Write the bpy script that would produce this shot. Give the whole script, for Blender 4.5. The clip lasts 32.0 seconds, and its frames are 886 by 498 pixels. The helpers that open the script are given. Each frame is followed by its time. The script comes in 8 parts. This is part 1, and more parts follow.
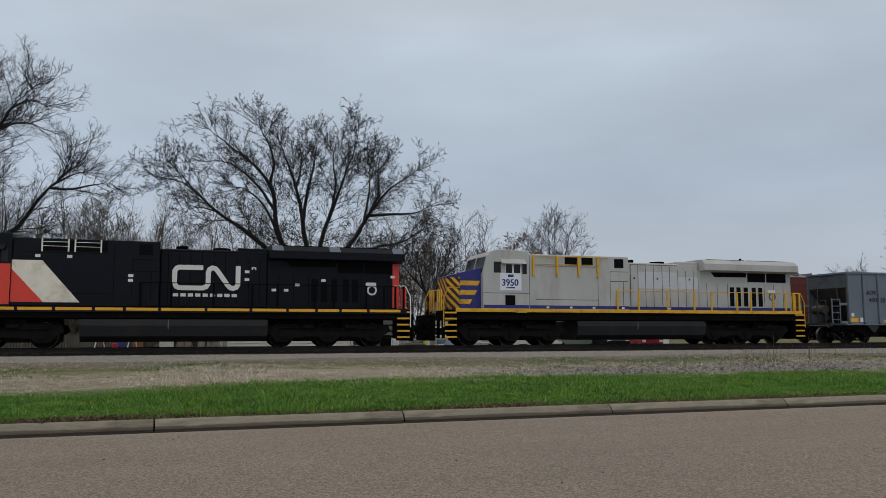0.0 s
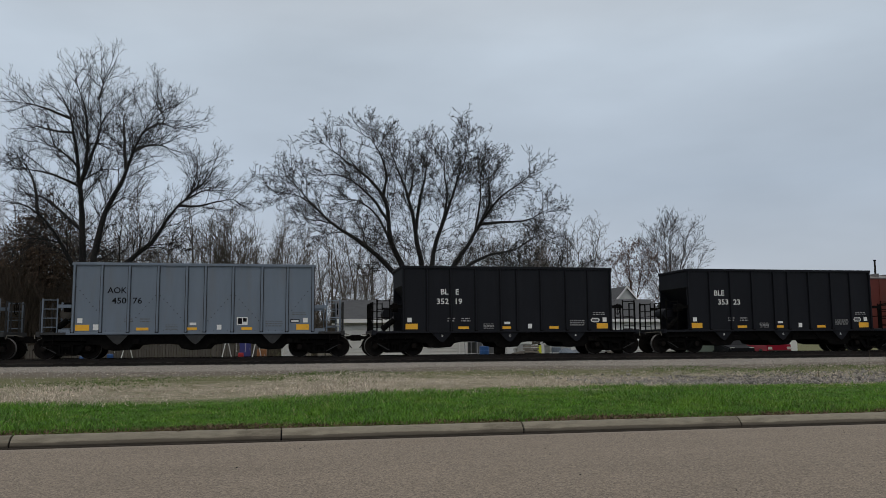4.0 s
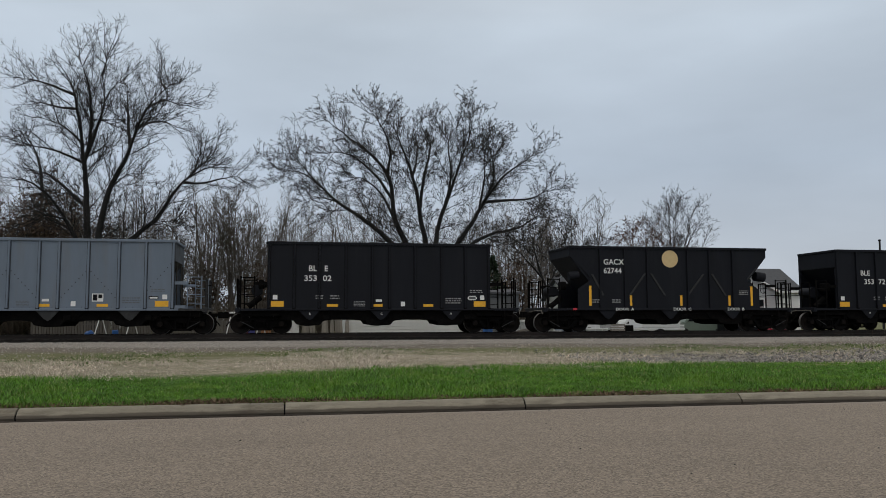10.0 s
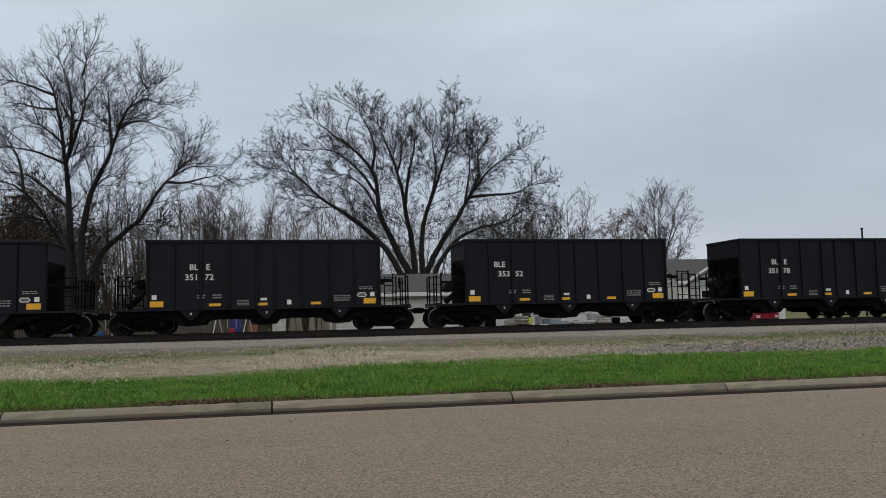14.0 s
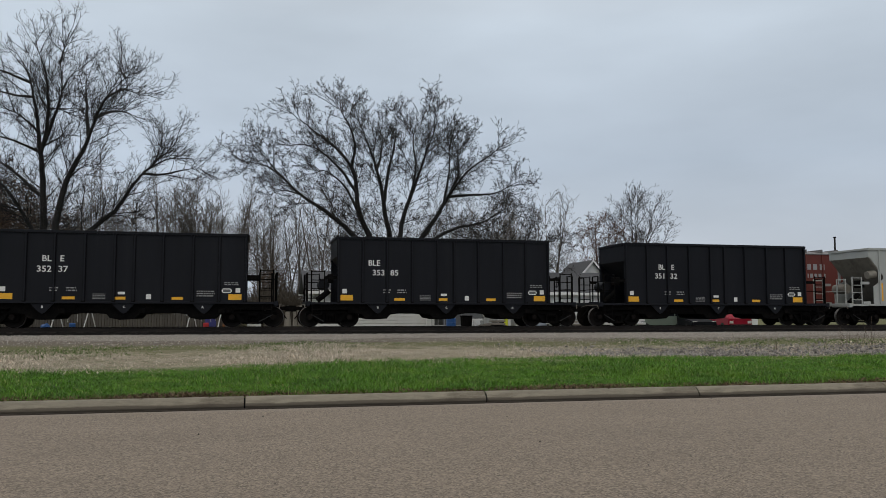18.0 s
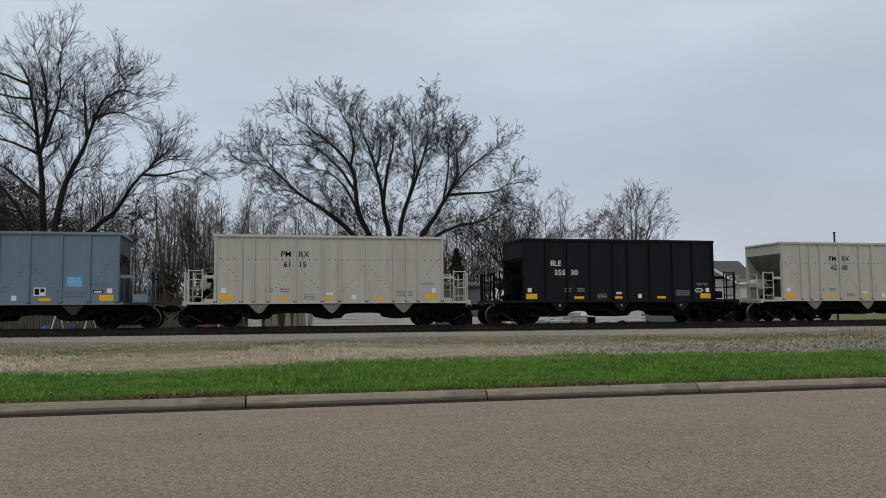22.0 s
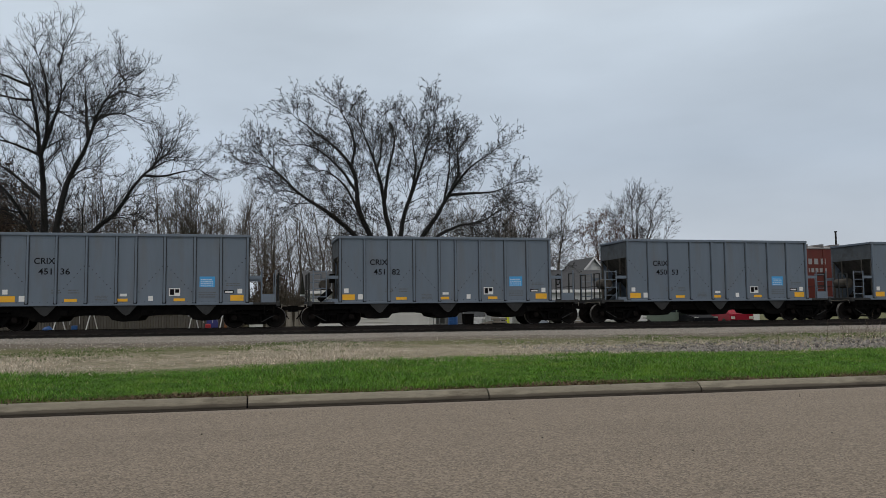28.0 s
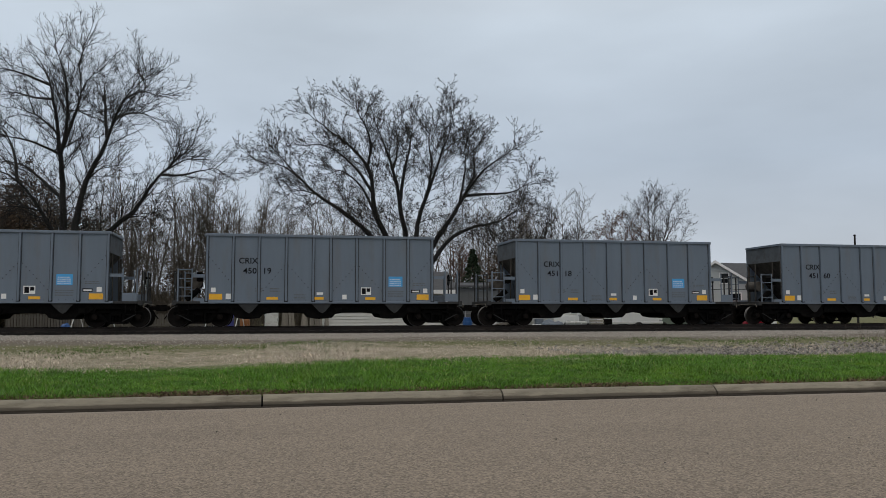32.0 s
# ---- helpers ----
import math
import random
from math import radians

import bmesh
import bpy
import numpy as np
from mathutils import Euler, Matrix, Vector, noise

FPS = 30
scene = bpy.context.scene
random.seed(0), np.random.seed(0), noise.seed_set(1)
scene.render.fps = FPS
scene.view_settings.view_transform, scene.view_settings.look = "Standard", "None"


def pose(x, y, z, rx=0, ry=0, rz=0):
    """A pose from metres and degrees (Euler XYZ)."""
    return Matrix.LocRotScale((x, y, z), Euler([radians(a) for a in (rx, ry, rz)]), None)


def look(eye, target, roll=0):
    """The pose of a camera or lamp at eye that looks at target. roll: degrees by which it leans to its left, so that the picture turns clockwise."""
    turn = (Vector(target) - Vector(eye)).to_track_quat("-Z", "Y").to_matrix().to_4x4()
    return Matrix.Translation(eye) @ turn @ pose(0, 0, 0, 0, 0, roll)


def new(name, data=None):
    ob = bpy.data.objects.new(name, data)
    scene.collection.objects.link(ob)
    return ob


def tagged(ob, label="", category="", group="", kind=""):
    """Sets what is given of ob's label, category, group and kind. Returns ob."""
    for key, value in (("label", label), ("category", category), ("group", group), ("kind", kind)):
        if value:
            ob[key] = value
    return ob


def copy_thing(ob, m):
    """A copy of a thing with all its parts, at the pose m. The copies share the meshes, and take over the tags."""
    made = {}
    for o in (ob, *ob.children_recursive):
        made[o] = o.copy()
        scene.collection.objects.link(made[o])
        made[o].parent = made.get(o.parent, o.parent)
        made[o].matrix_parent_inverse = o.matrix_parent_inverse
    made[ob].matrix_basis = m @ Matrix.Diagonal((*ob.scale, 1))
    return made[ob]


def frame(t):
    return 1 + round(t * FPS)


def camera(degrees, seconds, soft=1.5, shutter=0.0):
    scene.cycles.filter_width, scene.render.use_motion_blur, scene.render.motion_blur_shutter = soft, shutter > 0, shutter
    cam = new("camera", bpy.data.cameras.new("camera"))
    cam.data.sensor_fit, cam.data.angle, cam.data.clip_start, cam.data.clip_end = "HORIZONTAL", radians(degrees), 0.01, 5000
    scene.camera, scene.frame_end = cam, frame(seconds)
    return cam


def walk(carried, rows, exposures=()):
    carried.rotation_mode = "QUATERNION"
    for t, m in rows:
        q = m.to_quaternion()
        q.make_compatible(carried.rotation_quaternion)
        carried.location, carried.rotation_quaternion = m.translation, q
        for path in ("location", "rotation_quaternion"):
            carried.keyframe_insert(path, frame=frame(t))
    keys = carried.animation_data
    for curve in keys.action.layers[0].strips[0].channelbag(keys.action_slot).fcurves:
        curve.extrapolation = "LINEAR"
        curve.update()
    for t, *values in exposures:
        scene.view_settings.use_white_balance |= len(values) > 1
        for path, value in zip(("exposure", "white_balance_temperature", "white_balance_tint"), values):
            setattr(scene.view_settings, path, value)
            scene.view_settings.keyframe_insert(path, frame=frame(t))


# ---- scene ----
cam = camera(57.2, 32.0, soft=0.75)

# camera path
PATH = [
    (0, 0.016, -0.007, 1.121, -18.791, 5.948, 0.103),
    (0.4, 0.000, 0.000, 1.120, -18.438, 5.958, 0.322),
    (0.5, 0.014, -0.007, 1.127, -18.294, 5.930, 0.302),
    (1, 0.020, 0.010, 1.124, -18.001, 5.987, 0.530),
    (1.5, 0.026, 0.003, 1.166, -17.782, 5.846, 3.077),
    (2, 0.016, 0.026, 1.167, -19.178, 5.580, 4.776),
    (2.5, -0.012, 0.030, 1.160, -15.175, 5.986, 1.630),
    (3, -0.028, 0.035, 1.164, -11.391, 6.170, 0.955),
    (3.5, -0.033, 0.025, 1.160, -11.052, 6.290, 0.610),
    (5.5, -0.028, 0.034, 1.152, -10.385, 7.270, -0.130),
    (6, -0.034, 0.024, 1.146, -10.287, 7.055, 0.105),
    (6.5, -0.026, 0.034, 1.144, -10.236, 6.812, 0.131),
    (7, -0.026, 0.028, 1.137, -10.331, 6.653, 0.226),
    (7.5, -0.018, 0.027, 1.139, -10.422, 6.164, 0.345),
    (8, -0.019, 0.013, 1.141, -10.441, 6.080, 0.312),
    (8.5, -0.020, 0.013, 1.134, -10.480, 6.078, 0.058),
    (9, -0.019, 0.021, 1.129, -10.417, 5.744, -0.018),
    (9.5, -0.013, 0.024, 1.131, -10.419, 5.045, 0.224),
    (10, -0.017, 0.011, 1.132, -10.606, 4.987, 0.170),
    (10.5, -0.020, 0.012, 1.133, -11.106, 4.873, 0.293),
    (11, -0.022, 0.003, 1.135, -11.213, 4.765, 0.503),
    (11.5, -0.019, 0.009, 1.133, -11.290, 4.700, 0.811),
    (12, -0.017, 0.011, 1.131, -11.372, 4.660, 1.188),
    (12.5, -0.013, 0.014, 1.132, -11.368, 4.646, 1.348),
    (13, -0.013, 0.014, 1.126, -11.410, 4.619, 1.358),
    (13.5, -0.005, 0.015, 1.134, -11.431, 4.672, 1.375),
    (15.5, 0.004, 0.005, 1.134, -12.436, 4.517, -0.138),
    (16, 0.008, -0.006, 1.135, -13.318, 4.515, -0.272),
    (16.5, -0.004, -0.001, 1.129, -13.306, 4.575, -0.507),
    (17, -0.010, -0.000, 1.127, -13.281, 4.582, -0.502),
    (17.5, -0.001, 0.012, 1.122, -13.198, 4.578, -0.274),
    (18, 0.004, 0.014, 1.123, -13.143, 4.580, -0.016),
    (18.5, 0.003, 0.011, 1.126, -13.157, 4.546, 0.130),
    (19, 0.003, -0.005, 1.124, -13.213, 4.546, 0.137),
    (19.5, -0.002, 0.000, 1.122, -13.212, 4.539, 0.228),
    (20, -0.002, -0.000, 1.124, -13.208, 4.516, 0.357),
    (20.5, 0.000, -0.005, 1.120, -13.190, 4.519, 0.359),
    (21, 0.000, 0.000, 1.120, -13.200, 4.500, 0.400),
    (21.5, -0.003, -0.017, 1.118, -13.121, 4.463, 0.454),
    (22, 0.004, -0.003, 1.125, -13.122, 4.474, 0.456),
    (22.5, -0.004, 0.000, 1.118, -13.115, 4.440, 0.546),
    (23, -0.001, 0.001, 1.123, -13.088, 4.461, 0.380),
    (23.5, -0.001, -0.002, 1.122, -13.133, 4.482, 0.259),
    (24, 0.001, 0.001, 1.124, -13.157, 4.404, -0.018),
    (24.5, -0.001, 0.001, 1.121, -13.062, 4.420, 0.056),
    (25, -0.001, 0.006, 1.119, -13.125, 4.412, 0.084),
    (25.5, 0.001, 0.001, 1.117, -13.102, 4.444, 0.012),
    (27.5, 0.002, -0.001, 1.124, -13.069, 4.509, 0.344),
    (28, 0.004, 0.000, 1.113, -13.030, 4.491, 0.606),
    (28.5, -0.007, 0.007, 1.127, -12.812, 4.554, 1.223),
    (29, -0.003, 0.022, 1.130, -11.608, 4.633, 1.496),
    (29.5, -0.012, 0.006, 1.120, -11.514, 4.641, 1.091),
    (30, -0.007, 0.001, 1.111, -11.684, 4.542, 0.220),
    (30.5, -0.008, 0.014, 1.119, -11.764, 4.561, -0.072),
    (31, -0.006, 0.017, 1.113, -11.814, 4.538, -0.076),
    (31.5, -0.006, 0.000, 1.117, -11.882, 4.557, -0.005),
    (32, 0.007, -0.003, 1.111, -11.987, 4.540, 0.100),
]
walk(cam, [(t, pose(x, y, z, 90 + p, r, w)) for t, x, y, z, w, p, r in PATH],
     exposures=[(0, -0.14, 6400, 10), (8, -0.12, 6400, 10), (10, -0.06, 6450, 10), (12, 0.0, 6500, 10), (32, 0.0, 6500, 10)])

# ---- world: overcast sky, brighter overhead ----
world = bpy.data.worlds.new("overcast_sky")
scene.world = world
world.use_nodes = True
wn, wl = world.node_tree.nodes, world.node_tree.links
wn.clear()
w_out = wn.new("ShaderNodeOutputWorld")
w_bg = wn.new("ShaderNodeBackground")
w_sky = wn.new("ShaderNodeTexSky")
w_sky.sky_type = "NISHITA"
w_sky.sun_disc = False
w_sky.sun_elevation = radians(48)
w_sky.sun_rotation = radians(200)
w_sky.air_density = 1.0
w_sky.dust_density = 4.0
w_co = wn.new("ShaderNodeTexCoord")
w_sep = wn.new("ShaderNodeSeparateXYZ")
w_ramp = wn.new("ShaderNodeValToRGB")
w_ramp.color_ramp.elements[0].position = 0.0
w_ramp.color_ramp.elements[0].color = (0.50, 0.56, 0.64, 1)
w_ramp.color_ramp.elements[1].position = 1.0
w_ramp.color_ramp.elements[1].color = (0.75, 0.72, 0.67, 1)
for w_pos, w_col in ((0.06, (0.560, 0.615, 0.688)), (0.18, (0.50, 0.575, 0.668)), (0.34, (0.570, 0.645, 0.722)), (0.6, (0.63, 0.63, 0.62))):
    w_el = w_ramp.color_ramp.elements.new(w_pos)
    w_el.color = (*w_col, 1)
w_map = wn.new("ShaderNodeMapping")
w_map.inputs["Scale"].default_value = (1.6, 1.6, 5.0)
w_noise = wn.new("ShaderNodeTexNoise")
w_noise.inputs["Scale"].default_value = 1.7
w_noise.inputs["Detail"].default_value = 5
w_noise.inputs["Roughness"].default_value = 0.48
w_cloud = wn.new("ShaderNodeMapRange")
w_cloud.inputs["From Min"].default_value = 0.25
w_cloud.inputs["From Max"].default_value = 0.75
w_cloud.inputs["To Min"].default_value = 0.87
w_cloud.inputs["To Max"].default_value = 1.13
w_mul = wn.new("ShaderNodeVectorMath")
w_mul.operation = "SCALE"
w_sks = wn.new("ShaderNodeVectorMath")
w_sks.operation = "SCALE"
w_sks.inputs["Scale"].default_value = 0.09
w_mix = wn.new("ShaderNodeMix")
w_mix.data_type = "RGBA"
w_mix.inputs["Factor"].default_value = 0.9
wl.new(w_co.outputs["Generated"], w_sep.inputs[0])
wl.new(w_sep.outputs["Z"], w_ramp.inputs[0])
wl.new(w_co.outputs["Generated"], w_map.inputs["Vector"])
wl.new(w_map.outputs[0], w_noise.inputs["Vector"])
wl.new(w_noise.outputs[0], w_cloud.inputs["Value"])
wl.new(w_ramp.outputs[0], w_mul.inputs[0])
w_side = wn.new("ShaderNodeMath")
w_side.operation = "MULTIPLY_ADD"
w_side.inputs[1].default_value = -0.12
w_side.inputs[2].default_value = 1.055
w_fac = wn.new("ShaderNodeMath")
w_fac.operation = "MULTIPLY"
wl.new(w_sep.outputs["X"], w_side.inputs[0])
wl.new(w_side.outputs[0], w_fac.inputs[0])
wl.new(w_cloud.outputs[0], w_fac.inputs[1])
wl.new(w_fac.outputs[0], w_mul.inputs["Scale"])
wl.new(w_sky.outputs[0], w_sks.inputs[0])
wl.new(w_sks.outputs[0], w_mix.inputs["A"])
wl.new(w_mul.outputs[0], w_mix.inputs["B"])
wl.new(w_mix.outputs["Result"], w_bg.inputs[0])
wl.new(w_bg.outputs[0], w_out.inputs[0])
w_bg.inputs[1].default_value = 1.0

sun_data = bpy.data.lights.new("sun", "SUN")
sun_data.energy = 0.45
sun_data.angle = radians(25)
sun_data.color = (1.0, 0.93, 0.84)
sun = new("sun", sun_data)
sun.matrix_basis = look((0, 0, 60), (12, 38, 0))

# ---- materials ----
def node_mat(name, base, rough=0.6, metal=0.0, spread=0.12, scale=3.0, stretch=(1, 1, 1), tint=None, tint_scale=0.8,
             tint_amount=0.4, bump=0.0, bump_scale=40.0, island=0.0, obj_random=0.0, spec=0.5):
    """Painted or raw surface: base colour with two scales of variation, stains of a second colour, fine relief."""
    m = bpy.data.materials.new(name)
    m.use_nodes = True
    n, l = m.node_tree.nodes, m.node_tree.links
    bsdf = n["Principled BSDF"]
    bsdf.inputs["Roughness"].default_value = rough
    bsdf.inputs["Metallic"].default_value = metal
    bsdf.inputs["Specular IOR Level"].default_value = spec
    co = n.new("ShaderNodeTexCoord")
    mp = n.new("ShaderNodeMapping")
    mp.inputs["Scale"].default_value = stretch
    l.new(co.outputs["Object"], mp.inputs["Vector"])
    n1 = n.new("ShaderNodeTexNoise")
    n1.inputs["Scale"].default_value = scale
    n1.inputs["Detail"].default_value = 6
    n1.inputs["Roughness"].default_value = 0.62
    l.new(mp.outputs[0], n1.inputs["Vector"])
    mr = n.new("ShaderNodeMapRange")
    mr.inputs["From Min"].default_value = 0.25
    mr.inputs["From Max"].default_value = 0.75
    mr.inputs["To Min"].default_value = 1 - spread
    mr.inputs["To Max"].default_value = 1 + spread
    l.new(n1.outputs[0], mr.inputs["Value"])
    col = n.new("ShaderNodeVectorMath")
    col.operation = "SCALE"
    col.inputs[0].default_value = base
    l.new(mr.outputs[0], col.inputs["Scale"])
    last = col.outputs[0]
    if island or obj_random:
        src = n.new("ShaderNodeNewGeometry").outputs["Random Per Island"] if island else n.new("ShaderNodeObjectInfo").outputs["Random"]
        k = island or obj_random
        r2 = n.new("ShaderNodeMapRange")
        r2.inputs["To Min"].default_value = 1 - k
        r2.inputs["To Max"].default_value = 1 + k
        l.new(src, r2.inputs["Value"])
        c2 = n.new("ShaderNodeVectorMath")
        c2.operation = "SCALE"
        l.new(last, c2.inputs[0])
        l.new(r2.outputs[0], c2.inputs["Scale"])
        last = c2.outputs[0]
    if tint:
        n2 = n.new("ShaderNodeTexNoise")
        n2.inputs["Scale"].default_value = tint_scale
        n2.inputs["Detail"].default_value = 8
        n2.inputs["Roughness"].default_value = 0.7
        l.new(mp.outputs[0], n2.inputs["Vector"])
        rp = n.new("ShaderNodeMapRange")
        rp.inputs["From Min"].default_value = 0.5
        rp.inputs["From Max"].default_value = 0.72
        rp.inputs["To Max"].default_value = tint_amount
        l.new(n2.outputs[0], rp.inputs["Value"])
        mx = n.new("ShaderNodeMix")
        mx.data_type = "RGBA"
        mx.inputs["B"].default_value = (*tint, 1)
        l.new(rp.outputs[0], mx.inputs["Factor"])
        l.new(last, mx.inputs["A"])
        last = mx.outputs["Result"]
    l.new(last, bsdf.inputs["Base Color"])
    if bump:
        n3 = n.new("ShaderNodeTexNoise")
        n3.inputs["Scale"].default_value = bump_scale
        n3.inputs["Detail"].default_value = 4
        l.new(co.outputs["Object"], n3.inputs["Vector"])
        bp = n.new("ShaderNodeBump")
        bp.inputs["Strength"].default_value = bump
        bp.inputs["Distance"].default_value = 0.02
        l.new(n3.outputs[0], bp.inputs["Height"])
        l.new(bp.outputs[0], bsdf.inputs["Normal"])
    return m


STREAK = (1.0, 1.0, 0.18)
M = {
    "slate": node_mat("weathered_slate_grey_paint", (0.132, 0.165, 0.210), 0.6, spread=0.10, scale=1.6, stretch=STREAK, tint=(0.13, 0.115, 0.10), tint_scale=1.3, tint_amount=0.35),
    "grey": node_mat("weathered_mid_grey_paint", (0.126, 0.158, 0.200), 0.6, spread=0.10, scale=1.6, stretch=STREAK, tint=(0.12, 0.105, 0.095), tint_scale=1.3, tint_amount=0.45),
    "blue_grey": node_mat("blue_grey_paint", (0.135, 0.19, 0.245), 0.6, spread=0.10, scale=1.6, stretch=STREAK, tint=(0.11, 0.12, 0.13), tint_scale=1.3, tint_amount=0.4),
    "black": node_mat("matt_black_wagon_paint", (0.0046, 0.0055, 0.0092), 0.62, spread=0.25, scale=1.5, stretch=STREAK, tint=(0.014, 0.015, 0.018), tint_scale=1.6, tint_amount=0.4, spec=0.22),
    "beige": node_mat("faded_beige_paint", (0.455, 0.438, 0.385), 0.6, spread=0.08, scale=1.6, stretch=STREAK, tint=(0.24, 0.17, 0.11), tint_scale=1.8, tint_amount=0.35),
    "pale": node_mat("pale_grey_paint", (0.36, 0.375, 0.36), 0.55, spread=0.07, scale=1.6, stretch=STREAK, tint=(0.22, 0.17, 0.12), tint_scale=1.6, tint_amount=0.3),
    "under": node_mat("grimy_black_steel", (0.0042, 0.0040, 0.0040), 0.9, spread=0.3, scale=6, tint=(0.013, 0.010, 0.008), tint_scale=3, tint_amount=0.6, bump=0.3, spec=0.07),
    "steel": node_mat("worn_wheel_steel", (0.16, 0.155, 0.15), 0.5, 0.6, spread=0.2, scale=5),
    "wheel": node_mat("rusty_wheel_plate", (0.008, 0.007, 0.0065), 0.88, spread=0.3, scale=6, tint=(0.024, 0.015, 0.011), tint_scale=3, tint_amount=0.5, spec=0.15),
    # dark tone for painted shade along post edges, and for rivets
    "edge_shade_rivet": node_mat("post_edge_shade_and_rivets", (0.035, 0.037, 0.04), 0.8, spread=0.25, scale=5),
    "patch": node_mat("yellow_number_patch", (0.80, 0.52, 0.012), 0.45, spread=0.06, scale=6),
    "soiled": node_mat("soiled_brown_grey_paint", (0.20, 0.185, 0.155), 0.75, spread=0.2, scale=2.5, tint=(0.09, 0.07, 0.055), tint_scale=2.2, tint_amount=0.8),
    # grey-brown dirt, darkened further for the shade under the wagon ends
    "caked": node_mat("shaded_grey_brown_dirt", (0.085, 0.078, 0.070), 0.9, spread=0.3, scale=2.5, tint=(0.03, 0.027, 0.024), tint_scale=1.6, tint_amount=0.85, spec=0.1),
    # side grey with the end wall's shade mixed into it, plus dirt
    "dulled": node_mat("shaded_dirty_grey_paint", (0.088, 0.098, 0.110), 0.8, spread=0.2, scale=2.2, tint=(0.05, 0.044, 0.038), tint_scale=1.5, tint_amount=0.8, spec=0.2),
    "yellow": node_mat("yellow_reflective_sheet", (0.80, 0.41, 0.018), 0.4, spread=0.06, scale=8, tint=(0.35, 0.2, 0.05), tint_scale=5, tint_amount=0.35),
    "yellow_paint": node_mat("safety_yellow_paint", (0.70, 0.385, 0.014), 0.45, spread=0.1, scale=5, tint=(0.22, 0.085, 0.018), tint_scale=2.2, tint_amount=0.8),
    "white": node_mat("white_lettering_paint", (0.72, 0.72, 0.70), 0.5, spread=0.06, scale=9),
    "ink": node_mat("black_lettering_paint", (0.010, 0.010, 0.012), 0.85, spread=0.1, scale=9, spec=0.1),
    "faint": node_mat("faded_dark_stencil", (0.10, 0.105, 0.11), 0.6, spread=0.1, scale=9),
    "blue_panel": node_mat("bright_blue_panel", (0.05, 0.32, 0.66), 0.45, spread=0.06, scale=8),
    "gold": node_mat("pale_gold_disc_paint", (0.60, 0.44, 0.22), 0.5, spread=0.08, scale=6),
    "red_plate": node_mat("red_sticker", (0.55, 0.03, 0.05), 0.5),
    "dim": node_mat("dull_white_stencil", (0.30, 0.30, 0.30), 0.6, spread=0.1, scale=9),
    "grime": node_mat("grimy_grey_fittings", (0.034, 0.035, 0.036), 0.8, spread=0.25, scale=5, tint=(0.02, 0.016, 0.013), tint_scale=3, tint_amount=0.6, spec=0.25),
    "dark": node_mat("dark_opening", (0.005, 0.005, 0.006), 0.9, spec=0.1),
}


# ---- mesh helpers ----
def box(bm, x0, x1, y0, y1, z0, z1, bevel=0.0):
    vs = [bm.verts.new(p) for p in ((x0, y0, z0), (x1, y0, z0), (x1, y1, z0), (x0, y1, z0), (x0, y0, z1), (x1, y0, z1), (x1, y1, z1), (x0, y1, z1))]
    fs = [bm.faces.new([vs[i] for i in q]) for q in ((3, 2, 1, 0), (4, 5, 6, 7), (0, 1, 5, 4), (1, 2, 6, 5), (2, 3, 7, 6), (3, 0, 4, 7))]
    if bevel:
        bmesh.ops.bevel(bm, geom=list({e for f in fs for e in f.edges}), offset=bevel, segments=1, affect="EDGES")
    return vs


def slab(bm, outline, axis, a, b):
    """A polygon, given in the two other axes, drawn out along axis from a to b."""
    def at(p, k):
        return {"x": (k, p[0], p[1]), "y": (p[0], k, p[1]), "z": (p[0], p[1], k)}[axis]
    lo = [bm.verts.new(at(p, a)) for p in outline]
    hi = [bm.verts.new(at(p, b)) for p in outline]
    n = len(outline)
    fs = [bm.faces.new(lo), bm.faces.new(hi[::-1])]
    for i in range(n):
        fs.append(bm.faces.new((lo[i], hi[i], hi[(i + 1) % n], lo[(i + 1) % n])))
    bmesh.ops.recalc_face_normals(bm, faces=fs)
    return fs


def rod(bm, p, q, r, n=6, r2=None):
    p, q = Vector(p), Vector(q)
    d = (q - p).normalized()
    u = d.cross(Vector((0, 0, 1)) if abs(d.z) < 0.9 else Vector((1, 0, 0))).normalized()
    v = d.cross(u)
    r2 = r if r2 is None else r2
    rings = []
    for c, rr in ((p, r), (q, r2)):
        rings.append([bm.verts.new(c + (u * math.cos(k * 2 * math.pi / n) + v * math.sin(k * 2 * math.pi / n)) * rr) for k in range(n)])
    for k in range(n):
        bm.faces.new((rings[0][k], rings[0][(k + 1) % n], rings[1][(k + 1) % n], rings[1][k]))
    bm.faces.new(rings[0][::-1])
    bm.faces.new(rings[1])


def pipe(bm, pts, r, n=6):
    for a, b in zip(pts, pts[1:]):
        rod(bm, a, b, r, n)


def lathe(bm, profile, n=24, centre=(0, 0, 0)):
    """A profile of (radius, y) turned about the y axis."""
    c = Vector(centre)
    rings = []
    for r, y in profile:
        rings.append([bm.verts.new(c + Vector((r * math.cos(k * 2 * math.pi / n), y, r * math.sin(k * 2 * math.pi / n)))) for k in range(n)])
    fs = []
    for a, b in zip(rings, rings[1:]):
        for k in range(n):
            fs.append(bm.faces.new((a[k], a[(k + 1) % n], b[(k + 1) % n], b[k])))
    fs.append(bm.faces.new(rings[0]))
    fs.append(bm.faces.new(rings[-1][::-1]))
    bmesh.ops.recalc_face_normals(bm, faces=fs)
    return fs


def mesh_of(name, bm, *mats):
    me = bpy.data.meshes.new(name)
    bm.normal_update()
    bm.to_mesh(me)
    bm.free()
    for m in mats:
        me.materials.append(m)
    return me


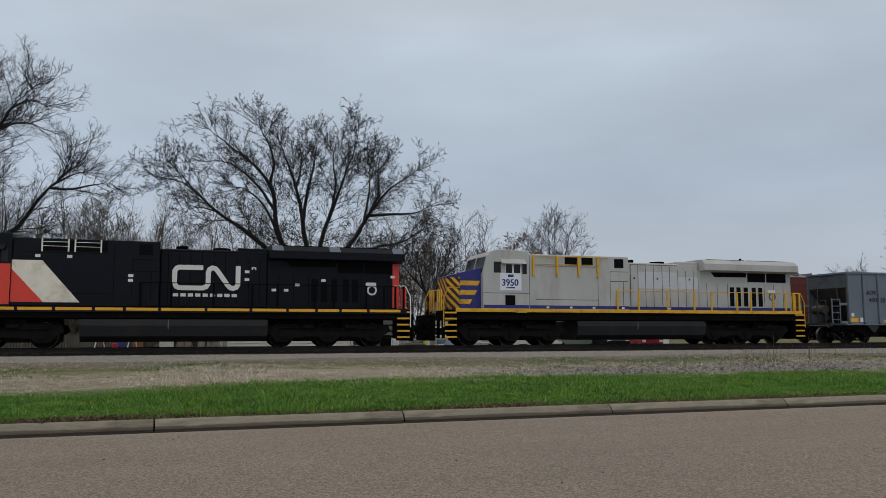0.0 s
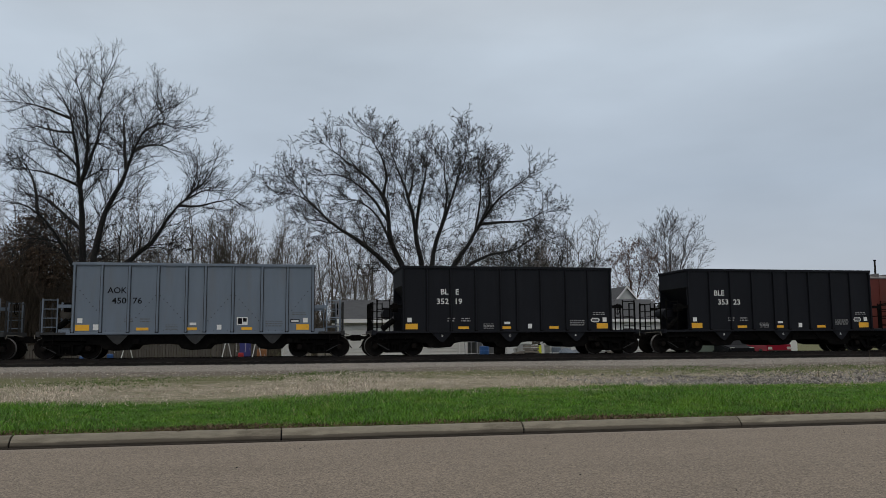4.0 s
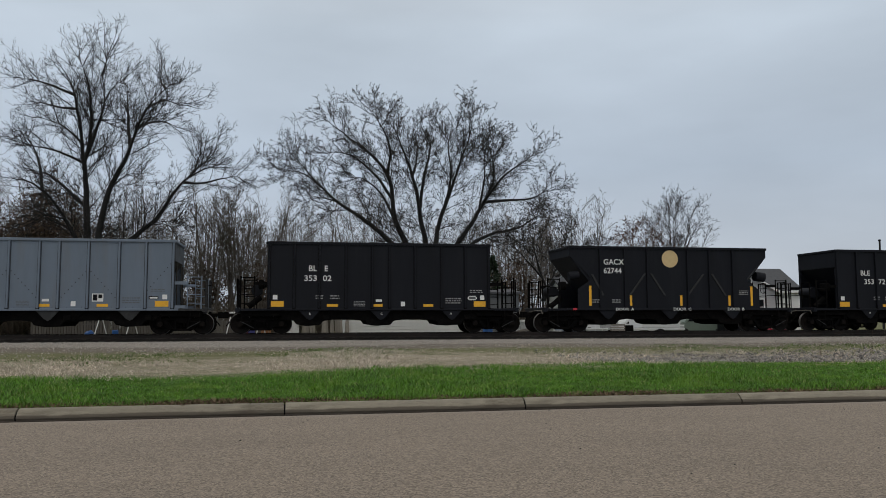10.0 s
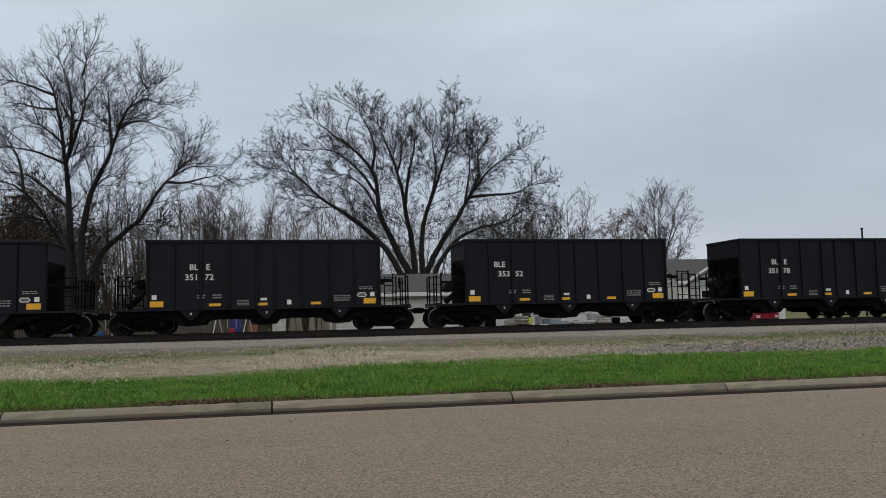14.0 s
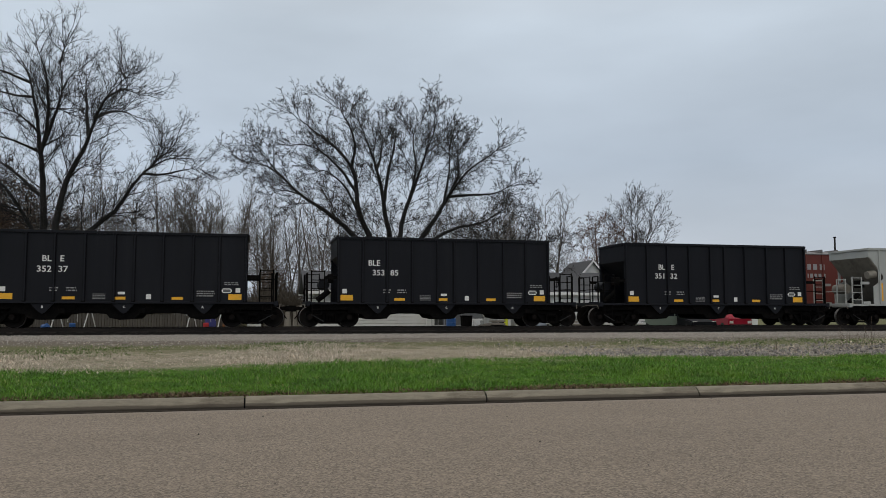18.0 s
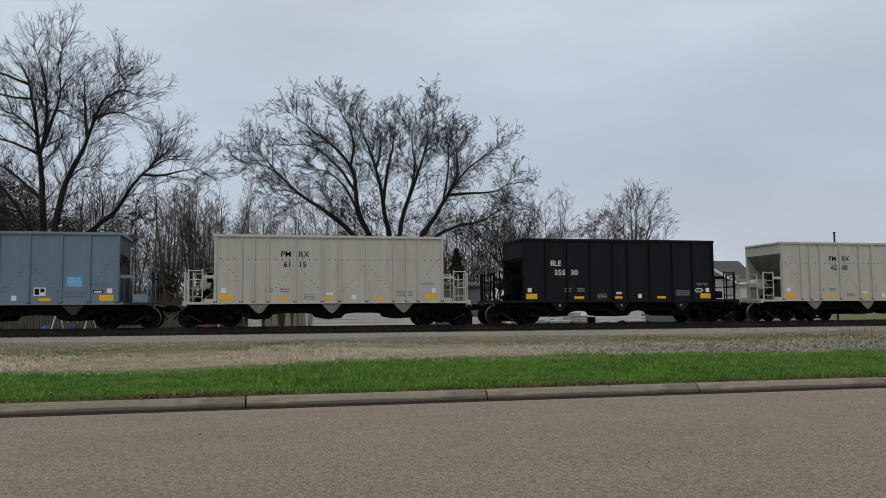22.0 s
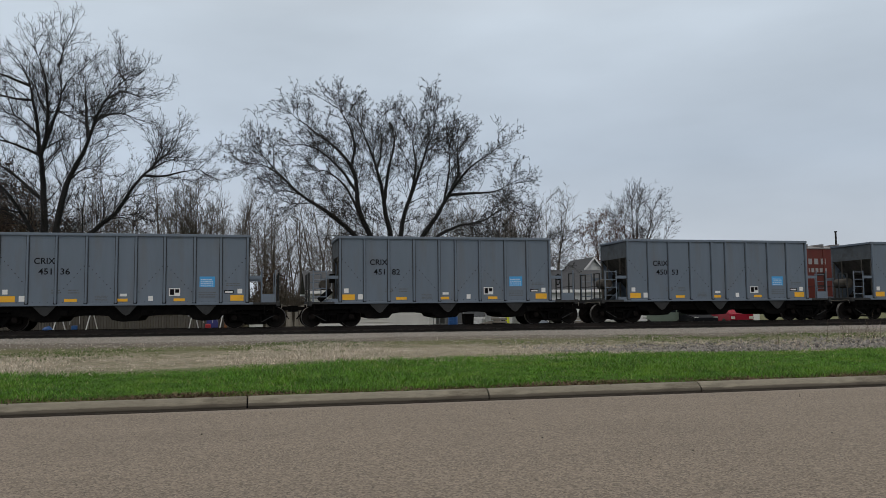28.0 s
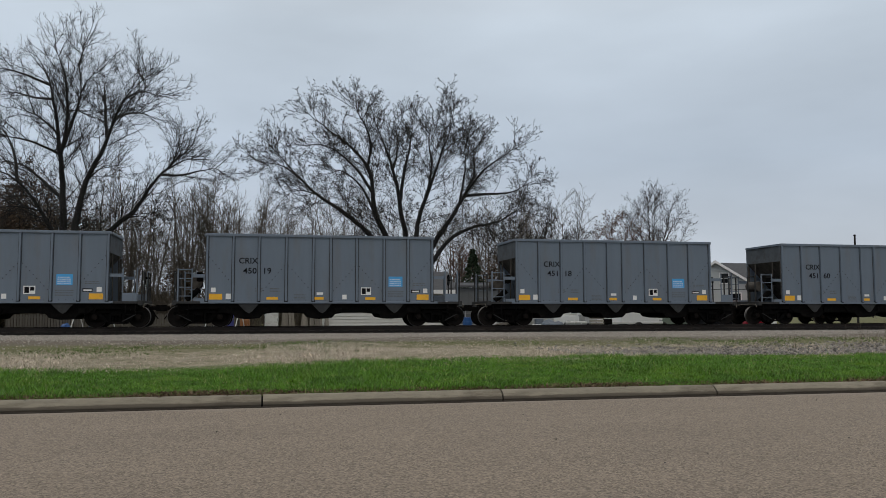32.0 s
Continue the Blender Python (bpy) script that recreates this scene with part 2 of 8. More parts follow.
def part(name, bm, material, parent, label="", at=None):
    mats = material if isinstance(material, (list, tuple)) else (material,)
    ob = new(name, bm if isinstance(bm, bpy.types.Mesh) else mesh_of(name, bm, *mats))
    ob.parent = parent
    if at:
        ob.location = at
    return tagged(ob, label)


def bx(*a, **k):
    bm = bmesh.new()
    box(bm, *a, **k)
    return bm


def raw_mesh(name, verts, faces, mat, smooth=False):
    me = bpy.data.meshes.new(name)
    verts, faces = np.asarray(verts, np.float32), np.asarray(faces, np.int32)
    k = faces.shape[1]
    me.vertices.add(len(verts))
    me.vertices.foreach_set("co", verts.ravel())
    me.loops.add(faces.size)
    me.loops.foreach_set("vertex_index", faces.ravel())
    me.polygons.add(len(faces))
    me.polygons.foreach_set("loop_start", np.arange(0, faces.size, k, dtype=np.int32))
    me.polygons.foreach_set("loop_total", np.full(len(faces), k, np.int32))
    me.update()
    me.validate()
    me.materials.append(mat)
    if smooth:
        me.polygons.foreach_set("use_smooth", np.ones(len(faces), bool))
    return me


GLYPHS = {}


def lettering(name, text, size, material, parent, x, y, z, align="LEFT", stretch=1.0):
    """Painted letters on a side that faces -y; x, z: the foot of the line."""
    key = (text, size, material.name, align, stretch)
    if key not in GLYPHS:
        cu = bpy.data.curves.new("lettering", "FONT")
        cu.body, cu.size, cu.align_x, cu.extrude, cu.resolution_u, cu.offset = text, size, align, 0.002, 3, size * 0.012
        tmp = new("lettering_tmp", cu)
        bpy.context.view_layer.update()
        me = bpy.data.meshes.new_from_object(tmp.evaluated_get(bpy.context.evaluated_depsgraph_get()))
        bpy.data.objects.remove(tmp)
        bpy.data.curves.remove(cu)
        me.materials.clear()
        me.materials.append(material)
        me.transform(Matrix.Diagonal((stretch, 1, 1, 1)))
        GLYPHS[key] = me
    ob = new(name, GLYPHS[key])
    ob.parent = parent
    ob.matrix_basis = pose(x, y, z, 90, 0, 0)
    return ob


# ---- ground ----
RAIL_Z, TRACK_Y, KERB_Y = 0.535, 38.25, 10.1
PROFILE = ((-3000, -0.3), (-60, -0.1), (-3.2, -0.03), (-2.4, -0.03), (10.05, -0.03), (10.26, -0.03), (10.27, 0.115), (10.6, 0.135), (12, 0.18), (15, 0.22), (20, 0.24),
           (26, 0.25), (32, 0.25), (36.3, 0.235), (36.7, 0.20), (37.1, 0.335), (39.4, 0.335), (40.0, 0.25), (41.2, 0.26), (43, 0.22), (46, 0.02), (49, -0.12), (70, -0.15), (150, -0.2), (600, -0.5), (3000, -6.0))


def ground_z(y):
    return np.interp(y, [p[0] for p in PROFILE], [p[1] for p in PROFILE])


def ground_at(x, y):
    """Ground height with the low swells of the verge."""
    return ground_z(y) + 0.03 * np.sin(x * 0.37 + 1.3 * np.sin(y * 0.4)) * np.clip((y - 10.6) / 4, 0, 1) * np.clip((33 - y) / 4, 0, 1)


def build_ground():
    ys = np.unique(np.round(np.concatenate([[-3000, -1000, -300, -100, -60, -30, -10, -3.2, -2.4, 3, 10.05, 10.26, 10.27], np.arange(10.5, 36.2, 0.4), [36.3, 36.7, 36.9, 37.1, 37.6, 38.25, 38.9, 39.4, 40.0], np.arange(40.4, 42.1, 0.4),
                                            np.arange(43, 61, 1.5), [66, 75, 90, 120, 150, 200, 300, 600, 1200, 3000]]), 3))
    xs = np.unique(np.concatenate([[-3000, -1000, -400, -200, -120, -80, -60], np.arange(-45, 90.1, 1.0), [100, 120, 160, 220, 400, 1000, 3000]]))
    X, Y = np.meshgrid(xs, ys)
    rng = np.random.default_rng(5)
    wob = np.where((Y > 10.4) & (Y < 90), rng.normal(0, 0.004, X.shape), 0)
    Z = ground_at(X, Y) + wob
    n, m = X.shape
    idx = np.arange(n * m).reshape(n, m)
    faces = np.stack([idx[:-1, :-1], idx[:-1, 1:], idx[1:, 1:], idx[1:, :-1]], -1).reshape(-1, 4)
    me = raw_mesh("ground", np.stack([X, Y, Z], -1).reshape(-1, 3), faces, ground_material(), True)
    tagged(new("ground", me), "trackside verge of turf, straw and grey gravel", "ground", kind="structure")


def ground_material():
    m = bpy.data.materials.new("verge_turf_straw_and_gravel")
    m.use_nodes = True
    n, l = m.node_tree.nodes, m.node_tree.links
    bsdf = n["Principled BSDF"]
    bsdf.inputs["Roughness"].default_value = 0.95
    bsdf.inputs["Specular IOR Level"].default_value = 0.15
    co = n.new("ShaderNodeTexCoord")
    sep = n.new("ShaderNodeSeparateXYZ")
    l.new(co.outputs["Object"], sep.inputs[0])

    def noise_tex(scale, detail=6, rough=0.6, stretch=(1, 1, 1)):
        mp = n.new("ShaderNodeMapping")
        mp.inputs["Scale"].default_value = stretch
        l.new(co.outputs["Object"], mp.inputs["Vector"])
        t = n.new("ShaderNodeTexNoise")
        t.inputs["Scale"].default_value, t.inputs["Detail"].default_value, t.inputs["Roughness"].default_value = scale, detail, rough
        l.new(mp.outputs[0], t.inputs["Vector"])
        return t.outputs[0]

    def math_node(op, a, b):
        k = n.new("ShaderNodeMath")
        k.operation = op
        for i, v in enumerate((a, b)):
            if isinstance(v, (int, float)):
                k.inputs[i].default_value = v
            else:
                l.new(v, k.inputs[i])
        return k.outputs[0]

    def blend(fac, a, b):
        k = n.new("ShaderNodeMix")
        k.data_type = "RGBA"
        l.new(fac, k.inputs["Factor"])
        for name, v in (("A", a), ("B", b)):
            if isinstance(v, tuple):
                k.inputs[name].default_value = (*v, 1)
            else:
                l.new(v, k.inputs[name])
        return k.outputs["Result"]

    def step(v, a, b):
        k = n.new("ShaderNodeMapRange")
        k.inputs["From Min"].default_value, k.inputs["From Max"].default_value = a, b
        l.new(v, k.inputs["Value"])
        return k.outputs[0]

    wide = noise_tex(0.35, 5)
    fine = noise_tex(9, 8, 0.75)
    stone = noise_tex(16, 6, 0.8)
    edge = math_node("ADD", sep.outputs["Y"], math_node("MULTIPLY", math_node("SUBTRACT", wide, 0.5), 3.0))
    turf = blend(step(fine, 0.35, 0.65), (0.035, 0.08, 0.006), (0.075, 0.17, 0.011))
    clump = noise_tex(2.2, 6, 0.7)
    straw = blend(step(fine, 0.3, 0.7), (0.18, 0.155, 0.11), (0.50, 0.44, 0.34))
    straw = blend(step(clump, 0.40, 0.66), straw, (0.15, 0.145, 0.075))
    sparse = blend(step(fine, 0.35, 0.65), (0.13, 0.115, 0.075), (0.38, 0.335, 0.25))
    straw = blend(step(math_node("ADD", sep.outputs["X"], math_node("MULTIPLY", math_node("SUBTRACT", clump, 0.5), 14.0)), 7.0, 14.0), straw, sparse)
    olive = blend(step(fine, 0.3, 0.7), (0.10, 0.11, 0.05), (0.20, 0.19, 0.10))
    mud = blend(step(stone, 0.35, 0.68), (0.115, 0.098, 0.08), (0.23, 0.20, 0.165))
    gravel = blend(step(stone, 0.36, 0.66), (0.15, 0.135, 0.118), (0.45, 0.41, 0.36))
    c = blend(step(edge, 13.9, 15.3), turf, straw)
    c = blend(step(edge, 19.4, 21.0), c, olive)
    c = blend(step(edge, 23.5, 25.5), c, mud)
    c = blend(step(edge, 28.0, 29.6), c, gravel)
    # track bed near black: oil and the train's shade both in the colour
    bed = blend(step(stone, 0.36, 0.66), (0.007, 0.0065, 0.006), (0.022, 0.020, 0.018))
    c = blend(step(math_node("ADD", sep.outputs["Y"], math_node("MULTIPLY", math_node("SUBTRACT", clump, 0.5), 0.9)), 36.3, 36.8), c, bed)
    c = blend(step(sep.outputs["Y"], 41.0, 42.5), c, straw)
    c = blend(step(sep.outputs["Y"], 44.0, 46.5), c, olive)
    l.new(c, bsdf.inputs["Base Color"])
    bp = n.new("ShaderNodeBump")
    bp.inputs["Strength"].default_value = 0.7
    bp.inputs["Distance"].default_value = 0.05
    l.new(stone, bp.inputs["Height"])
    l.new(bp.outputs[0], bsdf.inputs["Normal"])
    return m


def asphalt_material():
    m = bpy.data.materials.new("worn_asphalt")
    m.use_nodes = True
    n, l = m.node_tree.nodes, m.node_tree.links
    bsdf = n["Principled BSDF"]
    bsdf.inputs["Roughness"].default_value = 0.85
    co = n.new("ShaderNodeTexCoord")
    v = n.new("ShaderNodeTexVoronoi")
    v.inputs["Scale"].default_value = 75
    l.new(co.outputs["Object"], v.inputs["Vector"])
    a = n.new("ShaderNodeTexNoise")
    a.inputs["Scale"].default_value, a.inputs["Detail"].default_value, a.inputs["Roughness"].default_value = 22, 8, 0.85
    l.new(co.outputs["Object"], a.inputs["Vector"])
    mp = n.new("ShaderNodeMapping")
    mp.inputs["Scale"].default_value = (0.4, 1.0, 1.0)
    l.new(co.outputs["Object"], mp.inputs["Vector"])
    b = n.new("ShaderNodeTexNoise")
    b.inputs["Scale"].default_value, b.inputs["Detail"].default_value = 1.1, 5
    l.new(mp.outputs[0], b.inputs["Vector"])
    r = n.new("ShaderNodeValToRGB")
    r.color_ramp.elements[0].position, r.color_ramp.elements[0].color = 0.30, (0.060, 0.046, 0.034, 1)
    r.color_ramp.elements[1].position, r.color_ramp.elements[1].color = 0.72, (0.37, 0.30, 0.23, 1)
    l.new(a.outputs[0], r.inputs[0])
    hue = n.new("ShaderNodeMix")
    hue.data_type = "RGBA"
    hue.inputs["Factor"].default_value = 0.62
    l.new(r.outputs[0], hue.inputs["A"])
    grey = n.new("ShaderNodeValToRGB")
    grey.color_ramp.elements[0].color = (0.012, 0.009, 0.007, 1)
    grey.color_ramp.elements[1].color = (0.465, 0.378, 0.288, 1)
    l.new(v.outputs["Color"], grey.inputs[0])
    l.new(grey.outputs[0], hue.inputs["B"])
    mr = n.new("ShaderNodeMapRange")
    mr.inputs["From Min"].default_value, mr.inputs["From Max"].default_value = 0.3, 0.7
    mr.inputs["To Min"].default_value, mr.inputs["To Max"].default_value = 0.94, 1.06
    l.new(b.outputs[0], mr.inputs["Value"])
    s = n.new("ShaderNodeVectorMath")
    s.operation = "SCALE"
    l.new(hue.outputs["Result"], s.inputs[0])
    l.new(mr.outputs[0], s.inputs["Scale"])
    # pale dust in the gutter
    sep = n.new("ShaderNodeSeparateXYZ")
    l.new(co.outputs["Object"], sep.inputs[0])
    wav = n.new("ShaderNodeMath")
    wav.operation = "MULTIPLY_ADD"
    l.new(b.outputs[0], wav.inputs[0])
    wav.inputs[1].default_value = 0.5
    l.new(sep.outputs["Y"], wav.inputs[2])
    dust = n.new("ShaderNodeMapRange")
    dust.inputs["From Min"].default_value, dust.inputs["From Max"].default_value = 10.0, 10.3
    dust.inputs["To Max"].default_value = 0.55
    l.new(wav.outputs[0], dust.inputs["Value"])
    pale = n.new("ShaderNodeMix")
    pale.data_type = "RGBA"
    pale.inputs["B"].default_value = (0.30, 0.265, 0.225, 1)
    l.new(dust.outputs[0], pale.inputs["Factor"])
    l.new(s.outputs[0], pale.inputs["A"])
    l.new(pale.outputs["Result"], bsdf.inputs["Base Color"])
    bp = n.new("ShaderNodeBump")
    bp.inputs["Strength"].default_value = 0.8
    bp.inputs["Distance"].default_value = 0.01
    l.new(a.outputs[0], bp.inputs["Height"])
    l.new(bp.outputs[0], bsdf.inputs["Normal"])
    return m


def build_road():
    bm = bmesh.new()
    n = 16
    ys = [-2.4 + (KERB_Y + 2.4) * k / n for k in range(n + 1)]
    def crown(y):
        return 0.06 * (1 - ((y - 3.85) / 6.25) ** 2) - 0.01
    prof = [(y, crown(y)) for y in ys]
    slab(bm, [(-2.4, -0.25)] + prof + [(KERB_Y, -0.25)], "x", -900, 900)
    tagged(new("road", mesh_of("road", bm, asphalt_material())), "worn brown-grey asphalt carriageway with fine aggregate", "road", kind="structure")
    kerb = tagged(new("kerb"), "weathered concrete kerb with open joints along the road", "kerb", kind="structure")
    conc = node_mat("weathered_concrete", (0.232, 0.208, 0.158), 0.88, spread=0.25, scale=6, stretch=(0.6, 1, 2.5), tint=(0.07, 0.056, 0.038), tint_scale=2.6, tint_amount=0.85, bump=0.5, bump_scale=70, obj_random=0.08)
    # darker band with an uneven upper edge along the kerb's foot
    kn, kl = conc.node_tree.nodes, conc.node_tree.links
    k_bsdf = kn["Principled BSDF"]
    k_from = k_bsdf.inputs["Base Color"].links[0].from_socket
    k_co = kn.new("ShaderNodeTexCoord")
    k_sep = kn.new("ShaderNodeSeparateXYZ")
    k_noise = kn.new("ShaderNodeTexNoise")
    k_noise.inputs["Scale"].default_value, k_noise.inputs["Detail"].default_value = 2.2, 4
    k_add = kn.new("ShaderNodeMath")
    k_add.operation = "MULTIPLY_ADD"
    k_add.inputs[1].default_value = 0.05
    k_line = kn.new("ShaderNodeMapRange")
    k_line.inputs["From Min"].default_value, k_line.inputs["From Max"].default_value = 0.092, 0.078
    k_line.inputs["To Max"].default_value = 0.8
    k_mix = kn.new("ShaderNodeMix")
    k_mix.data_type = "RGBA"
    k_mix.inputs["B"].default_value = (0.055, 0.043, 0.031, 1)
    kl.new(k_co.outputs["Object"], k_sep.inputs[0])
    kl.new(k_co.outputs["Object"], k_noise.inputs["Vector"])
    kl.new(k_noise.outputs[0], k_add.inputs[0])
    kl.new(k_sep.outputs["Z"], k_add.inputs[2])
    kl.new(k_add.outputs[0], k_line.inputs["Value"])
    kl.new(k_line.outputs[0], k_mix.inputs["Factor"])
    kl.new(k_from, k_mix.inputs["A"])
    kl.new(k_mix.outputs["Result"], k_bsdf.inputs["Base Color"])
    bm = bmesh.new()
    h = 1.494
    slab(bm, [(0.05, -0.2), (0.024, -0.03), (0.0, 0.026), (0.006, 0.042), (0.036, 0.078), (0.066, 0.104), (0.095, 0.120), (0.125, 0.128), (0.165, 0.131), (0.17, 0.125), (0.17, -0.2)], "x", -h, h)
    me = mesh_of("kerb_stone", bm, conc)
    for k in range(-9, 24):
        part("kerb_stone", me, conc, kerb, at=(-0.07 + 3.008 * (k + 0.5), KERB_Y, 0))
    bm = bmesh.new()
    slab(bm, [(KERB_Y + 0.04, -0.2), (KERB_Y + 0.03, 0.02), (KERB_Y + 0.075, 0.085), (KERB_Y + 0.165, 0.11), (KERB_Y + 0.165, -0.2)], "x", -27, 72)
    part("joint_filler", bm, M["dark"], kerb)
    part("gutter_seam", bx(-27, 72, KERB_Y - 0.028, KERB_Y - 0.001, -0.06, 0.003), node_mat("dark_gutter_silt", (0.045, 0.035, 0.027), 0.95, spread=0.35, scale=3), kerb)
    for a, b, nm in ((-900, -27.2, "kerb_run"), (72.3, 900, "kerb_run")):
        bm = bmesh.new()
        slab(bm, [(KERB_Y, -0.2), (KERB_Y, 0.028), (KERB_Y + 0.066, 0.104), (KERB_Y + 0.165, 0.131), (KERB_Y + 0.17, -0.2)], "x", a, b)
        part(nm, bm, conc, kerb)


def build_track():
    track = tagged(new("railway_track"), "single railway track with dark ties in grey ballast", "railway track", kind="structure")
    rust = node_mat("rusty_rail_steel", (0.022, 0.016, 0.013), 0.7, 0.3, spread=0.25, scale=3, tint=(0.04, 0.022, 0.014), tint_scale=2, tint_amount=0.5)
    for k, y0 in enumerate((TRACK_Y - 0.755, TRACK_Y + 0.755)):
        bm = bmesh.new()
        prof = [(-0.075, -0.18), (0.075, -0.18), (0.07, -0.165), (0.012, -0.145), (0.012, -0.045), (0.036, -0.035), (0.036, -0.006), (0.028, 0), (-0.028, 0), (-0.036, -0.006), (-0.036, -0.035), (-0.012, -0.045), (-0.012, -0.145), (-0.07, -0.165)]
        fs = slab(bm, prof, "x", -700, 700)
        for f in fs:
            if f.normal.z > 0.9 and f.calc_center_median().z > -0.003:
                f.material_index = 1
        part("rail", bm, (rust, M["steel"]), track, at=(0, y0, RAIL_Z))
    tie = node_mat("creosoted_tie_timber", (0.022, 0.018, 0.016), 0.9, spread=0.3, scale=4, stretch=(6, 1, 6), tint=(0.06, 0.05, 0.043), tint_scale=3, tint_amount=0.5, obj_random=0.25)
    me = mesh_of("tie", bx(-0.115, 0.115, -1.19, 1.19, -0.09, 0.09, bevel=0.012), tie)
    rng = random.Random(4)
    for k in range(240):
        ob = part("tie", me, tie, track, at=(-40 + 0.53 * k, TRACK_Y + rng.uniform(-0.06, 0.06), RAIL_Z - 0.18 - 0.092))
        ob.rotation_euler.z = rng.uniform(-0.03, 0.03)


build_ground()
build_road()
build_track()


# ---- rolling stock: common parts ----
def wheelset_mesh(r):
    bm = bmesh.new()
    for s in (-1, 1):
        prof = [(0.10, 0.80), (0.14, 0.84), (0.14, 0.79), (r * 0.55, 0.755), (r * 0.86, 0.79), (r * 0.88, 0.815), (r, 0.815), (r + 0.005, 0.72), (r + 0.028, 0.705), (r + 0.026, 0.685), (r * 0.86, 0.685), (r * 0.5, 0.71), (0.10, 0.69)]
        fs = lathe(bm, [(a, b * s) for a, b in prof], 28)
        for f in fs:
            c = f.calc_center_median()
            rr = math.hypot(c.x, c.z)
            if rr > r * 0.985:
                f.material_index = 1
    rod(bm, (0, -0.98, 0), (0, 0.98, 0), 0.075, 10)
    # bolted bearing caps
    for s in (-1, 1):
        rod(bm, (0, 0.98 * s, 0), (0, 1.12 * s, 0), 0.12, 12)
        for k in range(3):
            a = k * 2.094
            rod(bm, (0.06 * math.cos(a), 1.12 * s, 0.06 * math.sin(a)), (0.06 * math.cos(a), 1.14 * s, 0.06 * math.sin(a)), 0.018, 6)
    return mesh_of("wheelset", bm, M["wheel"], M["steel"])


WAGON_WHEEL = wheelset_mesh(0.457)
LOCO_WHEEL = wheelset_mesh(0.533)


def wagon_truck_mesh():
    bm = bmesh.new()
    for s in (-1, 1):
        y0, y1 = (0.99 * s, 1.10 * s) if s > 0 else (-1.10, -0.99)
        # cast side frame: top bar, two sloping tension arms, bottom bar, columns, pedestals
        slab(bm, [(-1.08, 0.56), (-1.05, 0.66), (-0.55, 0.74), (0.55, 0.74), (1.05, 0.66), (1.08, 0.56), (0.5, 0.61), (-0.5, 0.61)], "y", y0, y1)
        slab(bm, [(-0.78, 0.60), (-0.62, 0.62), (-0.32, 0.24), (-0.36, 0.16), (-0.45, 0.16)], "y", y0, y1)
        slab(bm, [(0.78, 0.60), (0.62, 0.62), (0.32, 0.24), (0.36, 0.16), (0.45, 0.16)], "y", y0, y1)
        box(bm, -0.42, 0.42, y0, y1, 0.15, 0.24)
        box(bm, -0.30, -0.22, y0, y1, 0.24, 0.62)
        box(bm, 0.22, 0.30, y0, y1, 0.24, 0.62)
        for x in (-0.89, 0.89):
            slab(bm, [(x - 0.17, 0.60), (x + 0.17, 0.60), (x + 0.15, 0.53), (x - 0.15, 0.53)], "y", y0, y1)
        # spring nest
        for k in (-0.14, 0.0, 0.14):
            for j in range(4):
                lathe_y = 0.26 + 0.06 * j
                rod(bm, (k, (y0 + y1) / 2, lathe_y), (k, (y0 + y1) / 2, lathe_y + 0.035), 0.058, 8)
    box(bm, -0.2, 0.2, -1.14, 1.14, 0.5, 0.68, bevel=0.02)
    for x in (-0.42, 0.42):
        box(bm, x - 0.04, x + 0.04, -0.8, 0.8, 0.36, 0.46)
        for s in (-0.76, 0.76):
            box(bm, x - 0.05 + (0.06 if x > 0 else -0.06), x + 0.05 + (0.06 if x > 0 else -0.06), s - 0.05, s + 0.05, 0.3, 0.56)
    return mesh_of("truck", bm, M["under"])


WAGON_TRUCK = wagon_truck_mesh()
AXLES = {}


def add_truck(parent, x, mesh, wheel, axles, r, kind):
    tr = part("truck", mesh, None, parent, "grimy cast steel truck with coil springs", at=(x, 0, 0))
    for a in axles:
        w = part("wheelset", wheel, None, tr, "dark wheels with bright worn rims", at=(a, 0, r))
        AXLES.setdefault((kind, a, r), []).append(w)
    return tr


def coupler_mesh():
    bm = bmesh.new()
    box(bm, -0.1, 0.42, -0.08, 0.08, 0.76, 0.92, bevel=0.02)
    slab(bm, [(0.40, 0.12), (0.62, 0.14), (0.70, 0.05), (0.62, -0.02), (0.66, -0.12), (0.56, -0.16), (0.40, -0.1)], "z", 0.70, 0.98)
    return mesh_of("coupler", bm, M["under"])


COUPLER = coupler_mesh()


def hose_mesh():
    bm = bmesh.new()
    pts = [(0.42 * math.sin(k / 8 * 1.5), 0.28 - 0.06 * k / 8, 0.82 - 0.46 * math.sin(k / 8 * 1.5) ** 1.3) for k in range(9)]
    pipe(bm, pts, 0.028, 6)
    return mesh_of("air_hose", bm, M["under"])


HOSE = hose_mesh()


def couplers(root, x):
    for s in (-1, 1):
        c = part("coupler", COUPLER, None, root)
        c.matrix_basis = pose(s * x, 0, 0, 0, 0, 0 if s > 0 else 180)
        h = part("air_hose", HOSE, None, root, "black rubber brake hose")
        h.matrix_basis = pose(s * (x + 0.05), 0, 0, 0, 0, 0 if s > 0 else 180)


def bars(bm, x, z, w, h, lines, y=-1.506, gap=0.55, seed=0):
    """Rows of small painted bars in place of stencils too small to read."""
    rng = random.Random(seed)
    lh = h / lines
    for k in range(lines):
        xx = x
        zz = z + h - (k + 1) * lh
        while xx < x + w - 0.02:
            ww = min(rng.uniform(0.04, 0.14), x + w - xx)
            box(bm, xx, xx + ww, y, y + 0.004, zz, zz + lh * (1 - gap))
            xx += ww + 0.035


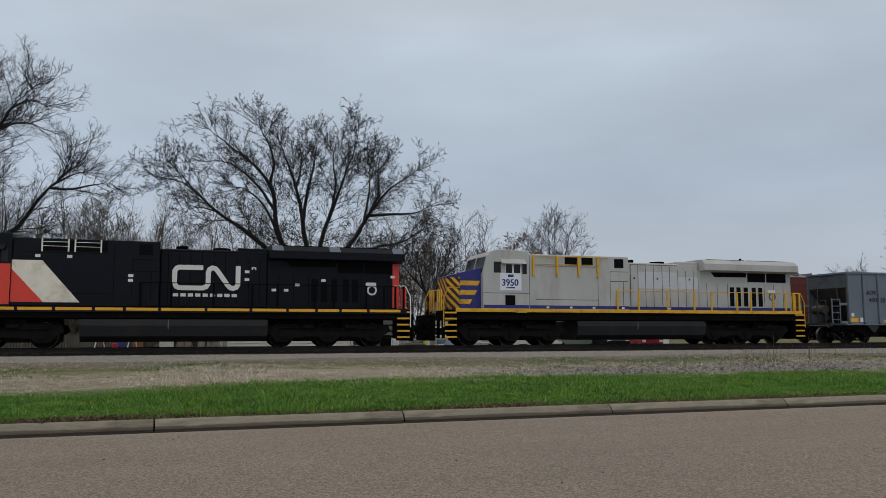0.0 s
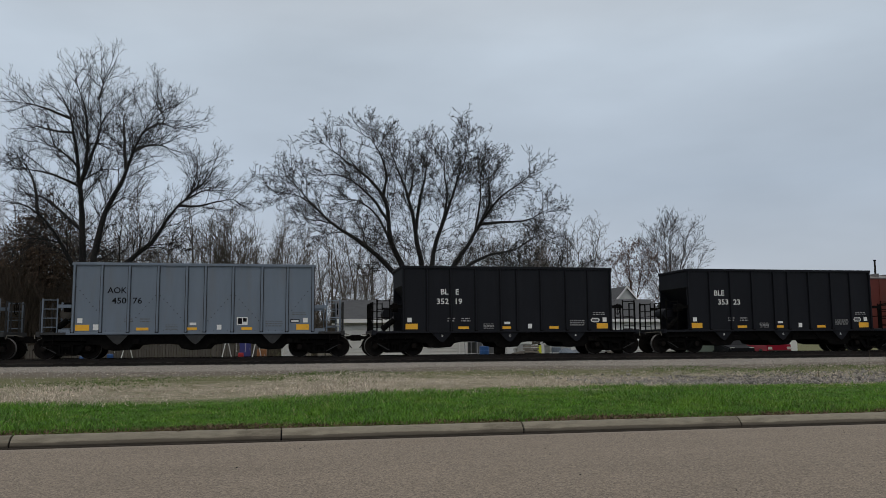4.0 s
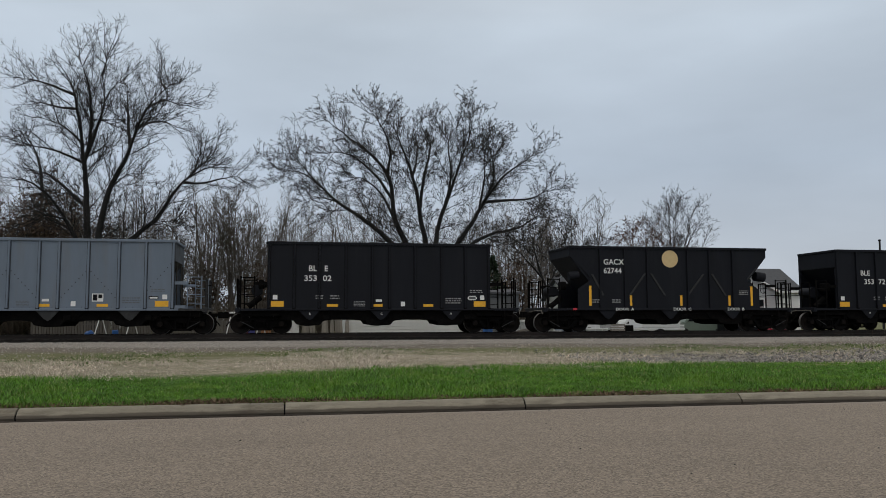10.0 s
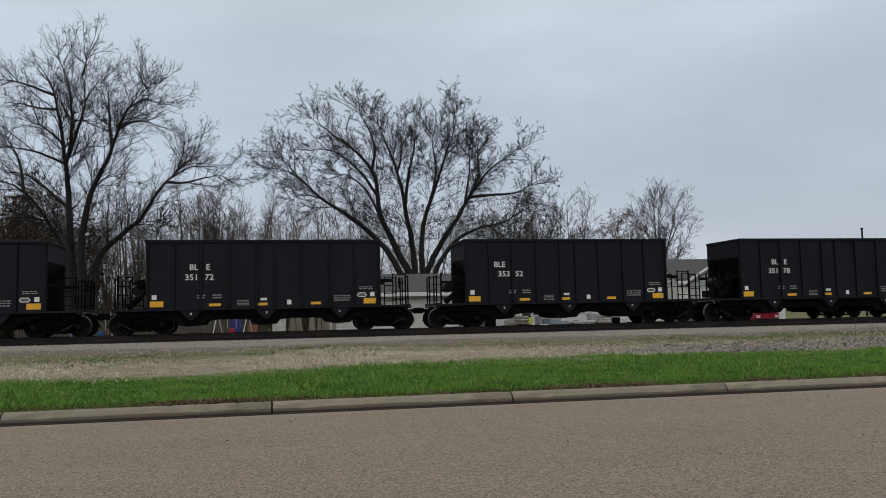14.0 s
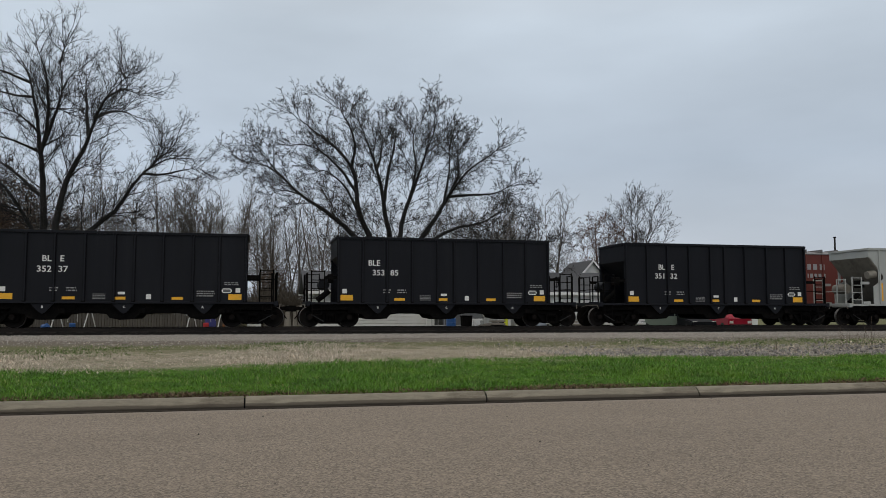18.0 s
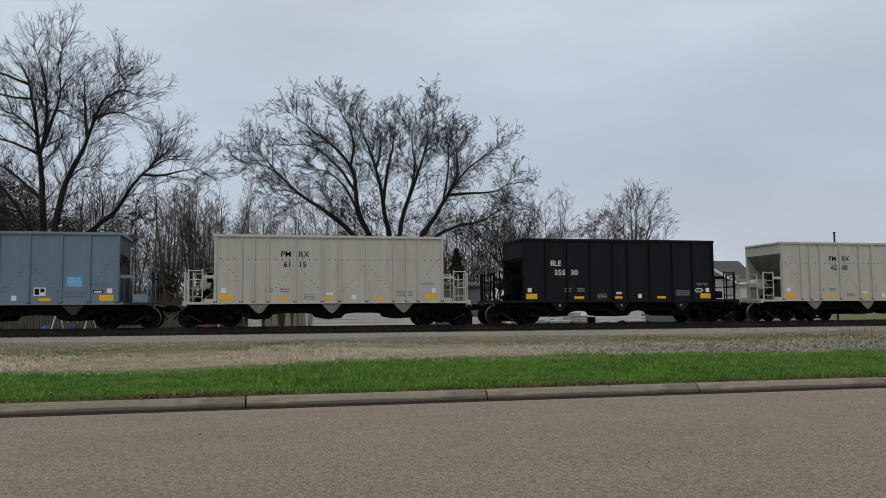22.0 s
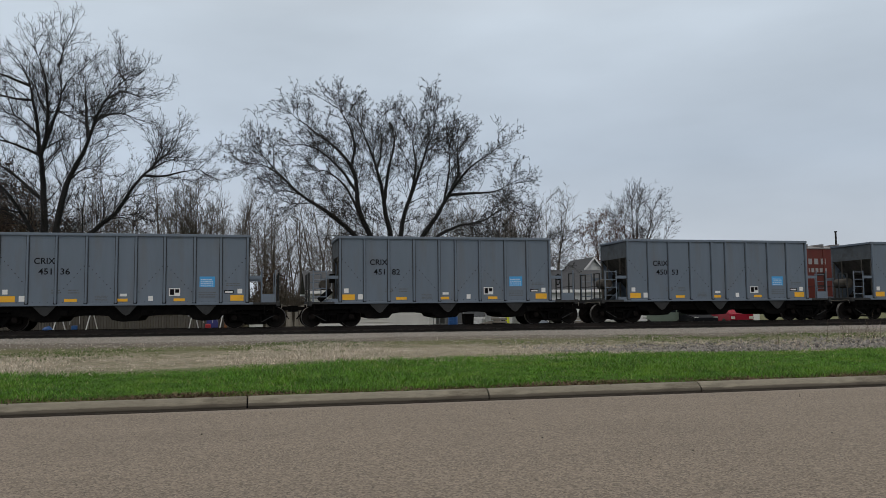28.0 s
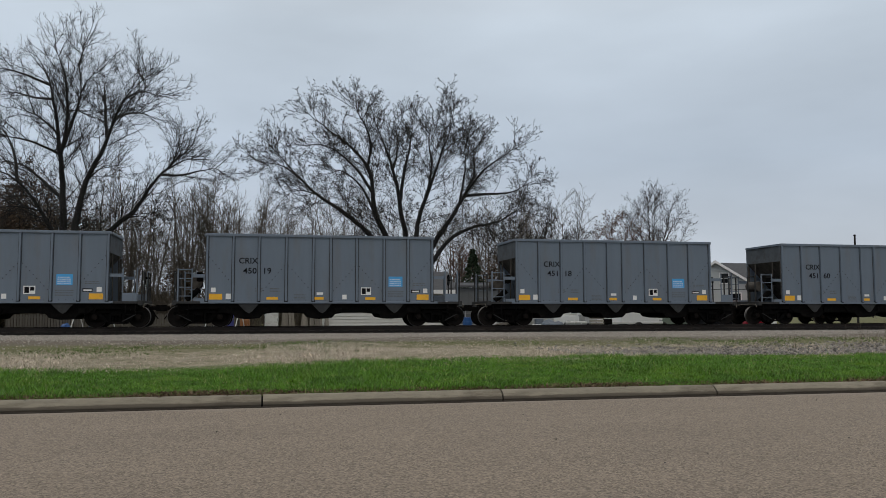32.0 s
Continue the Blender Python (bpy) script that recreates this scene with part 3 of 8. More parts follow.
KINDS = {
    "slate": dict(paint="slate", mark="ink", small="faint", ribs="a", blue=False, label="slate-grey steel hopper wagon with black lettering, weathered"),
    "grey": dict(paint="grey", mark="ink", small="faint", ribs="a", blue=True, label="dull grey steel hopper wagon with a bright blue panel"),
    "blue": dict(paint="blue_grey", mark="ink", small="faint", ribs="a", blue=True, label="blue-grey steel hopper wagon with a bright blue panel"),
    "black": dict(paint="black", mark="white", small="dim", ribs="a", blue=False, label="matt black steel hopper wagon with white lettering"),
    "beige": dict(paint="beige", mark="ink", small="faint", ribs="b", blue=False, label="faded beige riveted hopper wagon with black lettering"),
    "pale": dict(paint="pale", mark="ink", small="faint", ribs="c", blue=False, label="pale grey hopper wagon with cut-back ends and a yellow number patch"),
    "gold": dict(paint="black", mark="white", small="dim", ribs="d", blue=False, label="black hopper wagon with cut-back ends and a gold disc"),
}
RIBS = {
    "a": (-5.015, -3.895, -2.785, -1.605, -0.415, 0.365, 1.535, 2.775, 3.875, 5.015),
    "b": (-5.13, -3.98, -3.45, -2.84, -1.65, -0.45, 0.32, 1.55, 2.79, 3.39, 3.93, 5.13),
    "c": (-4.5, -3.5, -2.5, -1.5, -0.5, 0.5, 1.5, 2.5, 3.5, 4.5),
    "d": (-3.6, -2.35, -1.2, 0.9, 2.05, 3.3),
}


def hopper(kind):
    """An open-top hopper wagon, its base at rail height under its middle; the length runs along x."""
    k = KINDS[kind]
    paint = M[k["paint"]]
    fit = M["under"] if k["paint"] == "black" else M["grime"] if k["paint"] != "beige" and k["paint"] != "pale" else paint
    cut = k["ribs"] in "cd"
    half = 5.13 if k["ribs"] in "bcd" else 5.06
    root = tagged(new("hopper_wagon"), k["label"], "hopper wagon", "wagons of the train")
    if cut:
        mid = 4.26 if k["ribs"] == "c" else 4.1
        low = mid + 0.62
        side = [(-half, 4.0), (half, 4.0), (half, 3.62), (4.92, 3.46), (mid, 2.62), (mid, 2.45), (low, 2.04), (low, 1.1),
                (-low, 1.1), (-low, 2.04), (-mid, 2.45), (-mid, 2.62), (-4.92, 3.46), (-half, 3.62)]
    else:
        side = [(-half, 4.0), (half, 4.0), (half, 1.1), (-half, 1.1)]
    for s in (-1, 1):
        bm = bmesh.new()
        slab(bm, side, "y", 1.47 * s, 1.50 * s)
        part("side_sheet", bm, paint, root)
        part("top_chord", bx(-half - 0.03, half + 0.03, min(1.42 * s, 1.57 * s), max(1.42 * s, 1.57 * s), 3.98, 4.10, bevel=0.012), paint, root)
        part("side_sill", bx(-5.25, 5.25, min(1.44 * s, 1.56 * s), max(1.44 * s, 1.56 * s), 1.03, 1.13, bevel=0.01), paint, root)
        for e in (-1, 1):
            part("sill_end", bx(min(5.252 * e, 6.25 * e), max(5.252 * e, 6.25 * e), min(1.44 * s, 1.55 * s), max(1.44 * s, 1.55 * s), 1.02, 1.12, bevel=0.01), M["grime"] if k["paint"] in ("slate", "grey", "blue_grey") else paint, root)
    # ribs
    zt, zb = 3.98, 1.13
    bm = bmesh.new()
    w = 0.045 if k["paint"] != "black" else 0.04
    slab(bm, [(-w, 0.0), (-w * 0.85, -0.09), (w * 0.85, -0.09), (w, 0.0)], "z", zb, zt)
    for sx in (-1, 1):
        # thin dark strip beside the post, its edge shade drawn as colour
        for f in slab(bm, [(sx * (w + 0.002), 0.0), (sx * (w + 0.03), 0.0), (sx * (w + 0.03), -0.006), (sx * (w + 0.002), -0.006)], "z", zb, zt):
            f.material_index = 1
    rib = mesh_of("side_post", bm, paint, M["edge_shade_rivet"] if k["paint"] in ("slate", "grey", "blue") else paint if k["paint"] != "black" else M["ink"])
    foot = mesh_of("post_foot", bx(-0.075, 0.075, -0.065, 0.0, 1.10, 1.16), M["under"])
    for x in RIBS[k["ribs"]]:
        for s in (-1, 1):
            xx = x if abs(x) < half - 0.08 else math.copysign(half - 0.06, x)
            ob = part("side_post", rib, None, root)
            ob.matrix_basis = pose(xx, 1.50 * s, 0, 0, 0, 0 if s < 0 else 180)
            if cut and abs(x) > 4.6:
                ob.matrix_basis = pose(xx * 1.02, 1.50 * s, 0, 0, 0, 0 if s < 0 else 180) @ Matrix.Translation((0, 0, 2.45)) @ Matrix.Diagonal((1, 1, 0.4, 1))
            if s < 0 and k["ribs"] in "ab":
                part("post_foot", foot, None, root, at=(xx, -1.50, 0))
    if k["ribs"] == "d":
        # diagonal braces on the side sheets
        for x0, x1, z0 in ((-4.0, -3.45, 2.75), (-2.1, -1.3, 2.8), (-1.0, -0.3, 2.8), (0.9, 1.75, 2.8), (2.2, 2.9, 2.8)):
            up = x0 in (-4.0, -1.0, 2.2)
            bm = bmesh.new()
            za, zb2 = (z0, 1.75) if up else (1.75, z0)
            slab(bm, [(x0 - 0.05, za), (x0 + 0.05, za), (x1 + 0.05, zb2), (x1 - 0.05, zb2)], "y", -1.535, -1.503)
            part("brace", bm, M["grime"], root)
    # ends: upper panel, slope sheet, corner posts
    for s in (-1, 1):
        part("end_panel", bx(min(s * (half - 0.03), s * half), max(s * (half - 0.03), s * half), -1.465, 1.465, 3.6 if cut else 3.5 if k["paint"] == "beige" else 3.2, 4.0), M["dulled"] if k["paint"] in ("slate", "grey", "blue_grey") else paint, root)
        part("end_chord", bx(min(s * (half - 0.06), s * (half + 0.08)), max(s * (half - 0.06), s * (half + 0.08)), -1.41, 1.41, 3.985, 4.09, bevel=0.01), paint, root)
        bm = bmesh.new()
        zs = 3.62 if cut else 3.52 if k["paint"] == "beige" else 3.22
        slab(bm, [(s * (half - 0.03), zs + 0.04), (s * half, zs), (s * 3.05, 1.12), (s * 3.0, 1.17)], "y", -1.46, 1.46)
        part("slope_sheet", bm, paint if k["paint"] == "black" else M["soiled"] if k["paint"] in ("pale", "beige") else M["caked"], root, "dirty inclined end sheet")
        if not cut:
            for sy in (-1, 1):
                part("corner_post", bx(min(s * (half - 0.09), s * half), max(s * (half - 0.09), s * half), min(sy * 1.40, sy * 1.465), max(sy * 1.40, sy * 1.465), 1.14, 3.1), M["caked"] if k["paint"] in ("slate", "grey", "blue_grey") else paint, root)
                if k["paint"] in ("black", "beige"):
                    continue
                bm = bmesh.new()
                rod(bm, (s * (half - 0.02), sy * 0.75, 3.2), (s * (half + 0.02), sy * 0.75, 1.1), 0.03, 6)
                part("end_strut", bm, M["caked"], root)
        # platform, end sill, steps, ladder, hand rails
        part("deck", bx(min(s * half, s * 6.4), max(s * half, s * 6.4), -1.38, 1.38, 1.02, 1.07), M["under"], root, "grimy steel end platform")
        part("end_sill", bx(min(s * 6.25, s * 6.42), max(s * 6.25, s * 6.42), -1.56, 1.56, 0.95, 1.16, bevel=0.015), M["grime"] if k["paint"] in ("slate", "grey", "blue_grey") else paint, root)
        for sy in (-1, 1):
            bm = bmesh.new()
            xs = (s * 5.62, s * 6.2)
            for x in xs:
                rod(bm, (x, sy * 1.5, 1.1), (x, sy * 1.5, 2.55), 0.028 if x == xs[0] else 0.036, 6)
            for j in ((0, 1, 2, 3) if cut or not k["blue"] or s < 0 else (0,)):
                rod(bm, (xs[0], sy * 1.5, 1.35 + 0.38 * j), (xs[1], sy * 1.5, 1.35 + 0.38 * j), 0.02, 5)
            part("ladder", bm, paint if k["paint"] != "black" else fit, root)
            if k["blue"] and s > 0:
                part("corner_plate", bx(5.64, 6.18, min(sy * 1.47, sy * 1.52), max(sy * 1.47, sy * 1.52), 1.13, 1.48), paint, root)
            elif k["paint"] != "black":
                part("corner_plate", bx(min(s * 5.1, s * 5.55), max(s * 5.1, s * 5.55), min(sy * 1.47, sy * 1.52), max(sy * 1.47, sy * 1.52), 1.13, 1.26), paint, root)
            bm = bmesh.new()
            rod(bm, (s * 6.18, sy * 1.5, 0.56), (s * 5.62, sy * 1.42, 0.26), 0.02, 6)
            part("sill_brace", bm, M["grime"], root)
            bm = bmesh.new()
            pipe(bm, [(s * 5.75, sy * 1.5, 1.03), (s * 5.75, sy * 1.5, 0.55), (s * 6.15, sy * 1.5, 0.55), (s * 6.15, sy * 1.5, 1.03)], 0.022, 6)
            rod(bm, (s * 5.75, sy * 1.5, 0.78), (s * 6.15, sy * 1.5, 0.78), 0.02, 6)
            part("step", bm, M["under"], root)
            part("side_grab", bx(min(s * half, s * 5.62), max(s * half, s * 5.62), min(sy * 1.43, sy * 1.5), max(sy * 1.43, sy * 1.5), 2.16, 2.30), paint if k["paint"] != "black" else fit, root)
        bm = bmesh.new()
        for y in (-1.2, -0.55, 0.55, 1.2):
            rod(bm, (s * 6.36, y, 1.1), (s * 6.36, y, 2.45), 0.035, 6)
        rod(bm, (s * 6.36, -1.2, 2.43), (s * 6.36, -0.55, 2.43), 0.025, 6)
        rod(bm, (s * 6.36, 1.2, 2.43), (s * 6.36, 0.55, 2.43), 0.025, 6)
        rod(bm, (s * 6.36, -1.2, 1.8), (s * 6.36, 1.2, 1.8), 0.02, 6)
        part("end_rail", bm, fit, root)
        bm = bmesh.new()
        pipe(bm, [(s * 6.47, -1.45, 0.86), (s * 6.5, -1.40, 1.02), (s * 6.5, -0.3, 1.02), (s * 6.72, -0.12, 0.98)], 0.018, 5)
        part("uncoupling_lever", bm, M["soiled"], root, "thin pale uncoupling lever")
    # brake gear on one end, reservoirs
    tanks = [((-5.55, -0.35, 1.95), (-5.55, 0.55, 1.95), 0.26)]
    if cut:
        tanks += [((4.62, -1.3, 2.72), (5.1, -1.3, 2.66), 0.24), ((-4.62, -1.3, 2.72), (-5.1, -1.3, 2.66), 0.2)]
    for a, b, r in tanks:
        bm = bmesh.new()
        rod(bm, a, b, r, 16)
        part("air_reservoir", bm, M["soiled"] if k["paint"] == "pale" else paint if k["paint"] in ("black", "beige") else M["caked"], root)
    bm = bmesh.new()
    rod(bm, (-5.9, -0.9, 1.2), (-5.35, -0.9, 1.65), 0.13, 12)
    part("brake_cylinder", bm, M["under"], root)
    part("valve_box", bx(-5.45, -5.2, -1.25, -0.7, 2.0, 2.4, bevel=0.03), M["under"], root)
    bm = bmesh.new()
    n = 16
    ring = [(6.22, 0.55 + 0.27 * math.cos(j * 2 * math.pi / n), 2.2 + 0.27 * math.sin(j * 2 * math.pi / n)) for j in range(n + 1)]
    pipe(bm, ring, 0.018, 5)
    for j in (0, 4, 8, 12):
        rod(bm, (6.22, 0.55, 2.2), ring[j], 0.014, 5)
    rod(bm, (6.22, 0.55, 2.2), (6.42, 0.55, 2.2), 0.03, 8)
    part("brake_wheel", bm, M["under"], root)
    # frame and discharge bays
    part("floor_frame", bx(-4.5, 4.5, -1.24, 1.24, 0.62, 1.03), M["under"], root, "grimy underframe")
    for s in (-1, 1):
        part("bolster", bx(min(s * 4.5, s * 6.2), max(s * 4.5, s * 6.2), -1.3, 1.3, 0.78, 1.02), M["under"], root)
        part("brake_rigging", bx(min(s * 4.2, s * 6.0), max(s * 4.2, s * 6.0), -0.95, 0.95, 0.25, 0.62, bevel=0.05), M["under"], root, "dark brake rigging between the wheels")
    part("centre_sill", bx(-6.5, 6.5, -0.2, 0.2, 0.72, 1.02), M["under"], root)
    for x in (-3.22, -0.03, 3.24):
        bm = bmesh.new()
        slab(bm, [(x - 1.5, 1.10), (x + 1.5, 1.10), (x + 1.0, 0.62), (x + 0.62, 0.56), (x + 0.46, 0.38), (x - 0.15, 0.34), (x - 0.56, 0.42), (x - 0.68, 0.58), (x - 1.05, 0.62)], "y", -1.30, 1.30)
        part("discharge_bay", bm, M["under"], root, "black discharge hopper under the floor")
        for s in (-1, 1):
            bm = bmesh.new()
            slab(bm, [(x - 0.48, 1.05), (x + 0.48, 1.05), (x + 0.14, 0.66), (x + 0.02, 0.60), (x - 0.12, 0.68)], "y", s * 1.46, s * 1.50)
            part("gusset", bm, M["soiled"] if k["paint"] in ("beige", "pale") else M["grime"] if k["paint"] != "black" else M["black"], root)
        bm = bmesh.new()
        rod(bm, (x + 0.75, -1.36, 0.72), (x + 0.75, 1.36, 0.72), 0.05, 8)
        box(bm, x + 0.62, x + 0.9, -1.40, -1.30, 0.62, 0.84, bevel=0.02)
        part("door_gear", bm, M["under"], root)
    bm = bmesh.new()
    pipe(bm, [(-5.0, -1.2, 0.92), (-1.6, -1.25, 0.86), (1.6, -1.25, 0.86), (5.0, -1.2, 0.92)], 0.03, 6)
    part("brake_pipe", bm, M["under"], root)
    for s in (-1, 1):
        add_truck(root, s * 5.33, WAGON_TRUCK, WAGON_WHEEL, (-0.89, 0.89), 0.457, "wagon")
    couplers(root, 6.4)
    # reflectors and plates
    y = -1.506
    if k["ribs"] in "ab":
        for x, wd, ht in ((-4.62, 0.56, 0.25), (-2.2, 0.5, 0.12), (-0.18, 0.46, 0.12), (2.15, 0.46, 0.12), (4.56, 0.56, 0.25)):
            part("reflector", bx(x - wd / 2, x + wd / 2, y, y + 0.005, 1.20, 1.20 + ht), M["yellow"], root, "yellow reflective sheet")
        for x, z, wd, ht in ((-4.72, 1.52, 0.2, 0.2), (-4.08, 1.22, 0.22, 0.24), (-0.12, 1.42, 0.28, 0.11), (0.98, 1.22, 0.19, 0.21), (4.68, 1.52, 0.2, 0.2)):
            if k["paint"] in ("black", "beige") and z < 1.3 and x < 0:
                continue
            part("data_plate", bx(x - wd / 2, x + wd / 2, y, y + 0.005, z, z + ht), M["white"], root)
    elif k["ribs"] == "c":
        for x in (-4.35, -2.0, 0.55, 3.0, 4.3):
            part("reflector", bx(x - 0.06, x + 0.06, y, y + 0.005, 1.3, 1.75 if abs(x) < 4 else 2.25), M["yellow"], root, "yellow reflective strip")
        part("number_patch", bx(-3.44, -2.56, y, y + 0.004, 2.85, 3.70), M["patch"], root, "yellow number patch")
        for z in (1.42, 1.60):
            part("sticker", bx(3.78, 4.06, y, y + 0.005, z, z + 0.13), M["red_plate"], root, "small red sticker")
        part("reflector", bx(3.36, 3.72, y, y + 0.005, 1.19, 1.37), M["yellow"], root, "yellow reflective sheet")
        part("data_plate", bx(2.55, 2.9, y, y + 0.005, 1.2, 1.46), M["white"], root)
        part("data_plate", bx(1.75, 1.92, y, y + 0.005, 1.2, 1.32), M["white"], root)
        part("hazard_plate", bx(4.55, 4.8, -1.565, -1.56, 1.05, 1.13), M["red_plate"], root, "small red sticker")
    else:
        for x in (-4.1, -2.05, 0.55, 3.1, 4.3):
            part("reflector", bx(x - 0.06, x + 0.06, y, y + 0.005, 1.25, 1.75 if abs(x) < 4 else 2.2), M["yellow"], root, "yellow reflective strip")
        bm = bmesh.new()
        slab(bm, [(0.42 * math.cos(j * math.pi / 16), 3.52 + 0.42 * math.sin(j * math.pi / 16)) for j in range(32)], "y", -1.512, -1.52)
        part("gold_disc", bm, M["gold"], root, "round pale gold disc")
        for x, txt in ((-2.85, "DOOR  A"), (0.1, "DOOR  C"), (2.95, "DOOR  B")):
            lettering("lettering", txt, 0.19, M["white"], root, x, -1.563, 1.02, "LEFT", 1.15)
        part("hazard_plate", bx(-5.0, -4.8, -1.565, -1.56, 1.05, 1.13), M["red_plate"], root, "small red sticker")
    # stencils too small to read
    blocks = ((-2.95, 1.55, 0.34, 0.22, 2), (-2.3, 1.55, 0.42, 0.22, 2), (-1.25, 1.22, 0.5, 0.26, 4), (2.95, 1.35, 0.75, 0.3, 3), (4.1, 1.85, 0.6, 0.16, 2))
    if cut:
        blocks = ((-4.0, 1.4, 0.4, 0.2, 2), (-3.0, 1.4, 0.45, 0.2, 2), (3.62, 1.8, 0.5, 0.24, 3))
    for j, block in enumerate(blocks):
        bm = bmesh.new()
        bars(bm, *block, seed=j + 1)
        tagged(part("stencil", bm, M[k["small"]], root), "small stencilled data", kind="stuff")
    if k["ribs"] == "c":
        bm = bmesh.new()
        for a, b, c, d in ((-1.95, -1.70, 3.44, 3.46), (-1.95, -1.70, 3.22, 3.24), (-1.95, -1.93, 3.24, 3.44), (-1.72, -1.70, 3.24, 3.44)):
            box(bm, a, b, y, y + 0.003, c, d)
        part("outline_mark", bm, M["faint"], root)
    elif k["paint"] not in ("black", "beige"):
        part("data_panel", bx(1.72, 2.18, y, y + 0.003, 1.42, 1.76), M["white"], root)
        part("data_panel", bx(1.76, 1.94, y - 0.003, y + 0.001, 1.46, 1.72), M["ink"], root)
        part("data_panel", bx(1.98, 2.14, y - 0.003, y + 0.001, 1.56, 1.72), M["ink"], root)
        part("code_plate", bx(4.02, 4.42, y, y + 0.004, 1.52, 1.66), M["ink"], root)
        part("code_plate", bx(4.06, 4.38, y - 0.003, y + 0.001, 1.55, 1.62), M["white"], root)
    elif k["ribs"] == "a":
        bm = bmesh.new()
        slab(bm, [(3.98, 1.6), (4.06, 1.7), (4.36, 1.7), (4.44, 1.6), (4.36, 1.5), (4.06, 1.5)], "y", y, y + 0.004)
        part("code_plate", bm, M["white"], root)
        part("code_plate", bx(4.05, 4.37, y - 0.003, y, 1.54, 1.66), M["faint"], root)
        for x in (-3.2, 0.0, 3.2):
            lettering("lettering", "B" if x < -1 else "C" if x < 1 else "A", 0.14, M["white"], root, x - 0.04, -1.503, 0.84)
    if k["blue"]:
        part("blue_panel", bx(2.98, 3.62, y, y + 0.004, 1.80, 2.26), M["blue_panel"], root, "bright blue enamel panel")
        bm = bmesh.new()
        bars(bm, 3.03, 1.84, 0.52, 0.36, 4, y=y - 0.003, gap=0.65, seed=8)
        part("panel_bars", bm, M["white"], root)
    # rivets in sloping rows over the bays
    if k["paint"] != "black" and k["ribs"] in "ab":
        bm = bmesh.new()
        for a, b, za, zb2 in ((-4.9, -3.95, 3.05, 1.9), (-2.6, -1.7, 1.6, 2.7), (-1.5, -0.5, 2.7, 1.6), (0.5, 1.45, 1.6, 2.7), (1.65, 2.65, 2.7, 1.6), (3.95, 4.9, 1.9, 3.05)):
            for j in range(8):
                x, z = a + (b - a) * j / 7, za + (zb2 - za) * j / 7
                box(bm, x - 0.02, x + 0.02, y - 0.008, y + 0.004, z - 0.02, z + 0.02)
        for j in range(34):
            x = -4.85 + 9.7 * j / 33
            box(bm, x - 0.013, x + 0.013, y - 0.004, y + 0.004, 1.17, 1.195)
            if k["ribs"] == "b":
                box(bm, x - 0.024, x + 0.024, y - 0.008, y + 0.004, 2.975, 3.02)
        tagged(part("riveting", bm, M["edge_shade_rivet"], root), kind="stuff")
    return root


# order of the train behind the locomotives: kind, mark, number
TRAIN = [
    ("slate", "AOK", "45035"), ("slate", "AOK", "45076"), ("black", "BL E", "35219"), ("black", "BLE", "35323"), ("black", "BLE", "35388"),
    ("slate", "AOK", "45181"), ("slate", "AOK", "45123"), ("slate", "AOK", "45013"), ("black", "BL E", "35302"), ("gold", "GACX", "62744"),
    ("black", "BLE", "35372"), ("black", "BLE", "35354"), ("black", "BL E", "35172"), ("black", "BLE", "35352"), ("black", "BL E", "35178"),
    ("black", "BLE", "35035"), ("black", "BL E", "35237"), ("black", "BLE", "35385"), ("black", "BL E", "35132"), ("pale", "GACX", "55886"),
    ("blue", "CRIX", "45023"), ("beige", "PM RX", "6115"), ("black", "BLE", "35530"), ("beige", "PM RX", "6288"), ("grey", "CRIX", "45058"),
    ("grey", "CRIX", "45095"), ("pale", "GACX", "55857"), ("grey", "CRIX", "45136"), ("grey", "CRIX", "45182"), ("grey", "CRIX", "45053"),
    ("grey", "CRIX", "45088"), ("grey", "CRIX", "45032"), ("grey", "CRIX", "45019"), ("grey", "CRIX", "45118"), ("grey", "CRIX", "45160"),
    ("grey", "", ""),
]
PITCH, REAR = 14.066, 5.15
WAGONS = []
CARS_SEEN = {}


def collect_axles(root):
    for o in root.children_recursive:
        if o.name.split(".")[0] == "wheelset":
            AXLES[("wagon", round(o.location.x, 2), 0.457)].append(o)


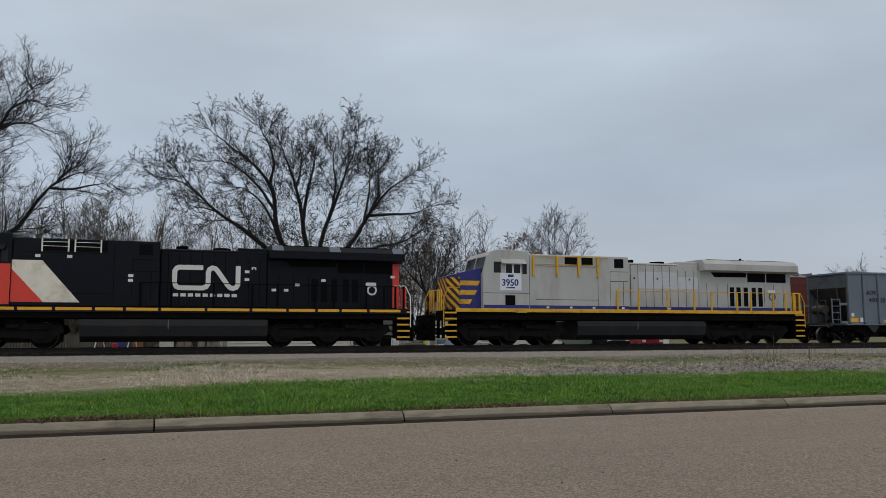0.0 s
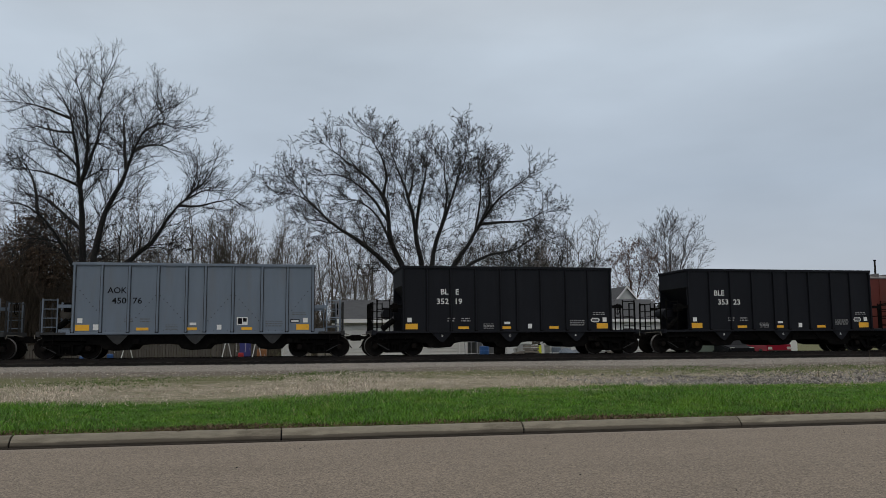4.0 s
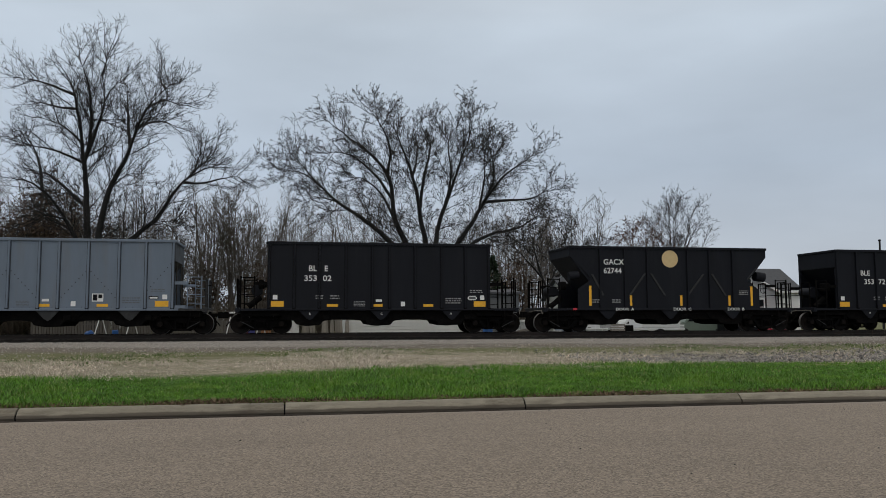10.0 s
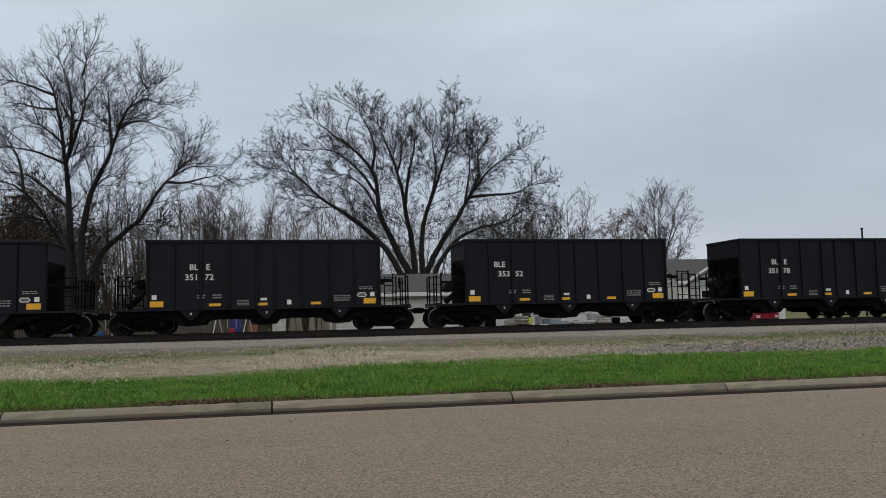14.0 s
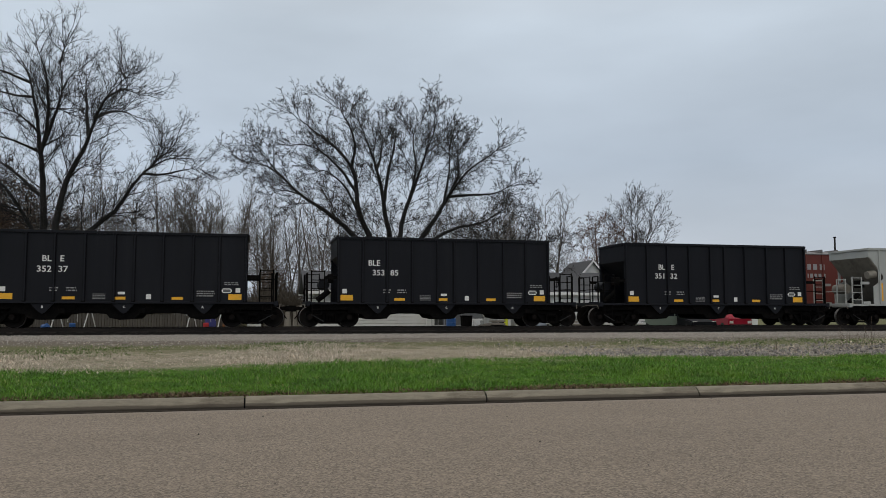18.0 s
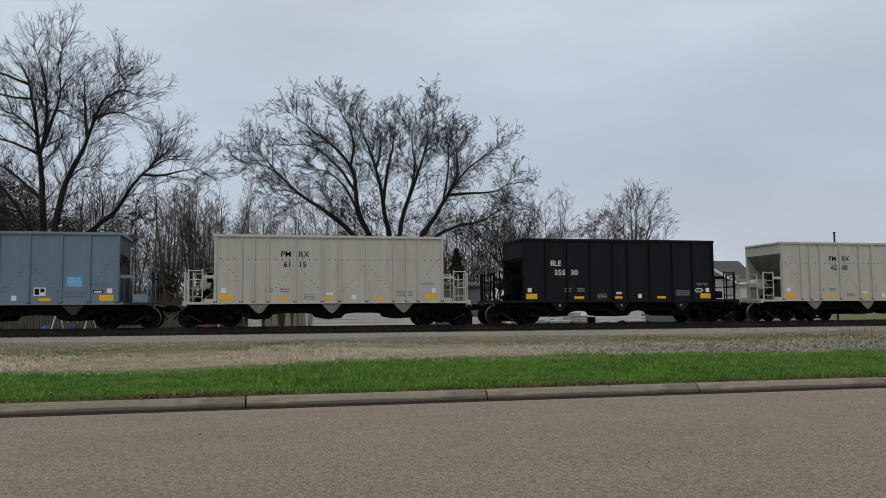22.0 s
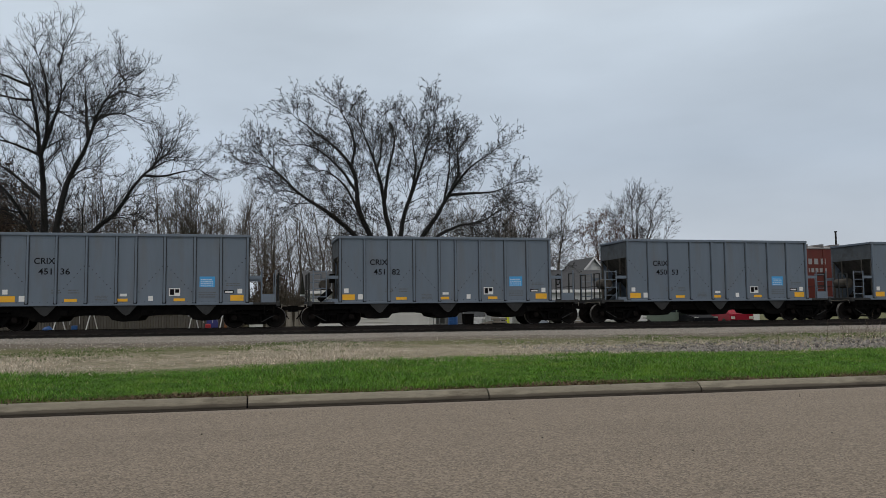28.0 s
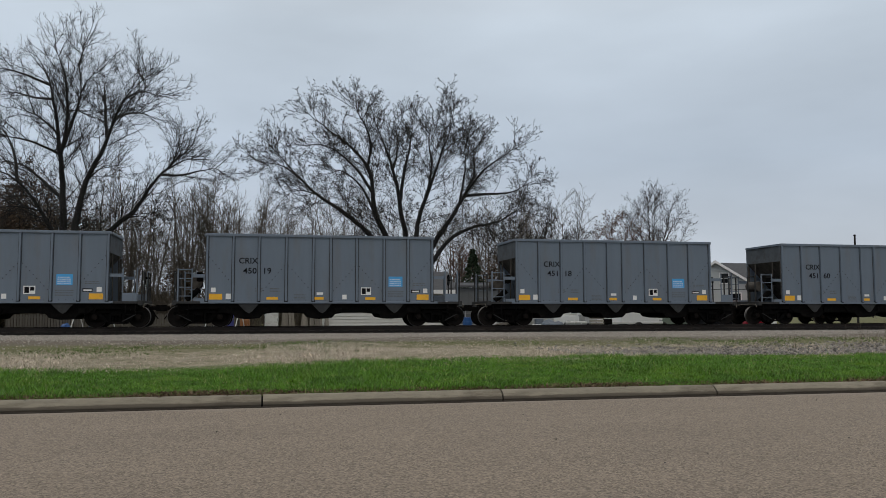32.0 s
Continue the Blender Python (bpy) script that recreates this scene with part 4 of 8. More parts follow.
def build_wagons():
    for kind, mark, number in TRAIN:
        if kind in CARS_SEEN:
            root = copy_thing(CARS_SEEN[kind], Matrix.Identity(4))
            collect_axles(root)
        else:
            root = CARS_SEEN[kind] = hopper(kind)
        WAGONS.append(root)
    for root, (kind, mark, number) in zip(WAGONS, TRAIN):
        if not mark:
            continue
        ink = M[KINDS[kind]["mark"]]
        y = -1.508
        if kind == "pale":
            lettering("lettering", mark, 0.28, M["ink"], root, -3.37, y - 0.003, 3.36)
            lettering("lettering", number, 0.28, M["ink"], root, -3.39, y - 0.003, 2.96)
        elif kind == "gold":
            lettering("lettering", mark, 0.37, ink, root, -3.42, y, 3.22)
            lettering("lettering", number, 0.37, ink, root, -3.42, y, 2.80)
        elif kind == "beige":
            lettering("lettering", "PM", 0.36, ink, root, -1.82, y, 3.12, "RIGHT")
            lettering("lettering", "RX", 0.36, ink, root, -1.50, y, 3.12)
            lettering("lettering", number[:2], 0.36, ink, root, -1.80, y, 2.66, "RIGHT")
            lettering("lettering", number[2:], 0.36, ink, root, -1.50, y, 2.66)
        else:
            if " " in mark:
                lettering("lettering", mark[:2], 0.36, ink, root, -2.90, y, 2.79, "RIGHT")
                lettering("lettering", mark[3:], 0.36, ink, root, -2.58, y, 2.79)
            else:
                lettering("lettering", mark, 0.36, ink, root, -3.66, y, 2.79, "LEFT", 1.0)
            lettering("lettering", number[:3], 0.36, ink, root, -2.88, y, 2.35, "RIGHT", 1.1)
            lettering("lettering", number[3:], 0.36, ink, root, -2.64, y, 2.35, "LEFT", 1.1)


# ---- locomotives ----
LM = {
    "loco_grey": node_mat("dusty_light_grey_loco_paint", (0.45, 0.455, 0.45), 0.5, spread=0.08, scale=1.2, stretch=(1, 1, 0.3), tint=(0.26, 0.22, 0.17), tint_scale=0.9, tint_amount=0.5),
    "loco_black": node_mat("loco_black_paint", (0.0028, 0.0042, 0.0095), 0.52, spread=0.25, scale=1.2, tint=(0.008, 0.010, 0.014), tint_scale=1.0, tint_amount=0.5, spec=0.18),
    "indigo": node_mat("indigo_blue_paint", (0.020, 0.021, 0.18), 0.45, spread=0.12, scale=3),
    "loco_red": node_mat("orange_red_paint", (0.72, 0.05, 0.028), 0.45, spread=0.1, scale=2, tint=(0.2, 0.05, 0.03), tint_scale=2, tint_amount=0.4),
    "loco_white": node_mat("grimy_white_paint", (0.80, 0.75, 0.65), 0.5, spread=0.1, scale=2, tint=(0.35, 0.25, 0.15), tint_scale=1.2, tint_amount=0.6),
    "glass": node_mat("dark_cab_glass", (0.012, 0.014, 0.017), 0.08, spread=0.05, spec=0.22),
    "tank": node_mat("dusty_tank_paint", (0.0085, 0.0092, 0.011), 0.6, spread=0.25, scale=1.5, tint=(0.024, 0.022, 0.02), tint_scale=1.2, tint_amount=0.5, spec=0.35),
    "seam": node_mat("dark_panel_seam", (0.045, 0.045, 0.045), 0.8),
    "truck": node_mat("dusty_truck_casting", (0.0075, 0.0075, 0.0075), 0.85, spread=0.3, scale=4, tint=(0.022, 0.018, 0.014), tint_scale=2.5, tint_amount=0.6, spec=0.1),
    "label_white": node_mat("clean_white_film", (0.74, 0.78, 0.86), 0.4, spread=0.03, scale=3),
    "clean": node_mat("light_bluish_grey_paint", (0.54, 0.565, 0.61), 0.45, spread=0.05, scale=2, tint=(0.40, 0.40, 0.40), tint_scale=1.1, tint_amount=0.4),
}


def loco_truck_mesh():
    bm = bmesh.new()
    for s in (-1, 1):
        y0, y1 = (1.02, 1.18) if s > 0 else (-1.18, -1.02)
        slab(bm, [(-2.9, 0.74), (-2.8, 0.98), (-1.5, 1.06), (-1.1, 0.86), (-0.6, 0.82), (0.6, 0.82), (1.1, 0.86), (1.5, 1.06), (2.8, 0.98), (2.9, 0.70), (2.5, 0.46), (1.5, 0.40), (1.0, 0.46), (-1.0, 0.46), (-1.5, 0.40), (-2.5, 0.46)], "y", y0, y1)
        for x in (-2.1, 0.0, 2.1):
            slab(bm, [(x - 0.44, 0.70), (x + 0.44, 0.70), (x + 0.40, 0.34), (x + 0.22, 0.23), (x - 0.22, 0.23), (x - 0.40, 0.34)], "y", y0 * 1.0, y1 * 1.0)
            rod(bm, (x, 1.18 * s, 0.53), (x, 1.27 * s, 0.53), 0.16, 14)
            rod(bm, (x, 1.27 * s, 0.53), (x, 1.29 * s, 0.53), 0.09, 10)
            for d in (-0.45, 0.45):
                rod(bm, (x + d, 1.1 * s, 0.42), (x + d, 1.1 * s, 0.72), 0.085, 8)
        for x in (-0.97, 0.97):
            rod(bm, (x - 0.25, 1.22 * s, 0.9), (x + 0.25, 1.22 * s, 0.9), 0.1, 10)
            box(bm, x - 0.06, x + 0.06, 0.76 * s - 0.06, 0.76 * s + 0.06, 0.3, 0.7)
        rod(bm, (-2.3, 1.24 * s, 0.86), (2.3, 1.24 * s, 0.80), 0.025, 6)
    box(bm, -2.7, 2.7, -0.62, 0.62, 0.25, 1.22)
    for x in (-1.05, 1.05):
        box(bm, x - 0.4, x + 0.4, -1.0, 1.0, 0.32, 1.2)
    return mesh_of("truck", bm, LM["truck"])


LOCO_TRUCK = loco_truck_mesh()


def quad_on(name, outline, y, mat, root, label="", t=0.005):
    """A painted or fitted panel on a side that faces -y."""
    bm = bmesh.new()
    slab(bm, outline, "y", y, y + t)
    return part(name, bm, mat, root, label)


def rect(x0, x1, z0, z1):
    return [(x0, z0), (x1, z0), (x1, z1), (x0, z1)]


def locomotive(dark):
    """A six-axle road locomotive; its nose points to -x."""
    P = LM["loco_black"] if dark else LM["loco_grey"]
    root = tagged(new("locomotive"), "black diesel locomotive with a red and white diagonal band" if dark else "dusty light grey diesel locomotive with blue nose and yellow stripes", "locomotive", "locomotives of the train")
    NOSE = LM["loco_red"] if dark else LM["indigo"]
    # frame and walkway
    part("frame", bx(-10.1, 10.95, -1.5, 1.5, 1.25, 1.50, bevel=0.02), M["under"], root)
    for s in (-1, 1):
        part("side_sill", bx(-9.75, 10.85, min(1.5 * s, 1.56 * s), max(1.5 * s, 1.56 * s), *((1.50, 1.72) if dark else (1.63, 1.80)), bevel=0.008), M["yellow_paint"] if not dark else P, root, "" if dark else "yellow frame stripe")
    part("walkway", bx(-9.75, 10.85, -1.5, 1.5, 1.52, 1.74), M["under"], root)
    if dark:
        xs = [-9.6, -8.2, -6.9, -5.6, -4.2, -2.7, -1.5, -0.1, 1.8, 3.7, 5.3, 6.6, 7.7, 9.0, 10.6]
        for a, b in zip(xs, xs[1:]):
            quad_on("stripe", rect(a + 0.06, b - 0.06, 1.58, 1.70), -1.566, M["yellow"], root, "yellow reflective stripe")
    else:
        for x in (-4.9, -3.6, -2.3, -0.6, 2.2):
            quad_on("data_plate", rect(x, x + 0.15, 1.84, 1.93), -1.4325, M["white"], root)
        for x in (-6.6,):
            quad_on("jack_pad", rect(x, x + 0.55, 1.60, 1.79), -1.572, M["yellow_paint"], root)
    # nose, its front corners cut back
    bm = bmesh.new()
    plan = [(-8.3, -1.15, 3.80), (-9.4, -1.15, 3.54), (-9.9, -0.6, 3.40), (-9.9, 0.6, 3.40), (-9.4, 1.15, 3.54), (-8.3, 1.15, 3.80)]
    lo = [bm.verts.new((x, y, 1.74)) for x, y, z in plan]
    hi = [bm.verts.new((x, y, z)) for x, y, z in plan]
    bm.faces.new(lo)
    for a, b, c in ((0, 1, 4), (0, 4, 5), (1, 2, 3), (1, 3, 4)):
        bm.faces.new((hi[a], hi[b], hi[c]))
    for q in range(6):
        bm.faces.new((lo[q], lo[(q + 1) % 6], hi[(q + 1) % 6], hi[q]))
    bmesh.ops.recalc_face_normals(bm, faces=bm.faces)
    part("nose", bm, NOSE, root)
    soot = node_mat("sooty_maroon_paint", (0.03, 0.017, 0.022), 0.6, spread=0.2, scale=3)
    stripe = M["yellow_paint"] if not dark else LM["loco_white"]
    base = 0.0
    for (xa, ya, za), (xb, yb, zb) in ((plan[1], plan[2]), (plan[2], plan[3])):
        a, b = Vector((xa, ya, 0)), Vector((xb, yb, 0))
        along = (b - a).normalized()
        out = Vector((along.y, -along.x, 0))
        if out.x > 0:
            out = -out
        wide = (b - a).length

        def on_face(u, z, lift):
            return a + along * u + out * lift + Vector((0, 0, z))

        top = min(za, zb) - 0.05
        bm = bmesh.new()
        lo = [bm.verts.new(on_face(u, z, 0.002)) for u, z in ((0.01, 1.76), (wide - 0.01, 1.76), (wide - 0.01, top), (0.01, top))]
        hi = [bm.verts.new(on_face(u, z, 0.008)) for u, z in ((0.01, 1.76), (wide - 0.01, 1.76), (wide - 0.01, top), (0.01, top))]
        bm.faces.new(lo), bm.faces.new(hi)
        for q in range(4):
            bm.faces.new((lo[q], lo[(q + 1) % 4], hi[(q + 1) % 4], hi[q]))
        bmesh.ops.recalc_face_normals(bm, faces=bm.faces)
        part("nose_front", bm, soot if not dark else NOSE, root)
        slope = 0.95
        for k in range(-4, 7):
            z0 = 1.62 + 0.40 * k + slope * base
            bm = bmesh.new()
            edge = []
            for u in (0.01 + (wide - 0.02) * q / 10 for q in range(11)):
                low, high = max(1.77, z0 + slope * u), min(top - 0.01, z0 + slope * u + 0.2)
                if high - low > 0.01:
                    edge.append((u, low, high))
            if len(edge) < 2:
                bm.free()
                continue
            ring = [(u, low) for u, low, high in edge] + [(u, high) for u, low, high in edge[::-1]]
            lo = [bm.verts.new(on_face(u, z, 0.010)) for u, z in ring]
            hi = [bm.verts.new(on_face(u, z, 0.016)) for u, z in ring]
            bm.faces.new(lo), bm.faces.new(hi)
            for q in range(len(ring)):
                bm.faces.new((lo[q], lo[(q + 1) % len(ring)], hi[(q + 1) % len(ring)], hi[q]))
            bmesh.ops.recalc_face_normals(bm, faces=bm.faces)
            part("nose_stripe", bm, stripe, root, "diagonal warning stripe")
        base += wide
    for k, (zt, xr) in enumerate(((3.16, -8.33), (2.70, -8.50), (2.25, -8.76))):
        if not dark:
            quad_on("nose_bar", [(-9.38, zt - 0.23), (xr - 0.13, zt - 0.23), (xr, zt), (-9.38, zt)], -1.158, M["yellow_paint"], root, "yellow nose stripe")
    # cab
    bm = bmesh.new()
    slab(bm, [(-8.3, 1.74), (-8.3, 3.52), (-8.05, 4.42), (-7.85, 4.62), (-7.4, 4.70), (-5.85, 4.66), (-5.85, 1.74)], "y", -1.48, 1.48)
    cab = part("cab", bm, P, root)
    for s in (-1, 1):
        y = -1.486 if s < 0 else 1.481
        quad_on("window", rect(-7.75, -7.38, 3.56, 4.10), y, LM["glass"], root)
        quad_on("window", rect(-7.12, -6.78, 3.56, 3.98), y, LM["glass"], root)
        quad_on("window", rect(-6.68, -6.34, 3.56, 3.98), y, LM["glass"], root)
        quad_on("window", rect(-6.22, -5.98, 3.52, 4.05), y, LM["glass"], root)
        for x0, x1 in ((-7.16, -7.12), (-6.78, -6.68), (-6.34, -6.30)):
            quad_on("window_frame", rect(x0, x1, 3.5, 4.02), y - (0.01 if s < 0 else -0.008), M["white"] if not dark else P, root)
    bm = bmesh.new()
    slab(bm, [(-1.48, 4.25), (-1.72, 4.02), (-1.72, 4.0), (-1.48, 4.2)], "x", -7.4, -6.1)
    part("sun_visor", bm, P, root)
    quad_on("cab_vent", rect(-7.15, -6.62, 1.97, 2.46), -1.489, M["dark"], root, "dark louvred vent")
    for y0, y1 in ((-1.25, -0.1), (0.1, 1.25)):
        bm = bmesh.new()
        slab(bm, [(-8.305, 3.56), (-8.09, 4.36), (-8.075, 4.36), (-8.29, 3.56)], "y", y0, y1)
        part("windscreen", bm, LM["glass"], root)
    if not dark:
        deep = node_mat("deep_blue_lettering", (0.014, 0.03, 0.16), 0.5)
        for dx in (0.0, 0.018):
            lettering("lettering", "3950", 0.46, deep, root, -7.35 + dx, -1.49 - dx * 0.05, 2.93, "LEFT", 0.98)
        quad_on("number_patch", rect(-7.42, -6.28, 2.70, 3.55), -1.487, LM["label_white"], root, "clean white number patch", 0.002)
        quad_on("name_bar", rect(-7.0, -6.70, 3.35, 3.48), -1.492, deep, root)
        quad_on("name_bar", rect(-7.1, -6.64, 2.80, 2.86), -1.492, deep, root)
        quad_on("seam", rect(-8.25, -5.87, 2.55, 2.575), -1.487, LM["seam"], root)
    # equipment hood behind the cab, full width
    part("equipment_hood", bx(-5.85, -0.15, -1.42, 1.42, 1.74, 4.54, bevel=0.03), P, root)
    for x0, x1 in ((-3.85, -3.15), (-2.9, -2.25)):
        quad_on("grille", rect(x0, x1, 4.02, 4.46), -1.426, M["dark"], root, "dark intake grille")
    quad_on("grille", rect(-1.0, -0.45, 3.95, 4.42), -1.426, M["dark"], root, "dark intake grille")
    for x0, x1, z0, z1 in ((-5.48, -1.97, 2.26, 2.285), (-1.98, -1.955, 1.96, 4.4), (-1.26, -1.24, 1.96, 3.76), (-1.24, -0.18, 3.74, 3.765), (-1.24, -0.18, 3.24, 3.27), (-0.5, -0.47, 1.96, 3.24), (-5.83, -5.8, 1.96, 4.5), (-5.4, -2.1, 3.95, 3.965)):
        quad_on("seam", rect(x0, x1, z0, z1), -1.424, LM["seam"] if not dark else M["dark"], root)
    posts = (-5.62, -4.31, -3.09, -1.98)
    RAILM = M["yellow_paint"] if not dark else M["white"]
    if not dark:
        for x in posts:
            part("roof_post", bx(x - 0.05, x + 0.05, -1.52, -1.44, 3.44, 4.48), RAILM, root)
        bm = bmesh.new()
        rod(bm, (-5.62, -1.5, 4.44), (-1.4, -1.5, 4.44), 0.02, 5)
        rod(bm, (-5.62, -1.5, 4.04), (-1.98, -1.5, 4.04), 0.02, 5)
        part("roof_rail", bm, RAILM, root)
    else:
        for x0 in (-4.75, -3.5):
            bm = bmesh.new()
            for x in (x0, x0 + 1.0):
                box(bm, x - 0.028, x + 0.028, -1.49, -1.43, 4.0, 4.52)
            rod(bm, (x0, -1.47, 4.22), (x0 + 1.0, -1.47, 4.22), 0.012, 5)
            rod(bm, (x0, -1.47, 4.40), (x0 + 1.0, -1.47, 4.40), 0.012, 5)
            part("roof_rail", bm, RAILM, root, "white roof hand rail")
            quad_on("grille", rect(x0 + 0.06, x0 + 0.94, 4.02, 4.44), -1.43, M["dark"], root)
    # engine hood, narrow, with doors
    part("engine_hood", bx(-0.15, 4.45, -1.0, 1.0, 1.74, 4.30, bevel=0.05), P, root)
    edges = (0.2, 0.66, 1.12, 1.61, 2.14, 2.61, 3.12, 3.63, 4.11, 4.4)
    for k, (x, x1) in enumerate(zip(edges, edges[1:])):
        zt = 4.18 if k < 6 else 3.95
        quad_on("hood_door", rect(x + 0.018, x1 - 0.018, 1.95, zt), -1.015, P, root, "", 0.014)
        quad_on("door_gap", rect(x - 0.018, x + 0.018, 1.95, zt), -1.006, LM["seam"] if not dark else M["dark"], root)
        # lighter bluish quad over the upper part of each door
        if not dark and k > 0:
            quad_on("cleaned_patch", rect(x + 0.018, x1 - 0.018, 2.95, zt - 0.35), -1.0165, LM["clean"], root, "lighter bluish paint")
        if k in (0, 3, 7):
            quad_on("latch", rect(x + 0.18, x + 0.26, 3.42, 3.52), -1.03, M["dark"], root)
    quad_on("door_gap", rect(0.2, 3.12, 4.18, 4.21), -1.006, LM["seam"] if not dark else M["dark"], root)
    part("hood_step", bx(3.12, 4.45, -0.98, 0.98, 4.26, 4.42, bevel=0.03), P, root)
    # radiator end with overhanging wings
    part("radiator_hood", bx(4.45, 10.55, -1.0, 1.0, 1.74, 3.95, bevel=0.03), P, root)
    bm = bmesh.new()
    slab(bm, [(-1.5, 3.98), (-1.5, 4.32), (-1.2, 4.56), (1.2, 4.56), (1.5, 4.32), (1.5, 3.98), (1.0, 3.90), (-1.0, 3.90)], "x", 4.5, 10.75)
    part("radiator_wing", bm, P, root, "overhanging radiator housing")
    for a, b in ((5.0, 7.4), (7.6, 10.2)):
        part("radiator_panel", bx(a, b, -1.1, 1.1, 4.562, 4.60), M["under"] if dark else LM["seam"], root)
    quad_on("grille", [(5.2, 3.93), (5.5, 3.64), (7.56, 3.66), (7.6, 3.93)], -1.006, M["dark"], root, "dark radiator grille")
    quad_on("grille", rect(7.66, 8.86, 3.40, 3.94), -1.006, M["dark"], root, "dark radiator grille")
    quad_on("grille", rect(8.94, 10.28, 3.40, 3.94), -1.006, M["dark"], root, "dark radiator grille")
    for x0 in (6.4, 6.84, 7.32, 7.86, 8.3):
        quad_on("vent_door", rect(x0, x0 + 0.40, 1.95, 3.18), -1.012, P, root, "", 0.01)
        quad_on("grille", rect(x0 + 0.05, x0 + 0.33, 2.05, 3.1), -1.018, M["dark"], root)
    for x in (4.95, 5.62, 6.3, 8.76, 9.4, 10.06):
        quad_on("seam", rect(x, x + 0.028, 1.9, 3.28), -1.005, LM["seam"] if not dark else M["dark"], root)
    bm = bmesh.new()
    for k in range(24):
        a, b = k * math.pi / 12, (k + 1) * math.pi / 12
        slab(bm, [(9.3 + 0.24 * math.cos(a), 2.62 + 0.24 * math.sin(a)), (9.3 + 0.24 * math.cos(b), 2.62 + 0.24 * math.sin(b)), (9.3 + 0.16 * math.cos(b), 2.62 + 0.16 * math.sin(b)), (9.3 + 0.16 * math.cos(a), 2.62 + 0.16 * math.sin(a))], "y", -1.016, -1.004)
    part("round_badge", bm, M["faint"] if not dark else M["white"], root, "round wheel-shaped badge")
    quad_on("data_plate", rect(9.0, 9.5, 2.8, 2.98), -1.02, M["white"], root)
    part("hood_end", bx(10.552, 10.62, -0.98, 0.98, 1.75, 3.9), LM["loco_red"] if dark else P, root, "red hood end" if dark else "")
    if dark:
        quad_on("corner_stripe", rect(10.3, 10.55, 1.8, 3.88), -1.012, LM["loco_red"], root, "red corner panel")
        # diagonal band behind the cab
        quad_on("red_band", [(-9.0, 1.90), (-4.72, 1.90), (-6.28, 3.62), (-9.0, 3.62)][:0] or [(-5.84, 1.90), (-4.62, 1.90), (-5.84, 3.25)], -1.428, LM["loco_red"], root, "orange-red diagonal band")
        quad_on("white_band", [(-4.62, 1.90), (-3.25, 1.90), (-4.72, 3.62), (-5.84, 3.62), (-5.84, 3.25)], -1.428, LM["loco_white"], root, "grimy white diagonal band")
        quad_on("cab_red", rect(-8.25, -5.87, 1.8, 3.45), -1.486, LM["loco_red"], root, "orange-red cab side")
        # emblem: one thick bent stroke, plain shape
        bm = bmesh.new()
        pts = [(1.66, 3.50), (0.66, 3.50), (0.54, 3.45), (0.47, 3.33), (0.47, 2.78), (0.54, 2.66), (0.66, 2.60), (1.66, 2.60), (1.80, 2.66), (1.88, 2.79), (1.88, 3.30), (1.93, 3.43), (2.05, 3.50), (2.18, 3.47), (2.28, 3.36), (2.72, 2.74), (2.83, 2.63), (2.96, 2.60), (3.09, 2.65), (3.16, 2.78), (3.16, 3.60)]
        hw = 0.104
        left, right = [], []
        for i, (x, z) in enumerate(pts):
            a = Vector(pts[i]) - Vector(pts[i - 1]) if i else Vector(pts[1]) - Vector(pts[0])
            b = Vector(pts[i + 1]) - Vector(pts[i]) if i + 1 < len(pts) else a
            n = (Vector((-a.y, a.x)).normalized() + Vector((-b.y, b.x)).normalized()).normalized()
            w = hw / max(0.5, n.dot(Vector((-a.y, a.x)).normalized()))
            left.append((x + n.x * w, z + n.y * w))
            right.append((x - n.x * w, z - n.y * w))
        slab(bm, left + right[::-1], "y", -1.032, -1.018)
        part("emblem", bm, M["white"], root, "white bent-stroke emblem")
        bm = bmesh.new()
        for k in range(9):
            x = 0.42 + 0.31 * k
            box(bm, x, x + 0.22, -1.03, -1.018, 2.22, 2.36)
        part("small_bars", bm, M["white"], root, "white row of small bars")
        for x, z in ((3.75, 3.45), (3.45, 2.95), (3.45, 3.3), (-1.4, 3.0), (-1.4, 2.8), (-5.0, 3.75), (-3.8, 3.75), (4.65, 2.5), (5.2, 2.5), (5.7, 2.75), (6.9, 2.98), (10.2, 3.2)):
            y = -1.43 if x < -0.15 else -1.022
            quad_on("data_plate", rect(x, x + 0.2, z, z + 0.12), y, M["white"], root)
    if dark:
        for x in (4.6, 7.2, 10.2):
            bm = bmesh.new()
            slab(bm, [(-1.51, 4.33), (-1.21, 4.575), (-1.20, 4.56), (-1.50, 4.315)], "x", x, x + 0.5)
            part("roof_plate", bm, M["grey"], root, "light grey roof plate")
    # roof fittings
    bm = bmesh.new()
    for dy in (-0.15, 0.0, 0.15):
        rod(bm, (0.5, dy, 4.45), (1.0 - abs(dy), dy, 4.47), 0.035, 8, 0.08)
    box(bm, 0.55, 0.75, -0.2, 0.2, 4.30, 4.42)
    part("air_horn", bm, M["under"], root)
    bm = bmesh.new()
    rod(bm, (2.5, 0, 4.28), (2.5, 0, 4.46), 0.42, 18, 0.40)
    part("exhaust_stack", bm, M["under"], root)
    part("roof_box", bx(-7.2, -6.0, -0.6, 0.6, 4.68, 4.82, bevel=0.04), P, root)
    bm = bmesh.new()
    rod(bm, (-5.3, 0.3, 4.54), (-5.3, 0.3, 4.75), 0.05, 8)
    part("antenna", bm, M["white"], root)
    # walkway rails
    bm = bmesh.new()
    rod(bm, (-0.9, -1.52, 2.78), (10.7, -1.52, 2.78), 0.02, 5)
